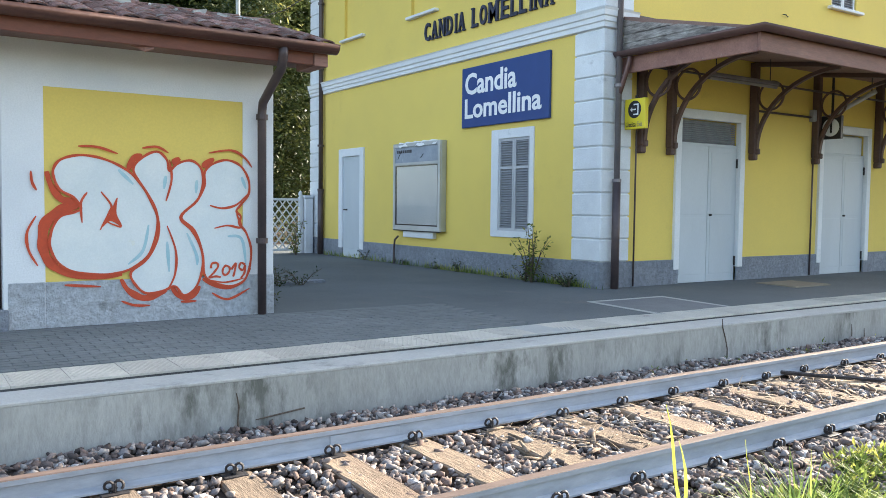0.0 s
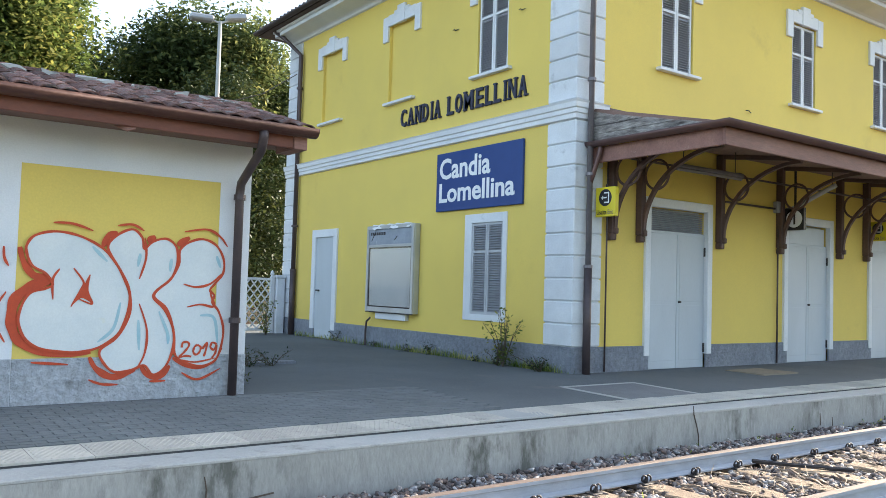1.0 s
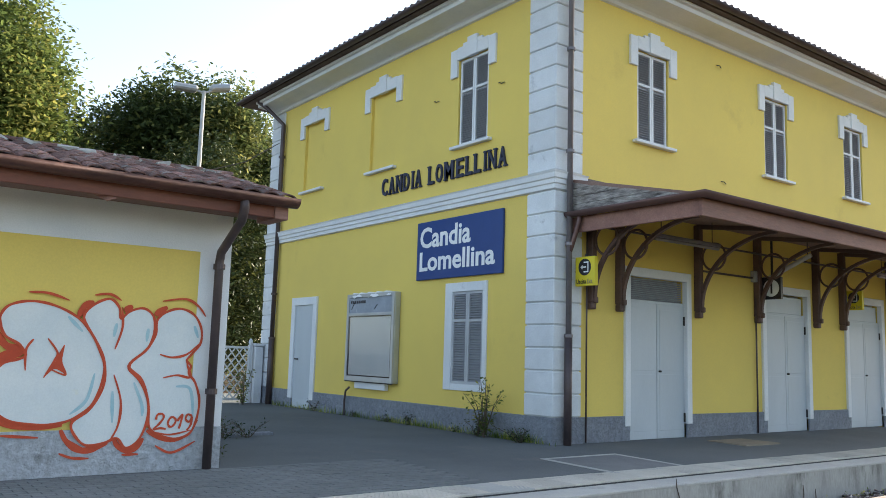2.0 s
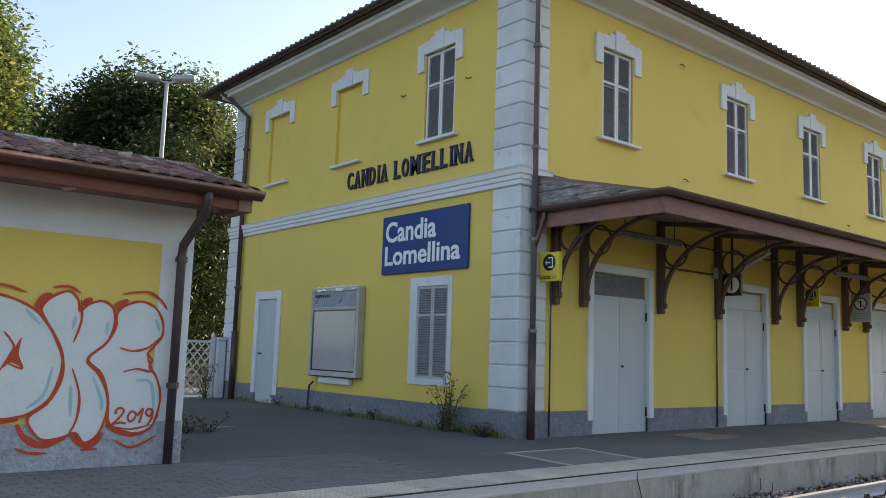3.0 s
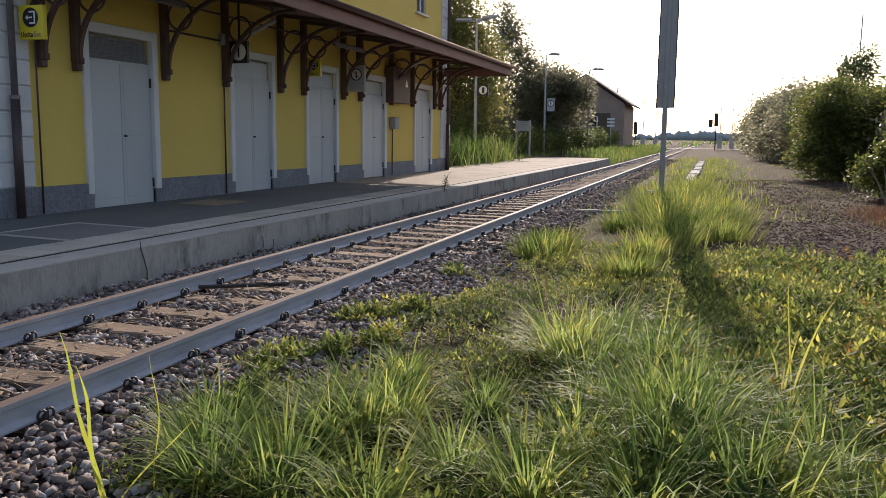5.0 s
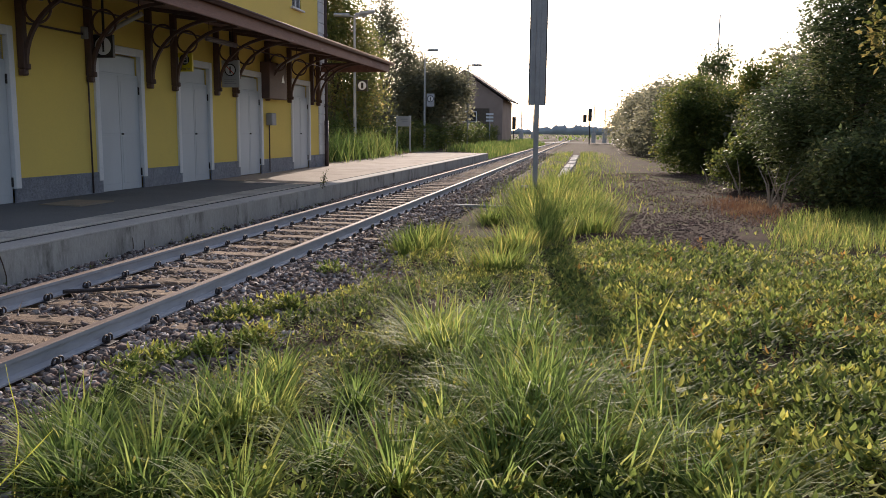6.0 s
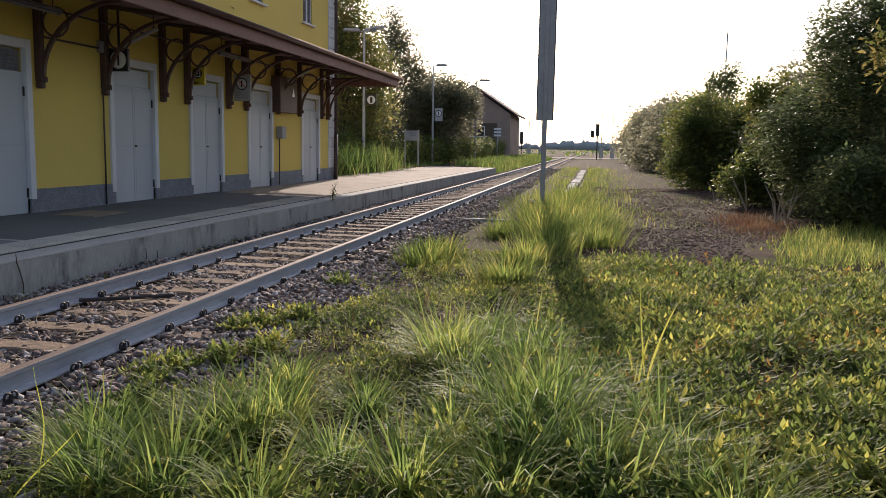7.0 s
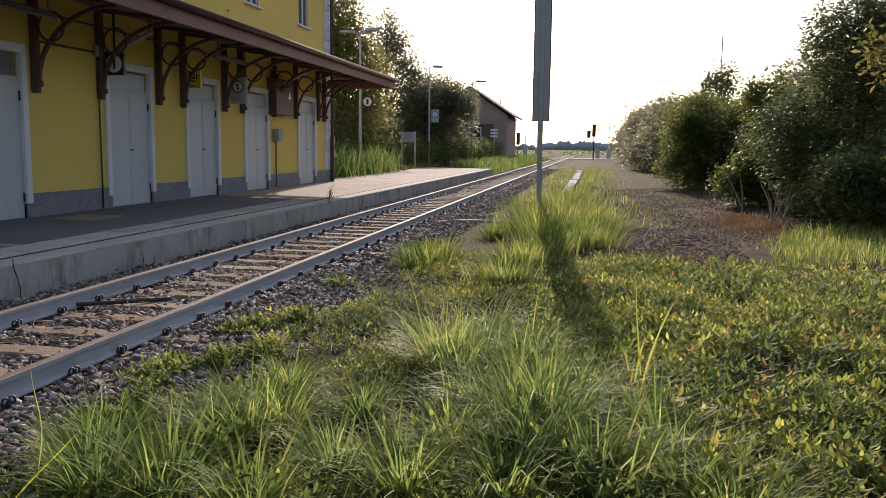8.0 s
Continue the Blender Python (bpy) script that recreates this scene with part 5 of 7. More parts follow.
part("wire", tube(bmesh.new(), [(8.9, 19.2, 6.9), (8.6, 20.6, 6.6), (7.5, 23.0, 6.35), (5.5, 26.0, 6.1)], 0.012, 5), PIPE, cable)


# ---- plants ----
LEAF_V = [(0, 0, 0), (0.22, 0.45, 0.05), (0, 1, 0), (-0.22, 0.45, 0.05)]
LEAF_F = [(0, 1, 2, 3)]


def crown(rng, blobs, count, size, clump=0.35, spread_in=0.45, lean=1.2):
    """Leaves in clumps near the outside of several rounded masses (x, y, z, rx, ry, rz)."""
    grown = list(blobs)
    for b in blobs:
        for _ in range(7):
            d = rng.normal(size=3)
            d /= np.linalg.norm(d)
            d[2] = abs(d[2]) if rng.random() < 0.6 else d[2]
            q = rng.uniform(0.28, 0.48)
            grown.append((b[0] + d[0] * b[3] * 0.88, b[1] + d[1] * b[4] * 0.88, b[2] + d[2] * b[5] * 0.88, b[3] * q, b[4] * q, b[5] * q * 1.1))
    blobs = grown
    vols = np.array([b[3] * b[4] * b[5] for b in blobs]) ** 0.7
    out = []
    for b, share in zip(blobs, vols / vols.sum()):
        n = int(count * share)
        k = max(n // 22, 3)
        d = rng.normal(size=(k, 3))
        d /= np.linalg.norm(d, axis=1)[:, None]
        rad = 1 - spread_in * rng.random(k) ** 1.5
        rad[: k // 4] = rng.random(k // 4) ** 0.5 * 0.75
        bump = 1 + 0.2 * np.sin(d[:, 0] * 5 + b[0]) * np.sin(d[:, 1] * 4 + b[1]) + 0.06 * rng.normal(size=k)
        c = np.array(b[:3]) + d * np.array(b[3:6]) * (rad * bump)[:, None]
        i = rng.integers(0, k, n)
        out.append(c[i] + np.clip(rng.normal(size=(n, 3)), -1.7, 1.7) * clump)
    p = np.concatenate(out)
    s = size * rng.uniform(0.6, 1.35, len(p))
    return spread(LEAF_V, LEAF_F, p, spins(rng, len(p), lean), s)


def tree(name, at, label, blobs, count, size, mat, seed, trunk=0.2, clump=0.4, category="tree", group="", lean=1.3, limbs=7):
    rng = np.random.default_rng(seed)
    t = thing(name, label, category, group, at)
    top = max(b[2] + 0.3 * b[5] for b in blobs)
    bm = bmesh.new()
    tube(bm, [(0, 0, -0.1), (0.05, 0.03, top * 0.3), (-0.04, 0.05, top * 0.65), (0, 0, top)], [trunk, trunk * 0.8, trunk * 0.5, trunk * 0.15], 8)
    for k in range(limbs):
        b = blobs[k % len(blobs)]
        z0 = top * (0.15 + 0.5 * rng.random())
        e = np.array(b[:3]) + rng.normal(size=3) * np.array(b[3:6]) * 0.5
        mid = (e + np.array([0, 0, z0])) / 2 + rng.normal(size=3) * 0.15
        tube(bm, [(0, 0, z0), tuple(mid), tuple(e)], [trunk * 0.35, trunk * 0.2, trunk * 0.06], 6)
    part("trunk", bm, BARK, t)
    v, f = crown(rng, blobs, count, size, clump, lean=lean)
    raw("crown", v, f, mat, t)
    return t


# tall trees behind the yard
tree("tree", (2.9, 31, 0.2), "tall leafy green tree behind the hut", [(0, 0, 7, 3.7, 3.7, 4.6), (0.4, 0, 10, 2.6, 2.6, 3.0), (-2.5, 0, 8, 3.0, 3, 3.8)], 140000, 0.21, LEAF_TREE, 1, 0.3, 0.32)
tree("tree", (11.4, 33, 0.2), "broad dark green tree behind the yard", [(0, 0, 5.0, 4.2, 4.2, 4.6), (0, 0, 9.2, 3.4, 3.2, 3.0), (2.5, 0, 7.6, 3.0, 3, 3.4), (-2.2, 0, 8.2, 2.6, 2.4, 3.2)], 190000, 0.23, LEAF_MID, 2, 0.3, 0.32)
tree("tree", (9.4, 27.0, 0.2), "dense dark tree standing behind the lattice gate", [(0, 0, 2.6, 2.6, 2.0, 2.8), (0.6, 0, 5.6, 2.2, 1.8, 2.6), (-2.4, 0.5, 2.0, 2.2, 1.6, 2.2), (2.4, 1, 3, 2.2, 1.6, 3.0)], 75000, 0.16, LEAF_DARK, 3, 0.2, 0.22)
tree("tree", (-5.5, 30, 0.2), "tall green tree behind the hut roof", [(0, 0, 7, 4, 4, 5)], 8000, 0.32, LEAF_TREE, 4, 0.3, 0.45)

# greenery past the far end of the station
tree("tree", (45.5, 14.1, 0.2), "broad-leaved tree with yellowing leaves beside the platform", [(0, 0.2, 4.6, 2.8, 2.6, 3.2), (0.2, 0.6, 8.4, 2.4, 2.0, 2.8), (0.4, -1.4, 2.9, 2.0, 1.6, 2.4), (-0.6, -0.4, 7.0, 1.9, 1.7, 2.4), (0.3, -1.3, 5.4, 1.7, 1.5, 1.8)], 30000, 0.22, leafy("walnut_leaf", (0.1, 0.125, 0.045), (0.17, 0.19, 0.06), (0.32, 0.26, 0.08), 0.55), 5, 0.2, 0.4)
tree("conifer", (62, 15.4, 0.2), "tall dark tree with drooping branches behind the platform", [(0, 0, 5.6, 2.6, 2.4, 4.4), (0.4, 0.2, 9.4, 1.1, 1.0, 2.1), (0.3, -0.7, 8.6, 0.7, 0.9, 1.1), (0.5, -1.5, 7.4, 0.9, 1.1, 0.8), (0.2, -2.3, 6.6, 0.8, 1.0, 0.6), (0.5, -2.6, 5.2, 1.2, 1.1, 1.2)], 15000, 0.26, LEAF_FAR_HAZE, 6, 0.25, 0.3, lean=1.0, limbs=14)
tree("bush", (54, 16.6, 0.2), "dense dark undergrowth behind the platform", [(0, 0, 2.2, 3.4, 2.4, 2.6), (4.0, -1.2, 1.9, 3.2, 2.2, 2.4), (-4.0, 0.2, 2.0, 3.0, 2.2, 2.4)], 26000, 0.26, LEAF_FAR_HAZE, 16, 0.15, 0.35, "bush")
tree("tree", (66, 13.2, 0.2), "dark rounded tree behind the platform hedge", [(0, 0, 3.4, 2.6, 2.6, 3.2), (0.5, -1.8, 4.5, 2.0, 1.8, 2.2)], 20000, 0.3, LEAF_FAR_HAZE, 7, 0.2, 0.4)
tree("tree", (76, 14.2, 0.2), "dark tree beside the old hut", [(0, 0, 3.6, 3.0, 2.8, 3.4)], 15000, 0.34, LEAF_FAR_HAZE, 8, 0.2, 0.4)

# right of the track
SPRIGS = [(rx, ry, rz, 0.16, 0.16, 0.55) for rx, ry, rz in ((-1.2, -0.2, 4.6), (-0.6, 0.3, 4.9), (0.2, 0.7, 4.7), (-0.2, -0.3, 5.6), (0.4, -1.2, 6.4), (0.8, -0.6, 5.9), (-0.9, -1.4, 5.5), (0.0, 0.1, 5.4), (0.3, 1.2, 4.1), (-1.0, 0.8, 4.0))]
tree("bush", (22.0, -6.75, 0.0), "tall dark evergreen bush with upright sprigs", SPRIGS + [(0, 0, 1.9, 2.5, 2.2, 2.4), (0.2, 0.2, 3.9, 1.4, 1.2, 1.5), (0.4, -1.9, 4.7, 2.0, 1.7, 2.4), (-1.5, -1.2, 3.0, 1.8, 1.7, 2.4), (0.5, 1.3, 1.9, 1.2, 1.1, 1.7)], 90000, 0.13, LEAF_BUSH, 9, 0.14, 0.15, "bush", lean=0.8, limbs=14)
tree("bush", (26.5, -5.7, 0.0), "green bush with broad light leaves", [(0, 0, 1.3, 1.2, 1.1, 1.5), (0.2, 0.1, 2.8, 0.8, 0.8, 1.0), (0.0, 0.9, 0.6, 0.8, 0.8, 0.7)], 18000, 0.15, LEAF_TREE, 10, 0.08, 0.17, "bush")
tree("bush", (18.6, -6.4, 0.0), "low bush with large dark leaves", [(0, 0, 0.7, 1.6, 1.5, 1.0), (-1.6, -0.7, 1.0, 1.3, 1.2, 1.3), (1.2, 0.6, 0.5, 0.9, 0.8, 0.7)], 24000, 0.13, LEAF_BUSH, 11, 0.06, 0.15, "bush")
tree("bush", (38.0, -5.3, -0.1), "rounded bush hung with climbing leaves", [(0, -0.4, 1.7, 2.2, 2.3, 2.1), (-0.3, 0.2, 2.3, 1.5, 1.4, 1.5), (-0.6, 1.2, 0.7, 1.2, 1.0, 0.9), (-0.2, -1.8, 1.9, 1.6, 1.3, 1.7)], 44000, 0.16, LEAF_TREE, 12, 0.12, 0.2, "bush")
tree("bush", (46, -6.2, -0.1), "dense green bush in the row beside the track", [(0, 0, 1.8, 2.6, 2.1, 2.3), (0.5, 0.2, 3.0, 1.4, 1.2, 1.4)], 20000, 0.2, LEAF_TREE, 15, 0.12, 0.24, "bush")
tree("bush", (54, -7.0, -0.1), "dark bush topped by a small conifer", [(0, 0, 2.2, 3.0, 2.4, 2.7), (0.5, -1.0, 5.4, 1.1, 0.9, 1.5)], 22000, 0.22, LEAF_BUSH, 13, 0.12, 0.26, "bush")
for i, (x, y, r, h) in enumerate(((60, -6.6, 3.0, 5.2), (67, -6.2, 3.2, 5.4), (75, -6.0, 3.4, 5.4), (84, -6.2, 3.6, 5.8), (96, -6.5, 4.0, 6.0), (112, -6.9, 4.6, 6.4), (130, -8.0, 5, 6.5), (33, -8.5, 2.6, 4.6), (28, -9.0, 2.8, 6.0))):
    tree("bush", (x, y, -0.1), "greyish green bush in the row beside the track", [(0, 0, h * 0.4, r, r * 0.85, h * 0.45), (r * 0.4, 0.3, h * 0.72, r * 0.55, r * 0.5, h * 0.28), (-r * 0.5, 0.4, h * 0.25, r * 0.6, r * 0.6, h * 0.27)], 11000, 0.2 + 0.0018 * x, LEAF_FAR_HAZE, 20 + i, 0.15, 0.25 + 0.003 * x, "bush", "bushes along the track")
tree("sapling", (9.4, -4.35, -0.2), "leafy branch of a sapling with yellowing leaves", [(-0.2, 1.2, 2.75, 0.2, 0.17, 0.2), (-0.1, 0.75, 2.65, 0.32, 0.32, 0.32)], 1500, 0.085, leafy("yellowing_leaf", (0.08, 0.11, 0.02), (0.14, 0.15, 0.045), (0.27, 0.22, 0.07), 0.4), 14, 0.03, 0.1, "sapling")

# hedge behind the platform, with reeds and weeds in front of it
rng = np.random.default_rng(31)
v, f = crown(rng, [(x, 12.3 - 0.03 * (x - 45) + rng.normal(0, 0.2), 0.95, 1.4, 0.8, 1.05 + 0.2 * rng.random()) for x in np.arange(37, 98, 1.7)], 36000, 0.2, 0.2)
tagged(raw("hedge", v, f, LEAF_TREE), "clipped green hedge overgrown with creepers", "hedge", kind="stuff")


def blades(rng, places, lengths, widths, mat, name, label, category, bend=0.6, droop=1.2, parent=None, facing=None, low=0.05):
    """Long grass: bent, tapering blades, each of four joints."""
    n = len(places)
    az = rng.uniform(0, 2 * math.pi, n) if facing is None else facing
    lean = rng.uniform(low if facing is None else 0.25, bend, n)
    cur = rng.uniform(0.2, droop, n)
    segs = 5
    pts = np.zeros((n, segs, 3))
    p = np.array(places, float)
    ang = lean.copy()
    for k in range(segs):
        pts[:, k] = p
        step = lengths / (segs - 1)
        p = p + np.stack([np.cos(az) * np.sin(ang) * step, np.sin(az) * np.sin(ang) * step, np.cos(ang) * step], 1)
        ang = ang + cur / (segs - 1) * (0.4 + 0.5 * k)
    side = np.stack([-np.sin(az), np.cos(az), np.zeros(n)], 1)
    taper = np.array([0.7, 1.0, 0.85, 0.55, 0.06])
    l = pts - side[:, None] * (widths[:, None] * taper)[:, :, None] / 2
    r = pts + side[:, None] * (widths[:, None] * taper)[:, :, None] / 2
    v = np.stack([l, r], 2).reshape(n, segs * 2, 3)
    base = np.array([(2 * k, 2 * k + 1, 2 * k + 3, 2 * k + 2) for k in range(segs - 1)])
    f = base[None] + (np.arange(n) * segs * 2)[:, None, None]
    return tagged(raw(name, v.reshape(-1, 3), f.reshape(-1, 4), mat, parent), label, category, kind="stuff")


def on_ground(x, y):
    return np.stack([x, y, ground_z(x, y) - 0.01], 1)


def tufts(rng, centres, per, radius, lo, hi, width):
    c = np.repeat(np.array(centres, float), per, axis=0)
    n = len(c)
    dx, dy = rng.normal(0, radius, n) * c[:, 2], rng.normal(0, radius, n) * c[:, 2]
    return on_ground(c[:, 0] + dx, c[:, 1] + dy), rng.uniform(lo, hi, n) * c[:, 2], rng.uniform(0.5, 1.3, n) * width, np.arctan2(dy, dx) + rng.normal(0, 0.5, n)


rng = np.random.default_rng(41)
n = 1900
x = np.concatenate([rng.uniform(31, 43, n), rng.uniform(31, 58, 700)])
y = np.concatenate([10.6 + rng.normal(0, 0.5, n), rng.uniform(10.2, 11.6, 700)])
p = np.stack([x, y, np.full(len(x), 0.22)], 1)
ln = np.where(np.arange(len(x)) < n, rng.uniform(0.5, 1.75, len(x)), rng.uniform(0.15, 0.5, len(x)))
blades(rng, p, ln, rng.uniform(0.02, 0.045, len(x)), REED, "reeds", "tall green reeds and weeds behind the platform", "reeds", 0.7, 1.4)
x, y = rng.uniform(56, 130, 5200), rng.uniform(6.3, 9.6, 5200)
blades(rng, np.stack([x, y, ground_z(x, y)], 1), rng.uniform(0.25, 0.75, 5200), rng.uniform(0.03, 0.07, 5200), REED, "bank_grass", "long pale green grass on the bank beside the track", "grass", 0.5, 1.0)

n = 2600
x, y = rng.uniform(29.2, 51, n), 10.75 + rng.normal(0, 0.38, n)
blades(rng, np.stack([x, y, np.full(n, 0.262)], 1), rng.uniform(0.05, 0.26, n), rng.uniform(0.012, 0.03, n), DRYGRASS, "leaf_litter", "dry leaves and creepers spread over the back of the paving", "litter", 1.45, 0.6, low=0.7)

# foreground: tufts of long grass, low leafy plants, dry stalks
T1 = [(4.41, 1.84, 1.0), (4.2, 1.98, 0.8), (4.62, 1.7, 0.8), (6.15, 0.9, 1.15), (5.9, 0.72, 1.0), (6.4, 1.05, 0.9), (4.66, 0.16, 1.1), (4.86, 0.0, 1.1), (4.95, 0.28, 1.0), (5.15, 0.1, 0.95), (4.47, -0.62, 0.9), (6.17, 0.31, 0.95), (6.6, 0.2, 0.9), (4.31, 0.1, 1.0), (4.0, 1.17, 0.8), (3.8, 0.73, 0.9), (3.75, 0.2, 0.9), (3.9, -0.3, 0.9), (4.0, -0.75, 0.8), (5.2, 0.6, 0.7), (4.9, 1.25, 0.65), (7.3, 0.7, 0.75), (5.6, -0.25, 0.8), (3.5, 1.9, 0.9), (3.45, 2.25, 0.85), (3.7, 2.5, 0.8), (4.04, 2.6, 0.8), (5.4, 1.95, 0.6), (5.05, -0.5, 0.8), (4.4, 0.6, 0.8), (4.2, -0.2, 0.9), (3.4, 1.4, 0.8), (3.6, -0.9, 0.8)]
T2 = [(15.5, 0.7, 1.2), (16.8, 0.9, 1.3), (17.8, 0.5, 1.3), (19.2, 0.8, 1.3), (20.3, 0.5, 1.2), (20.6, 1.3, 1.0), (18.2, -0.1, 1.0), (14.6, 0.3, 0.9), (13.6, 0.5, 0.9), (11.7, 2.25, 0.8), (12.6, 2.2, 0.7), (12.2, 0.8, 0.8), (10.4, 0.9, 0.8), (16, 1.6, 0.7), (21.8, 0.4, 1.2), (23.5, 0.6, 1.2), (26, 0.5, 1.2), (29, 0.4, 1.2), (24.5, 1.3, 0.9), (17.2, -0.2, 1.0), (18.9, -0.4, 1.0), (16.0, 0.1, 1.0), (20.2, -0.1, 1.1), (14.9, -0.3, 0.9)]
rng = np.random.default_rng(42)
p, ln, w, az = tufts(rng, T1, 240, 0.085, 0.22, 0.72, 0.012)
blades(rng, p, ln, w, LONGBLADE, "grass_tufts", "tufts of long green grass in the foreground", "grass", 1.1, 2.0, facing=az)
p, ln, w, az = tufts(rng, T2, 400, 0.24, 0.25, 0.72, 0.017)
blades(rng, p, ln, w, BLADE, "grass_tufts", "tufts of long green grass around the post", "grass", 0.7, 1.3, facing=az)
n = 7000
x = 3.2 + 14 * rng.random(n) ** 1.6
y = rng.uniform(-4.6, 2.75, n)
keep = (y < 2.85 - 0.03 * x + 0.2 * np.sin(x * 2.7)) & (np.sin(x * 1.9 + 1) * np.cos(y * 2.3) + rng.normal(0, 0.4, n) > -0.1) & ~((x > 12) & (y < -1.0))
x, y = x[keep], y[keep]
blades(rng, on_ground(x, y), rng.uniform(0.08, 0.26, len(x)), rng.uniform(0.004, 0.01, len(x)), BLADE, "short_grass", "short mixed grass beside the track", "grass", 1.2, 1.6)
n = 9000
x, y = rng.uniform(18, 75, n), rng.normal(0.6, 1.1, n)
keep = (y < 2.7) & (np.sin(x * 0.5) + rng.normal(0, 0.7, n) > -0.4) & ~((x > 27) & (np.abs(y - 0.7) < 0.35))
x, y = x[keep], y[keep]
blades(rng, on_ground(x, y), rng.uniform(0.15, 0.45, len(x)), rng.uniform(0.012, 0.028, len(x)), BLADE, "verge_grass", "thin grass along the verge", "grass", 0.8, 1.2)
n = 9000
x, y = 15 + 55 * rng.random(n) ** 1.4, rng.uniform(-5.0, 0.5, n)
keep = np.sin(x * 0.45 + 1) * np.sin(y * 1.1) + rng.normal(0, 0.35, n) > 0.35
x, y = x[keep], y[keep]
blades(rng, on_ground(x, y), rng.uniform(0.04, 0.14, len(x)), rng.uniform(0.01, 0.024, len(x)), BLADE, "sparse_grass", "patches of thin grass on the bare gravel", "grass", 1.1, 1.2)
n = 6500
x, y = rng.uniform(12.8, 18, n), rng.uniform(-7, -3.0, n)
keep = y < -2.9 - 0.28 * (x - 12.8) + rng.normal(0, 0.12, n)
x, y = x[keep], y[keep]
blades(rng, on_ground(x, y), rng.uniform(0.12, 0.36, len(x)), rng.uniform(0.008, 0.016, len(x)), BLADE, "bright_grass", "bright green grass at the foot of the bushes", "grass", 0.8, 1.2)
n = 3000
x, y = rng.normal(20.3, 1.6, n), rng.normal(-3.9, 0.4, n)
blades(rng, on_ground(x, y), rng.uniform(0.05, 0.2, n), rng.uniform(0.006, 0.016, n), DRYGRASS, "dry_growth", "rust-brown dried growth beside the bushes", "dry plants", 1.3, 1.0)
n = 1000
x, y = rng.uniform(3.5, 12, n), rng.uniform(-3.5, 2.9, n)
blades(rng, on_ground(x, y), rng.uniform(0.1, 0.4, n), rng.uniform(0.003, 0.007, n), DRYGRASS, "dry_stalks", "dry straw stalks among the green plants", "dry plants", 1.4, 0.8)


def low_plants(n, xr, yr, keep, size, seed, name, label, tall=0.17, per=14, mat=None):
    """Small leafy plants: whorls of pointed leaves up a short stem."""
    rng = np.random.default_rng(seed)
    x, y = rng.uniform(*xr, n), rng.uniform(*yr, n)
    k = keep(x, y, rng)
    x, y = x[k], y[k]
    n = len(x)
    c = on_ground(x, y)
    i = np.repeat(np.arange(n), per)
    level = rng.random(len(i))
    h = 0.02 + level * tall * np.repeat(rng.uniform(0.5, 1.4, n), per)
    az = rng.uniform(0, 2 * math.pi, len(i))
    up = rng.uniform(-0.2, 0.45, len(i)) + 0.55 * level ** 2
    lean = np.repeat(rng.normal(0, 0.25, (n, 2)), per, axis=0)
    pos = c[i] + np.stack([np.cos(az) * 0.01 + lean[:, 0] * h, np.sin(az) * 0.01 + lean[:, 1] * h, h], 1)
    fwd = np.stack([np.cos(az) * np.cos(up), np.sin(az) * np.cos(up), np.sin(up)], 1)
    side = np.stack([-np.sin(az), np.cos(az), np.zeros(len(i))], 1)
    nor = np.cross(side, fwd)
    turn = np.stack([side, fwd, nor], 2)
    s = np.repeat(rng.uniform(0.75, 1.3, n), per) * rng.uniform(0.7, 1.2, len(i)) * size * (1.0 - 0.15 * level)
    v, f = spread([(0, 0, 0), (0.15, 0.28, 0.05), (0.165, 0.56, 0.04), (0, 1, -0.13), (-0.165, 0.56, 0.04), (-0.15, 0.28, 0.05), (0, 0.5, -0.01)], [(0, 1, 6), (1, 2, 6), (2, 3, 6), (6, 3, 4), (6, 4, 5), (6, 5, 0)], pos, turn, s)
    tagged(raw(name, v, f, mat or LEAF_LOW), label, "plants", kind="stuff")


def patchy(x, y, a, b, r, cut):
    return np.sin(x * a + 0.7) * np.cos(y * b + 1.1) + r.normal(0, 0.45, len(x)) > cut


low_plants(12500, (3.2, 13), (-5.4, 1.4), lambda x, y, r: (y < 0.5 - 0.1 * (x - 4) + r.normal(0, 0.3, len(x))) & (x < 12.6 + r.normal(0, 0.4, len(x)) + 0.3 * y) & patchy(x, y, 2.1, 2.6, r, -0.6), 0.082, 51, "low_plants", "low leafy green plants covering the ground")
low_plants(1100, (3.2, 12.5), (-5.2, 1.2), lambda x, y, r: (y < 0.5 - 0.1 * (x - 4)) & patchy(x, y, 1.3, 1.9, r, 0.25), 0.07, 54, "turning_plants", "yellow and orange leaves among the low plants", mat=LEAF_TURNING)
low_plants(11000, (3.2, 13), (-1.0, 3.1), lambda x, y, r: (y < 2.85 - 0.03 * x + 0.3 * np.sin(x * 2.7)) & patchy(x, y, 1.7, 2.2, r, -0.25), 0.05, 52, "low_plants", "small green weeds at the edge of the ballast", 0.09, 12)
low_plants(9000, (-9, 3.6), (-7, 2.3), lambda x, y, r: (y < 2.2 + r.normal(0, 0.2, len(x))) & (np.hypot(x, y) > 0.9 + 0.3 * r.random(len(x))) & patchy(x, y, 1.7, 2.2, r, -0.5), 0.085, 56, "low_plants", "low green plants beside the track", 0.15, 12)
rng = np.random.default_rng(57)
x, y = rng.uniform(-9, 3.6, 9000), rng.uniform(-7, 2.3, 9000)
keep = (np.hypot(x, y) > 0.9) & patchy(x, y, 1.1, 1.6, rng, -0.4)
blades(rng, on_ground(x[keep], y[keep]), rng.uniform(0.1, 0.3, keep.sum()), rng.uniform(0.005, 0.012, keep.sum()), BLADE, "short_grass", "short mixed grass beside the track", "grass", 1.2, 1.6)
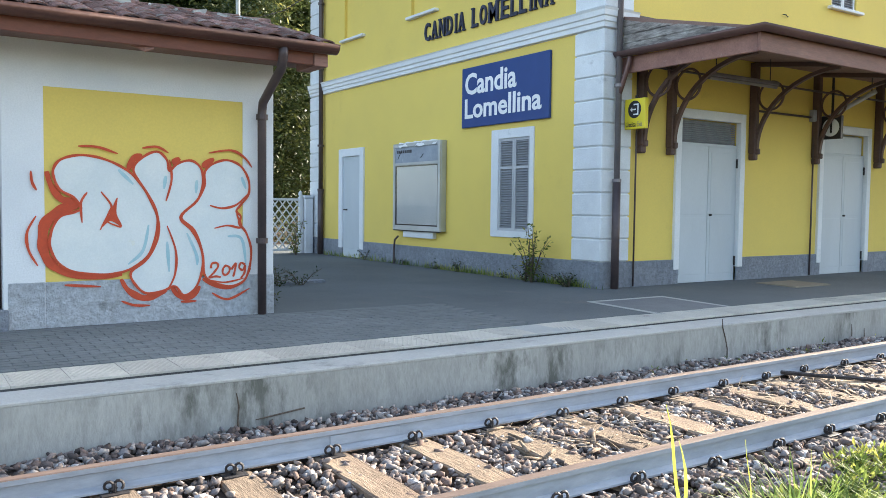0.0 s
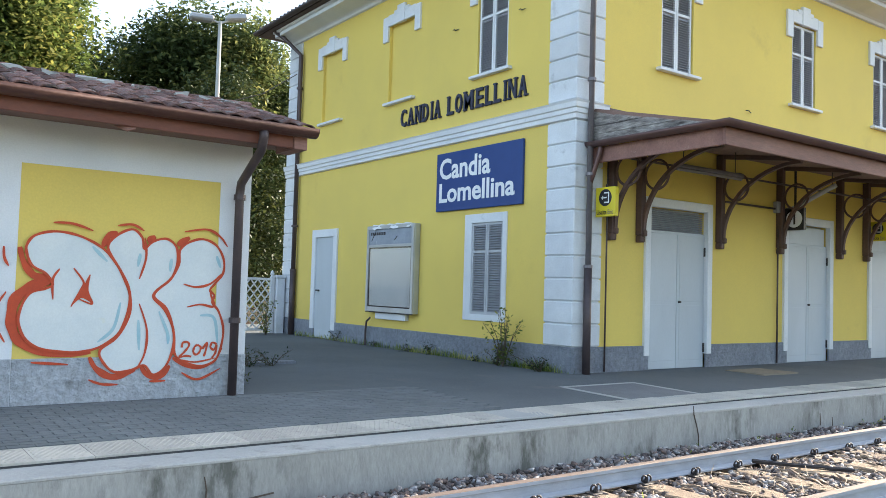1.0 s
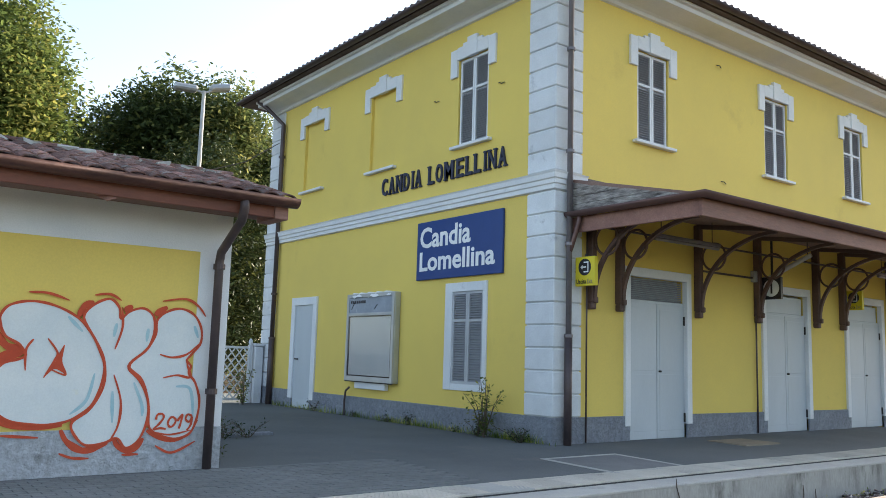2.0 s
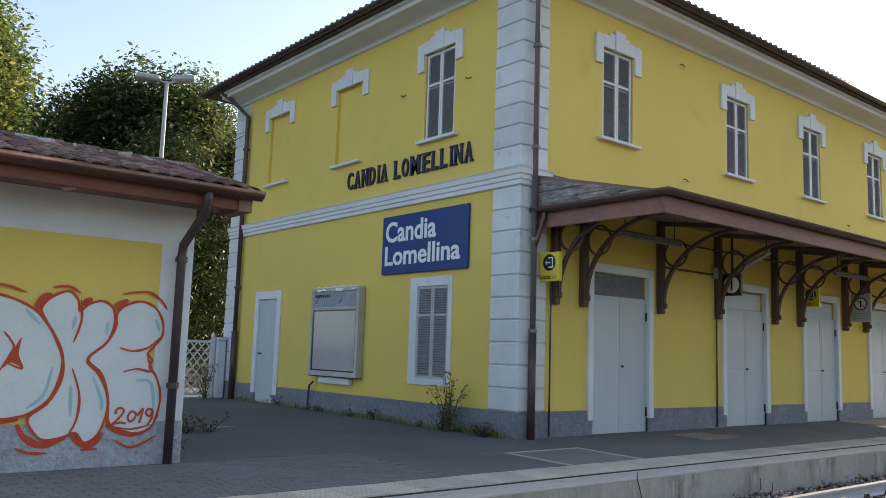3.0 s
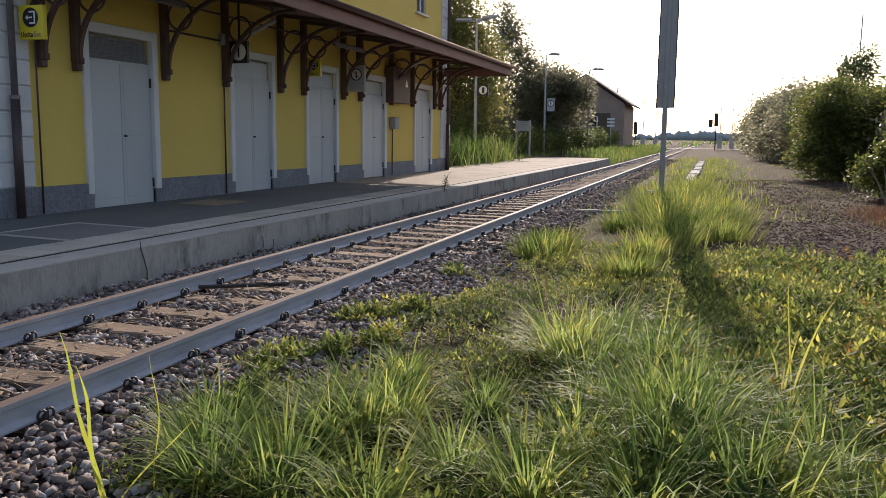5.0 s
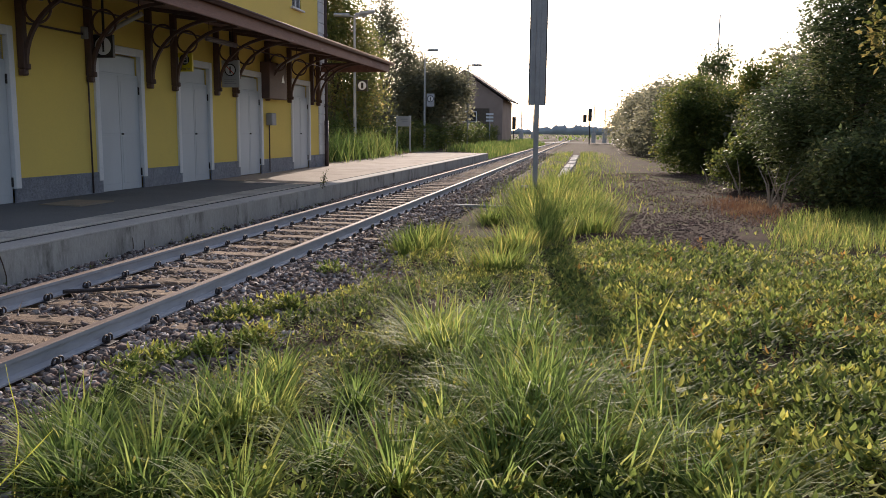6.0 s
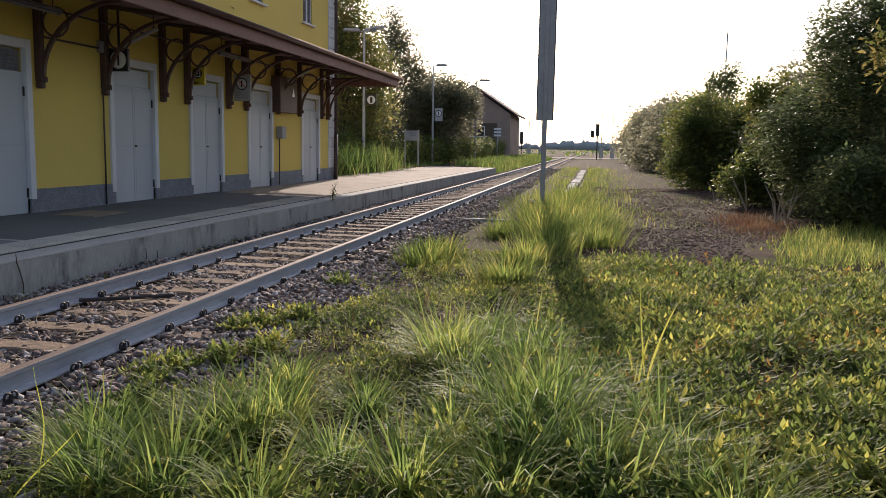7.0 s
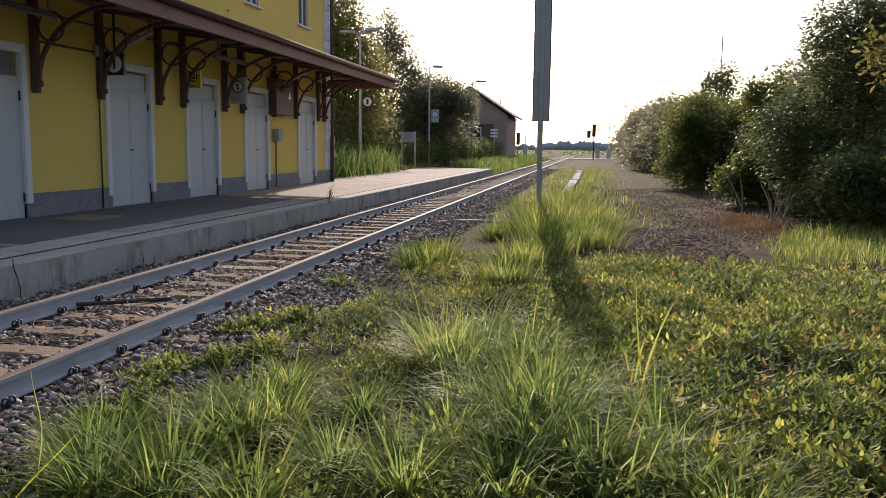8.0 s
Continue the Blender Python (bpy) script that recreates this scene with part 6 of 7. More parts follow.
CLUMPS = np.array([(5.2, 3.0), (5.55, 2.95), (5.85, 2.75), (6.9, 3.05), (7.2, 2.9), (7.5, 2.75), (4.7, 2.75), (4.3, 2.7), (9.6, 2.9), (6.2, 2.5)])
low_plants(5000, (4.0, 10), (2.3, 3.3), lambda x, y, r: np.min(np.hypot(x[:, None] - CLUMPS[:, 0], y[:, None] - CLUMPS[:, 1]), 1) < 0.22 * r.random(len(x)) ** 0.6, 0.075, 55, "ballast_weeds", "clumps of bright green weeds growing through the ballast", 0.16, 14)
low_plants(260, (6.5, 20), (5.72, 5.98), lambda x, y, r: r.random(len(x)) < 0.25, 0.05, 53, "wall_weeds", "sparse weeds along the foot of the platform")

PALEBLADE = leafy("pale_blade", (0.3, 0.36, 0.05), (0.34, 0.4, 0.06), (0.42, 0.42, 0.09), 0.5)
# tall single grass stems
def wide_grass(label, blade_rows):
    stem = thing("grass_stem", label, "grass", "tall single grasses")
    for i, (a, b, w) in enumerate(blade_rows):
        a, b = Vector(a), Vector(b)
        bm = bmesh.new()
        prev = None
        for k in range(10):
            t = k / 9
            q = a.lerp(b, t) + Vector((0.03 * math.sin(t * 2.4) + 0.012 * math.sin(t * 9 + i), 0.03 * math.sin(t * 3 + i), 0.1 * (a - b).xy.length * math.sin(t * 3.1) - 0.04 * t * t))
            ww = w * (0.5 + 0.7 * math.sin(math.pi * min(t + 0.1, 1)) + 0.15 * math.sin(k * 2.1)) if k < 9 else 0.001
            l, r = bm.verts.new(q + Vector((-ww * 0.7, ww * 0.5, 0))), bm.verts.new(q + Vector((ww * 0.7, -ww * 0.5, 0)))
            if prev:
                bm.faces.new((prev[0], prev[1], r, l))
            prev = (l, r)
        part("blade", bm, PALEBLADE, stem)


wide_grass("tall yellow-green grass stems leaning by the rail", (((3.01, 2.51, -0.28), (2.80, 2.56, 0.69), 0.0085), ((3.01, 2.51, -0.28), (2.81, 2.51, 0.55), 0.009), ((3.01, 2.51, -0.28), (3.15, 2.18, 0.24), 0.006), ((3.30, 2.50, -0.28), (3.25, 2.47, 0.49), 0.003)))
wide_grass("tall broad-bladed grass standing above the low plants", (((5.57, -0.56, -0.25), (5.47, -0.79, 0.59), 0.016), ((5.57, -0.56, -0.25), (5.57, -0.57, 0.31), 0.014), ((5.57, -0.56, -0.25), (5.57, -0.40, 0.23), 0.012), ((5.57, -0.56, -0.25), (5.37, -0.33, -0.02), 0.012), ((5.57, -0.56, -0.25), (5.37, -0.99, -0.12), 0.012), ((5.57, -0.56, -0.25), (5.57, -0.55, 0.69), 0.008)))


def weed(at, h, n, seed, label, spread_r=0.25):
    rng = np.random.default_rng(seed)
    t = thing("weed", label, "weed", "weeds along the walls", at)
    pos = []
    for k in range(max(n // 30, 3)):
        e = Vector((rng.normal(0, spread_r), rng.normal(0, spread_r), h * rng.uniform(0.5, 1.0)))
        part("stem", tube(bmesh.new(), [(0, 0, -0.02), tuple(e * 0.5 + Vector((0, 0, 0.1 * h))), tuple(e)], [0.008, 0.006, 0.003], 4), BARK, t)
        for j in range(30):
            s = rng.uniform(0.1, 1)
            pos.append(np.array(e) * s + rng.normal(0, 0.035, 3))
    pos = np.array(pos)
    pos[:, 2] = np.maximum(pos[:, 2], 0.01)
    v, f = spread(LEAF_V, LEAF_F, pos, spins(rng, len(pos), 1.2), rng.uniform(0.025, 0.05, len(pos)) * (1 + min(h, 1.0)))
    raw("leaves", v, f, LEAF_DARK if h < 0.5 else LEAF_TREE, t)


weed((8.72, 10.55, 0.285), 1.15, 300, 61, "tall dark weed against the station wall", 0.2)
weed((8.75, 10.75, 0.285), 0.45, 240, 62, "bushy weed against the station wall", 0.16)
weed((8.72, 9.65, 0.285), 0.25, 300, 63, "low weed at the corner of the station", 0.2)
for i, y in enumerate((11.5, 12.9, 13.6, 14.9, 16.6)):
    weed((8.87, y, 0.285), 0.14 + 0.16 * (i % 3 == 1), 60, 64 + i, "small weed along the foot of the wall", 0.1)
for i, x in enumerate((4.45, 4.8, 5.2)):
    weed((x, 11.85, 0.285), 0.3, 150, 90 + i, "low weeds along the kerb", 0.25)
rng = np.random.default_rng(103)
y = np.concatenate([rng.uniform(9.4, 18.8, 700), rng.normal(10.0, 0.35, 260), rng.normal(12.6, 0.7, 200)])
n = len(y)
blades(rng, np.stack([8.9 + rng.normal(0, 0.035, n), y, np.full(n, 0.28)], 1), rng.uniform(0.04, 0.2, n), rng.uniform(0.006, 0.014, n), BLADE, "wall_grass", "thin grass and moss along the foot of the station wall", "grass", 0.9, 1.2)
weed((3.75, 9.6, 0.285), 0.3, 120, 99, "weeds at the corner of the hut", 0.1)
weed((18.6, 5.95, 0.2), 0.5, 90, 101, "dry weed growing from the platform edge", 0.06)
weed((8.2, 18.9, 0.285), 0.9, 320, 102, "leafy weed beside the lattice gate", 0.25)

# ---- right-hand verge: post, cable duct, fallen plank, stumps ----
post = thing("signal_board_post", "grey steel post carrying a tall narrow board seen from behind", "post", at=(21.0, 1.12, -0.25))
part("post", block(-0.06, 0.06, -0.06, 0.06, 0, 6.6, 0.01), POSTGREY, post)
part("board", block(-0.04, 0.06, -0.2, 0.2, 2.48, 6.1, 0.01), POSTGREY, post, "narrow grey board")
for s in (-1, 1):
    part("board_edge", block(-0.05, 0.07, s * 0.205 - 0.012, s * 0.205 + 0.012, 2.48, 6.1, 0.003), SIGNBLACK, post)
part("foot", block(-0.12, 0.12, -0.12, 0.12, 0, 0.06, 0.01), STEEL, post)
jb = thing("cable_marker", "short marker post with a pale cap beside the steel post", "marker", at=(20.8, 1.35, -0.25))
part("stake", block(-0.05, 0.05, -0.05, 0.05, 0, 0.42, 0.01), BARK, jb)
part("cap", block(-0.07, 0.07, -0.1, 0.1, 0.42, 0.48, 0.01), COPING, jb)
plank = thing("cable_cover", "long pale strip lying across the verge", "plank")
part("strip", block(19.3, 19.45, 1.4, 3.3, -0.24, -0.17, 0.01), COPING, plank)
slab0 = thing("duct_slab", "pale concrete duct slab laid along the verge", "slab", "duct slabs along the verge")
part("slab", block(-0.6, 0.6, -0.2, 0.2, -0.05, 0.05, 0.015), COPING, slab0)
slab0.location = (31, 0.75, -0.16)
rng = np.random.default_rng(71)
for k in range(1, 26):
    copy_thing(slab0, pose(31 + 1.3 * k + rng.normal(0, 0.05), 0.75 - 0.004 * k + rng.normal(0, 0.03), -0.16 + rng.normal(0, 0.01), 0, rng.normal(0, 1), rng.normal(0, 3)))
for i, (x, y) in enumerate(((19.6, -4.3), (20.4, -4.7), (26.5, -3.9), (24.0, -4.4))):
    tw = thing("dead_branch", "bare pale dead branch at the foot of the bushes", "branch", "dead branches")
    for k in range(4):
        a = rng.uniform(0, 6.28)
        part("twig", tube(bmesh.new(), [(x, y, -0.1), (x + 0.2 * math.cos(a), y + 0.2 * math.sin(a), 0.3 + 0.2 * rng.random()), (x + 0.6 * math.cos(a), y + 0.5 * math.sin(a), 0.5 + 0.5 * rng.random())], [0.024, 0.016, 0.005], 5), DRYTWIG, tw)
stone = thing("pale_stone", "pale rounded stone among the weeds", "stone", at=(6.3, 2.48, -0.2))
bm = bmesh.new()
bmesh.ops.create_icosphere(bm, subdivisions=2, radius=0.055)
for q in bm.verts:
    q.co *= 1 + 0.25 * noise.noise(q.co * 12)
    q.co.z *= 0.7
part("rock", bm, COPING, stone, smooth=True)
rod = thing("loose_bar", "black iron bar lying across the rail foot", "bar")
part("bar", tube(bmesh.new(), [(7.35, 5.0, -0.1), (7.6, 4.8, -0.12), (8.1, 4.35, -0.15)], 0.022, 6), IRON, rod)

# ---- along the platform, far ----
street_lamp((41, 11.55, 0.2), 7.05, [(0.95, -0.3, 0.1), (-0.3, 1.0, 0.0), (0.3, -1.0, 0.15)], "pale platform lamp with two flat heads")
street_lamp((58, 11.3, 0.2), 7.0, [(0.3, -0.9, 0.0)], "pale platform lamp with a single head", "single platform lamps")
street_lamp((76, 10.8, 0.2), 7.4, [(0.3, -1.2, 0.0)], "far platform lamp with a single head", "single platform lamps")


def plate_sign(x, y0, y1, z0, z1, mat, name, label, extra):
    s = thing(name, label, "sign")
    part("panel", block(x - 0.03, x + 0.03, y0, y1, z0, z1, 0.005), mat, s)
    extra(s, x - 0.034, (y0 + y1) / 2, (z0 + z1) / 2, z1 - z0)
    return s


def disc_on(s, x, y, z, r, mat, name, k=0.0):
    bm = bmesh.new()
    bmesh.ops.create_circle(bm, cap_ends=True, segments=24, radius=r)
    bmesh.ops.transform(bm, matrix=Matrix.Translation((x - k, y, z)) @ Matrix.Rotation(radians(-90), 4, "Y"), verts=bm.verts)
    part(name, bm, mat, s)


def one_face(s, x, y, z, h):
    disc_on(s, x, y, z, h * 0.38, SIGNWHITE, "disc")
    text_part("numeral", "1", SIGNBLACK, s, (-y - 0.06, z - h * 0.26), 0.12, h * 0.52, Matrix.Translation((x - 0.004, 0, 0)) @ Matrix.Rotation(radians(-90), 4, "Z") @ UPRIGHT, 0.02, 0.001)


def warn_face(s, x, y, z, h):
    disc_on(s, x, y, z + h * 0.1, h * 0.26, SIGNBLACK, "ring")
    disc_on(s, x, y, z + h * 0.1, h * 0.21, SIGNWHITE, "disc", 0.004)
    part("symbol_bar", block(x - 0.012, x - 0.006, y - 0.03, y + 0.03, z - h * 0.05, z + h * 0.25), SIGNBLACK, s)


plate_sign(40.95, 10.86, 11.42, 3.53, 4.09, SIGNBLACK, "platform_number_sign", "black platform number sign on the lamp pole", one_face)
plate_sign(57.95, 10.6, 11.14, 3.3, 4.2, LIGHTGREY, "warning_sign", "pale no-crossing sign on the lamp pole", warn_face)
info = thing("platform_name_board", "pale station name board on two posts", "sign")
for y in (10.62, 11.45):
    part("post", block(49.95, 50.05, y - 0.05, y + 0.05, 0.2, 2.5, 0.01), LAMPPOST, info)
part("panel", block(49.94, 50.06, 10.6, 11.5, 1.85, 2.46, 0.01), LIGHTGREY, info)
for k in range(3):
    part("text_bar", block(49.93, 49.938, 10.75, 11.3 - 0.1 * k, 2.34 - 0.1 * k, 2.38 - 0.1 * k), SHUTTER, info)

# old hut past the platform
hut = thing("old_hut", "old brown rendered railway hut with a low pitched roof", "building", at=(0, -0.37, 0.2))
bm = bmesh.new()
sec = [(10.4, 0.1), (10.4, 5.3), (15.0, 8.45), (19.6, 5.3), (19.6, 0.1)]
ends = [[bm.verts.new((x, y, z)) for y, z in sec] for x in (100, 112)]
for i in range(5):
    bm.faces.new((ends[0][i], ends[0][(i + 1) % 5], ends[1][(i + 1) % 5], ends[1][i]))
bm.faces.new(ends[0])
bm.faces.new(ends[1][::-1])
part("wall", bm, HUTWALL, hut, "stained brown render")
bm = bmesh.new()
sec = [(9.6, 5.05), (9.6, 5.25), (15.0, 8.8), (20.4, 5.25), (20.4, 5.05), (15.0, 8.55)]
ends = [[bm.verts.new((x, y, z)) for y, z in sec] for x in (99.4, 112.6)]
for i in range(6):
    bm.faces.new((ends[0][i], ends[0][(i + 1) % 6], ends[1][(i + 1) % 6], ends[1][i]))
bm.faces.new(ends[0])
bm.faces.new(ends[1][::-1])
part("roof", bm, DARKTILE, hut, "dark pitched roof")
part("door", block(99.95, 99.998, 12.0, 14.6, 0.2, 4.2), BARK, hut, "dark wide doorway")
part("pilaster", block(99.9, 99.998, 10.4, 10.9, 0.1, 5.2), HUTWALL, hut)
white_sign = thing("track_sign", "pair of small white-framed boards beside the hedge", "sign")
for y in (11.9, 12.7):
    part("panel", block(89.95, 90.05, y, y + 0.7, 2.7, 3.7), SIGNBLACK, white_sign)
    part("frame", block(89.97, 90.07, y - 0.08, y + 0.78, 2.62, 3.78), SIGNWHITE, white_sign)
part("post", block(90, 90.1, 12.6, 12.7, 0.2, 2.7), STEEL, white_sign)
stripe = thing("stripe_sign", "small white striped track marker", "sign")
for k in range(3):
    part("stripe", block(89.95, 90.0, 10.0, 10.8, 2.7 + 0.35 * k, 2.9 + 0.35 * k), SIGNWHITE, stripe)
part("post", block(90, 90.1, 10.35, 10.45, 0.2, 3.6), STEEL, stripe)

# level crossing: road, raised barriers, signals
road = tagged(raw("road", [(138, -60, -0.04), (143, -60, -0.04), (143, 60, -0.04), (138, 60, -0.04)], [(0, 1, 2, 3)], COPING), "pale road over the level crossing", "road", kind="structure")
for y, h in ((10.9, 10.0), (8.9, 6.5), (-1.1, 8.7), (-2.9, 8.9)):
    b = thing("barrier", "raised level crossing barrier", "barrier", "raised barriers", (140, y, 0))
    part("boom", tube(bmesh.new(), [(0, 0, 0.8), (0, 0, h)], [0.09, 0.05], 6), STEEL, b)
    part("base", block(-0.4, 0.4, -0.35, 0.35, 0, 1.6, 0.05), LAMPPOST, b)
for y, z in ((-0.4, 5.7), (11.8, 4.3)):
    s = thing("rail_signal", "dark signal post with black lamp heads", "signal", "rail signals", (136, y, -0.2))
    part("post", tube(bmesh.new(), [(0, 0, 0), (0, 0, z)], 0.09, 8), IRON, s)
    part("signal_head", block(-0.2, 0.2, -0.3, 0.3, z - 2.0, z, 0.05), SIGNBLACK, s)
    part("signal_head", block(-0.2, 0.2, 0.5, 1.1, z - 2.2, z - 1.0, 0.05), SIGNBLACK, s)
mast = thing("aerial_mast", "thin aerial mast rising behind the bushes", "mast", at=(60, -8.75, 0))
part("mast", tube(bmesh.new(), [(0, 0, 0), (0, 0, 9.6)], [0.06, 0.045], 6), STEEL, mast)
mast2 = thing("lattice_mast", "far thin lattice mast", "mast", at=(160, 17.5, 0))
part("mast", tube(bmesh.new(), [(0, 0, 0), (0, 0, 11)], [0.2, 0.1], 5), STEEL, mast2)

# far fields' edge: low woods along the horizon, haze put into their blue-grey colour
rng = np.random.default_rng(81)
n = 900
yy = np.linspace(-900, 900, n)
top = np.array([5.5 + 5 * noise.noise((q * 0.02, 1.3, 0)) + 3.5 * noise.noise((q * 0.09, 4.1, 0)) + 2.2 * noise.noise((q * 0.4, 7.7, 0)) for q in yy])
rows = [(0, -0.5), (-6, 0.45), (4, 1.0), (40, 0.2)]
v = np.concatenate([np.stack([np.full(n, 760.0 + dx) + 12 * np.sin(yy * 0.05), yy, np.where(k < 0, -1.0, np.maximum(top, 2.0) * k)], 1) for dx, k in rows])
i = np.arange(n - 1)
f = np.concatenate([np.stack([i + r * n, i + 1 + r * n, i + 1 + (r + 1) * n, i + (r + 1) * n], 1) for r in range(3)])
tagged(raw("far_woods", v, f, surf("haze_tinted_woods", (0.42, 0.46, 0.47), (0.36, 0.4, 0.4), 0.05, 0.6, 1.0, 0.0, 0.12, spec=0.0)), "low woods on the horizon, tinted blue-grey for haze", "woods", kind="stuff")
x, y = rng.uniform(145, 600, 2500), rng.uniform(-120, 150, 2500)
blades(rng, np.stack([x, y, np.full(2500, -0.1)], 1), rng.uniform(0.5, 1.2, 2500), rng.uniform(0.3, 0.8, 2500), REED, "far_field", "pale green field beyond the crossing", "field", 1.0, 1.0)
blobs = [(x, y, 2.2, 5, 5, 3.2) for x, y in zip(rng.uniform(-60, -20, 14), rng.uniform(-40, 40, 14))] + [(x, -16 + rng.normal(0, 2), 2.4, 4, 3, 3) for x in np.arange(-15, 60, 6)] + [(x, 22 + rng.normal(0, 2), 2.2, 4, 3, 3) for x in np.arange(34, 110, 5)]
v, f = crown(rng, blobs, 17000, 0.45, 0.6)
tagged(raw("hedgerow", v, f, LEAF_TREE), "green hedgerow around the station ground", "hedge", kind="stuff")


# ---- pieces: tactile tiles, pavers, roof tiles, ballast ----
bm = block(-0.1985, 0.1985, -0.262, 0.255, -0.04, 0.0, 0.002)
for k in range(-9, 12):
    x0, x1 = k * 0.052 - 0.14, k * 0.052 + 0.14
    lo_s, hi_s = max(0.0, (-0.175 - x0) / (x1 - x0)), min(1.0, (0.175 - x0) / (x1 - x0))
    if hi_s - lo_s < 0.12:
        continue
    p0, p1 = (Vector((x0 + (x1 - x0) * q, -0.23 + 0.455 * q, 0)) for q in (lo_s, hi_s))
    s = Vector((0.0085, 0, 0))
    up = Vector((0, 0, 0.004))
    lo = [bm.verts.new(q) for q in (p0 - s, p0 + s, p1 + s, p1 - s)]
    hi = [bm.verts.new(q + up) for q in (p0 - s * 0.5, p0 + s * 0.5, p1 + s * 0.5, p1 - s * 0.5)]
    bm.faces.new(hi)
    for j in range(4):
        bm.faces.new((lo[j], lo[(j + 1) % 4], hi[(j + 1) % 4], hi[j]))
tile0 = part("tactile_tile", bm, TACTILE, platform, "pale ribbed tactile tile")
tile0.matrix_basis = pose(-6, 6.73, 0.246, 0.0)
rng = np.random.default_rng(91)
for k in range(1, 63):
    x = -6 + 0.4 * k
    if 5.35 < x < 5.95:
        continue
    o = tile0.copy()
    scene.collection.objects.link(o)
    o.matrix_basis = pose(x, 6.73 + rng.normal(0, 0.002), 0.246 + rng.normal(0, 0.0015), rng.normal(0.3, 0.2), rng.normal(0, 0.2), rng.normal(0, 0.2))

part("plain_slab", block(5.2, 5.99, 6.46, 6.99, 0.2, 0.245, 0.004), COPING, platform)
# block paving before the hut
me = bpy.data.meshes.new("paver")
bm = block(-0.097, 0.097, -0.047, 0.047, -0.03, 0.0, 0.004)
bm.to_mesh(me)
bm.free()
me.materials.append(PAVER)
cells = []
for r in range(19):
    for c in range(36):
        cells.append((-1.4 + c * 0.2 + (r % 2) * 0.1, 7.05 + r * 0.1))
cells.sort(key=lambda q: abs(q[0] - 2.6) + abs(q[1] - 7.9))
joined = bmesh.new()
for i, (x, y) in enumerate(cells):
    z = 0.249 + (y - 6.93) * 0.019 + rng.normal(0, 0.0012)
    if i < 300:
        o = new("paver", me)
        o.parent = platform
        o.matrix_basis = pose(x, y, z, rng.normal(0, 0.3), rng.normal(0, 0.3), rng.normal(0, 0.3))
    else:
        cuboid(joined, x - 0.097, x + 0.097, y - 0.047, y + 0.047, z - 0.03, z)
tagged(part("paving_rest", joined, PAVER, platform), "grey block paving", kind="stuff")

# clay tiles of the hut roof
bm = bmesh.new()
prev = None
for a in np.linspace(0, math.pi, 7):
    q = (math.cos(a), math.sin(a))
    row = [bm.verts.new((q[0] * 0.1, -0.2, q[1] * 0.046)), bm.verts.new((q[0] * 0.082, 0.2, q[1] * 0.036)), bm.verts.new((q[0] * 0.086, -0.2, q[1] * 0.032))]
    if prev:
        bm.faces.new((prev[0], row[0], row[1], prev[1]))
        bm.faces.new((prev[0], prev[2], row[2], row[0]))
    prev = row
me = bpy.data.meshes.new("roof_tile")
bm.to_mesh(me)
bm.free()
me.materials.append(TILE)
pitch = math.degrees(math.atan2(RZD - EZ, RYD - EY))
length = math.hypot(RZD - EZ, RYD - EY)
for c in range(24):
    for r in range(7):
        s = 0.16 + r * 0.3
        x = RX1 - 0.1 - c * 0.2
        o = new("roof_tile", me)
        o.parent = hut_roof
        o.matrix_basis = pose(x + rng.normal(0, 0.008), EY + s * (RYD - EY) / length, EZ + 0.012 + s * (RZD - EZ) / length + 0.012 * (r % 2), pitch + 2, rng.normal(0, 2), rng.normal(0, 1.5))
for c in range(12):
    o = new("ridge_tile", me)
    o.parent = hut_roof
    o.matrix_basis = pose(RX1 - 0.2 - c * 0.4, RYD, RZD + 0.02, 0, 0, 90 + rng.normal(0, 1.5)) @ Matrix.Diagonal((1.5, 1.1, 1.5, 1))
for k in range(11):
    x, w = 0.7 + k * 0.3 + rng.normal(0, 0.06), rng.uniform(0.05, 0.15)
    bm = block(x - w, x + w, RYD - 0.15, RYD - 0.03, RZD - 0.03, RZD + rng.uniform(0.025, 0.06))
    bmesh.ops.subdivide_edges(bm, edges=bm.edges, cuts=2)
    for q in bm.verts:
        q.co += Vector((noise.noise(q.co * 9), noise.noise(q.co * 9 + Vector((5, 0, 0))), noise.noise(q.co * 9 + Vector((0, 7, 0))))) * 0.05
    part("mortar", bm, COPING, hut_roof, "pale mortar along the ridge")

# ballast
def stone_shape(seed):
    """An angular broken stone: the hull of a few random corners."""
    r = np.random.default_rng(seed)
    bm = bmesh.new()
    for q in r.normal(size=(11, 3)):
        q = q / np.linalg.norm(q) * np.array([1.2, 0.92, 0.72]) * r.uniform(0.75, 1.1)
        bm.verts.new(q)
    bmesh.ops.convex_hull(bm, input=bm.verts)
    bmesh.ops.delete(bm, geom=[q for q in bm.verts if not q.link_faces], context="VERTS")
    bmesh.ops.triangulate(bm, faces=bm.faces)
    bm.verts.index_update()
    v, f = np.array([q.co for q in bm.verts]), [[q.index for q in w.verts] for w in bm.faces]
    bm.free()
    return v, f


def bed_height(y):
    """The top of the ballast across the track."""
    return np.interp(y, [1.9, 2.5, 3.0, 3.4, 3.7, 4.4, 5.0, 5.3, 5.6, 5.98], [-0.26, -0.22, -0.175, -0.155, -0.175, -0.195, -0.178, -0.16, -0.16, -0.155])


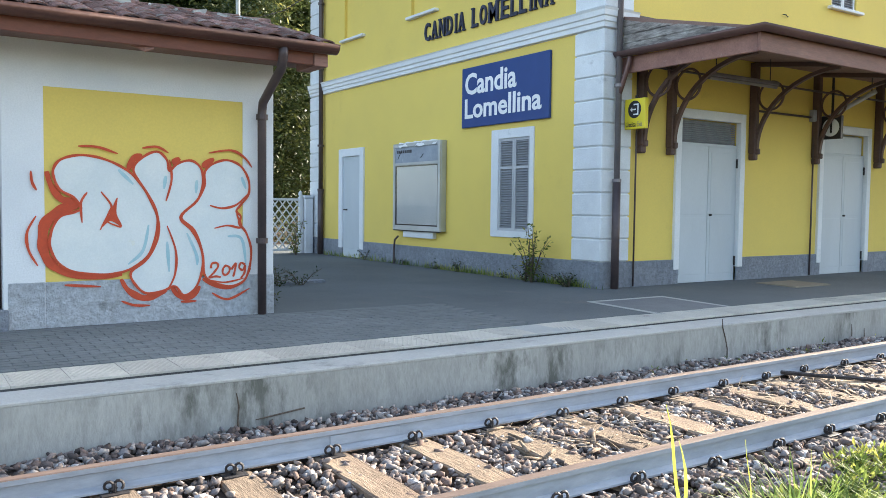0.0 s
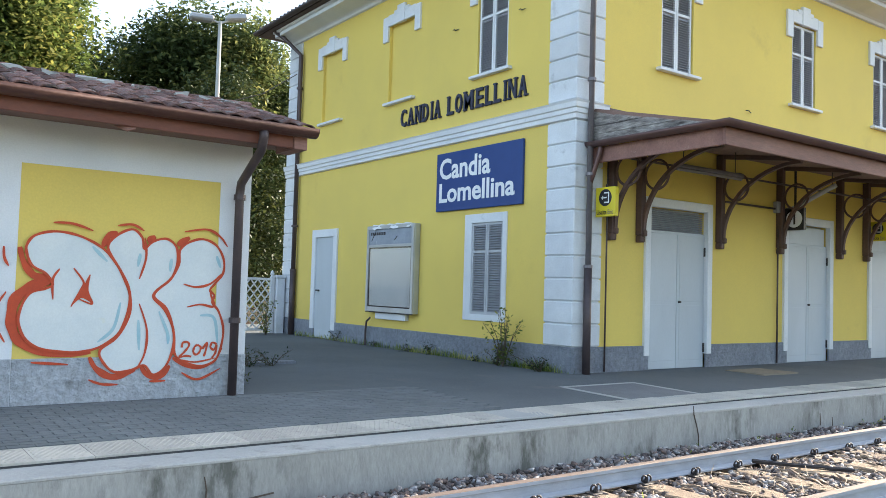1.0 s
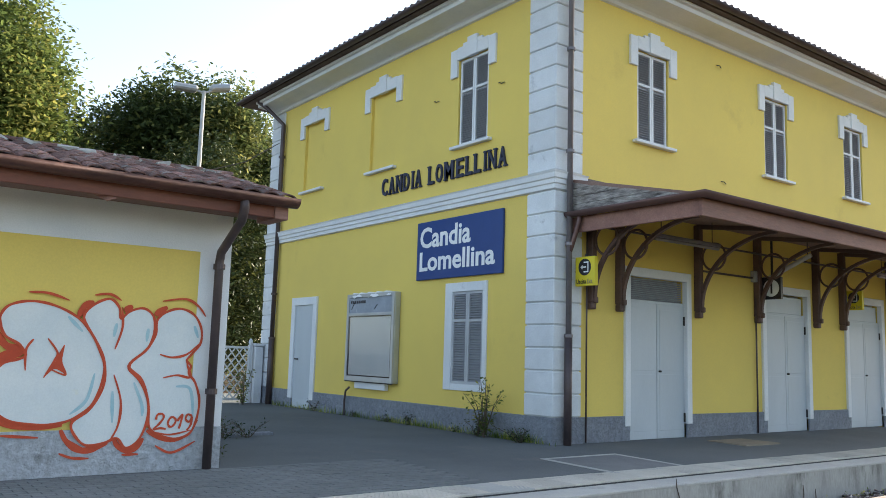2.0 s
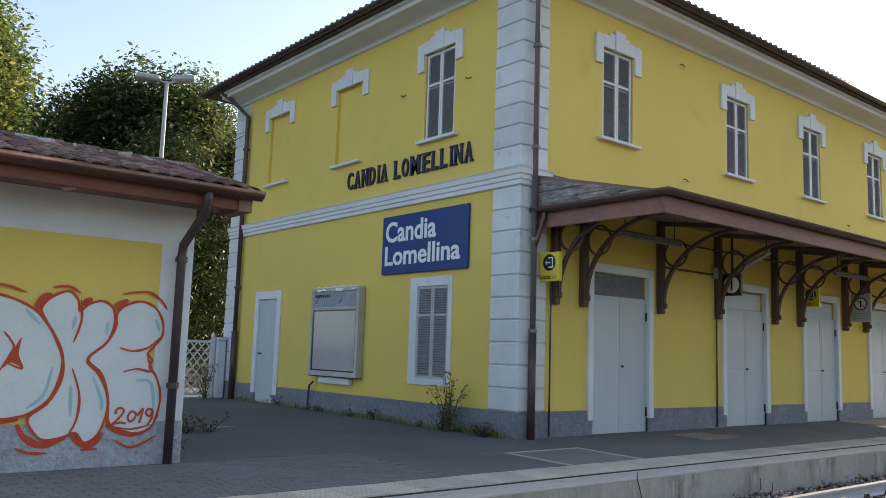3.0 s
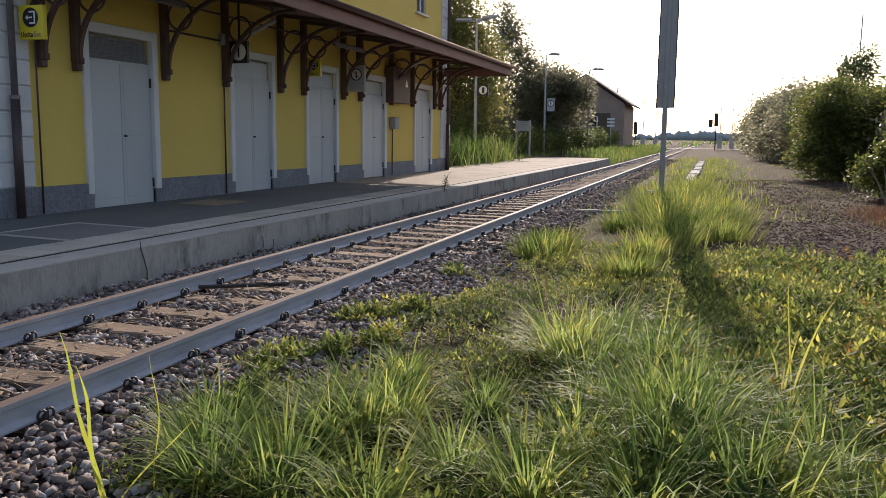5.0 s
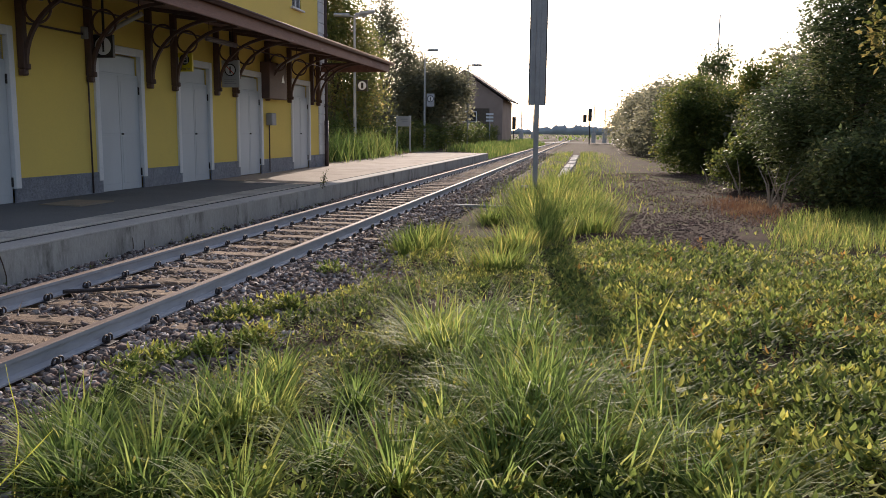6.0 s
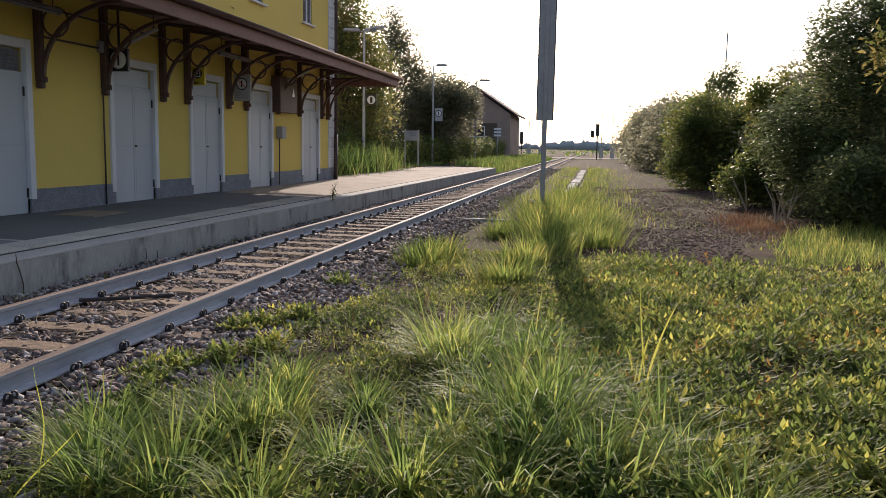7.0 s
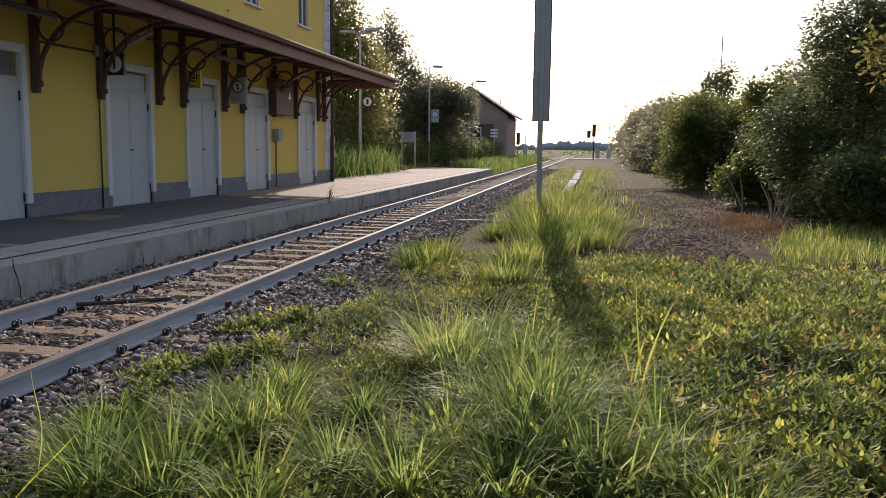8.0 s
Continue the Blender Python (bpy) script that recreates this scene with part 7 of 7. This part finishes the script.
def lay(rng, n, x0, x1, y0, y1, lo, hi):
    x, y = rng.uniform(x0, x1, n), rng.uniform(y0, y1, n)
    s = rng.uniform(lo, hi, n)
    z = bed_height(y) - 0.3 * s + rng.normal(0, 0.013, n) + 0.016 * np.sin(x * 5.1 + 2 * y) * np.sin(y * 7.3 - x)
    near = np.abs(((x - 2.38) / 0.685) - np.round((x - 2.38) / 0.685)) * 0.685 < 0.125
    keep = ~(near & (y > 3.55) & (y < 5.3) & (rng.random(n) < 0.8 - 0.09 * np.clip(x - 4, 0, 5) + 0.2 * np.sin(x * 2.3 + 1) * np.sin(y * 4.7 + x)))
    for ry in RY:
        keep &= np.abs(y - ry) > 0.075 + s * 0.5
    thin = rng.random(n) < np.interp(y, [1.9, 2.5, 2.9], [0.1, 0.5, 1.0])
    keep &= thin
    return np.stack([x, y, z], 1)[keep], s[keep]


ballast = tagged(new("ballast"), "loose grey and brown ballast stones between and beside the rails", "ballast", kind="structure")
rng = np.random.default_rng(95)
meshes = []
for k in range(6):
    v, f = stone_shape(k)
    m = bpy.data.meshes.new("stone")
    m.from_pydata([tuple(q) for q in v], [], f)
    m.materials.append(stony("ballast_piece", STONE_TONES, True) if k == 0 else meshes[0].materials[0])
    meshes.append(m)
p, s = lay(rng, 420, 2.2, 6.5, 2.5, 3.5, 0.025, 0.05)
for i, (q, w) in enumerate(zip(p[:300], s)):
    o = new("stone", meshes[i % 6])
    o.parent = ballast
    o.matrix_basis = Matrix.LocRotScale(Vector(q), Euler(rng.uniform(0, 6, 3)), Vector((w, w, w)))
allv, allf, off = [], [], 0
for k in range(10):
    v, f = stone_shape(100 + k)
    for n, x0, x1, y0, y1, lo, hi in ((900, -11.5, -1.0, 2.4, 5.98, 0.025, 0.05), (3300, -1.0, 11, 1.9, 5.98, 0.02, 0.048), (1900, 11, 30, 1.9, 5.98, 0.022, 0.045), (700, 30, 70, 2.6, 5.98, 0.04, 0.075)):
        p, s = lay(rng, n, x0, x1, y0, y1, lo, hi) if y1 > 3 else (on_ground(rng.uniform(x0, x1, n), rng.uniform(y0, y1, n)), rng.uniform(lo, hi, n))
        vv, ff = spread(v, f, p, spins(rng, len(p), 0.8), s)
        allv.append(vv)
        allf.append(ff + off)
        off += len(vv)
tagged(raw("stone_bed", np.concatenate(allv), np.concatenate(allf), STONE, ballast), "bed of loose ballast stones", kind="stuff")
# Gravel sheet under the stones, coloured dark for the shade in their gaps.
x, y = np.meshgrid(np.linspace(-12, 80, 185), np.linspace(2.2, 5.98, 16), indexing="ij")
v = np.stack([x, y, bed_height(y) - 0.035], -1).reshape(-1, 3)
i, j = np.meshgrid(np.arange(184), np.arange(15), indexing="ij")
a = (i * 16 + j).ravel()
raw("fine_gravel", v, np.stack([a, a + 16, a + 17, a + 1], 1), surf("gap_shade_gravel", (0.075, 0.06, 0.05), (0.045, 0.037, 0.032), 3, 30, 0.95, 1.0, 0.5, spec=0.08), ballast)
rng = np.random.default_rng(96)
n = 24000
x, y = 12.5 + 26 * rng.random(n) ** 1.5, rng.uniform(-5.2, 1.2, n)
keep = ~((x < 15.5) & (y < -2.8)) & (np.sin(x * 0.7) * np.sin(y * 1.3) + rng.normal(0, 0.5, n) > -0.5)
x, y = x[keep], y[keep]
v, f = spread([(1, 0, 0), (0, 1, 0), (-1, 0, 0), (0, -1, 0), (0, 0, 0.7), (0.1, 0, -0.7)], [(0, 1, 4), (1, 2, 4), (2, 3, 4), (3, 0, 4), (1, 0, 5), (2, 1, 5), (3, 2, 5), (0, 3, 5)], on_ground(x, y) + np.array([0, 0, 0.012]), spins(rng, len(x), 0.7), rng.uniform(0.6, 1.3, (len(x), 3)) * rng.uniform(0.014, 0.038, len(x))[:, None])
tagged(raw("verge_gravel", v, f, surf("brown_gravel", (0.17, 0.115, 0.095), (0.1, 0.07, 0.06), 6, 50, 0.9, 0.3, 0.25, island=0.6, spec=0.15)), "dark reddish brown gravel on the verge", "gravel", kind="stuff")
# dry straw lying between the rails
rng = np.random.default_rng(97)
n = 900
x, y = rng.uniform(3.8, 15, n), rng.uniform(3.72, 5.05, n)
blades(rng, np.stack([x, y, rng.uniform(-0.18, -0.155, n)], 1), rng.uniform(0.06, 0.38, n), rng.uniform(0.003, 0.009, n), surf("straw", (0.45, 0.36, 0.25), (0.36, 0.28, 0.19), 5, 30, 0.8, 0.0, 0.1), "straw", "pale dry straw lying between the rails", "straw", 1.62, 0.3, low=1.3)

# splinters of weathered wood and dead stems caught on the platform face
rng = np.random.default_rng(98)
n = 260
v, f = spread([(-1, -0.16, 0), (1, -0.1, 0), (0.9, 0.12, 0), (-0.95, 0.16, 0), (-1, -0.16, 0.12), (1, -0.1, 0.12), (0.9, 0.12, 0.12), (-0.95, 0.16, 0.12)], [(4, 5, 6, 7), (0, 1, 5, 4), (1, 2, 6, 5), (2, 3, 7, 6), (3, 0, 4, 7)], np.stack([rng.uniform(3.4, 13, n), rng.uniform(3.74, 5.0, n), rng.uniform(-0.178, -0.16, n)], 1), spins(rng, n, 0.25), rng.uniform(0.025, 0.11, n))
tagged(raw("wood_splinters", v, f, SLEEPER), "pale splinters of sleeper wood among the ballast", "debris", kind="stuff")
for pts in ([(7.69, 0.3), (7.7, 0.2), (7.75, 0.08), (7.79, -0.05), (7.79, -0.16)], [(2.05, 0.12), (2.07, 0.02), (2.06, -0.1), (2.07, -0.2)], [(10.33, 0.05), (10.34, -0.06), (10.33, -0.2)], [(10.63, -0.02), (10.64, -0.12), (10.64, -0.22)], [(2.2, -0.1), (2.35, -0.085), (2.6, -0.06)]):
    vine = thing("dead_creeper", "thin dead creeper clinging to the platform face", "dead plant", "dead stems on the platform face")
    part("stem", tube(bmesh.new(), [(x, 5.978, z) for x, z in pts], [0.004] + [0.007] * (len(pts) - 1), 5), BARK, vine)
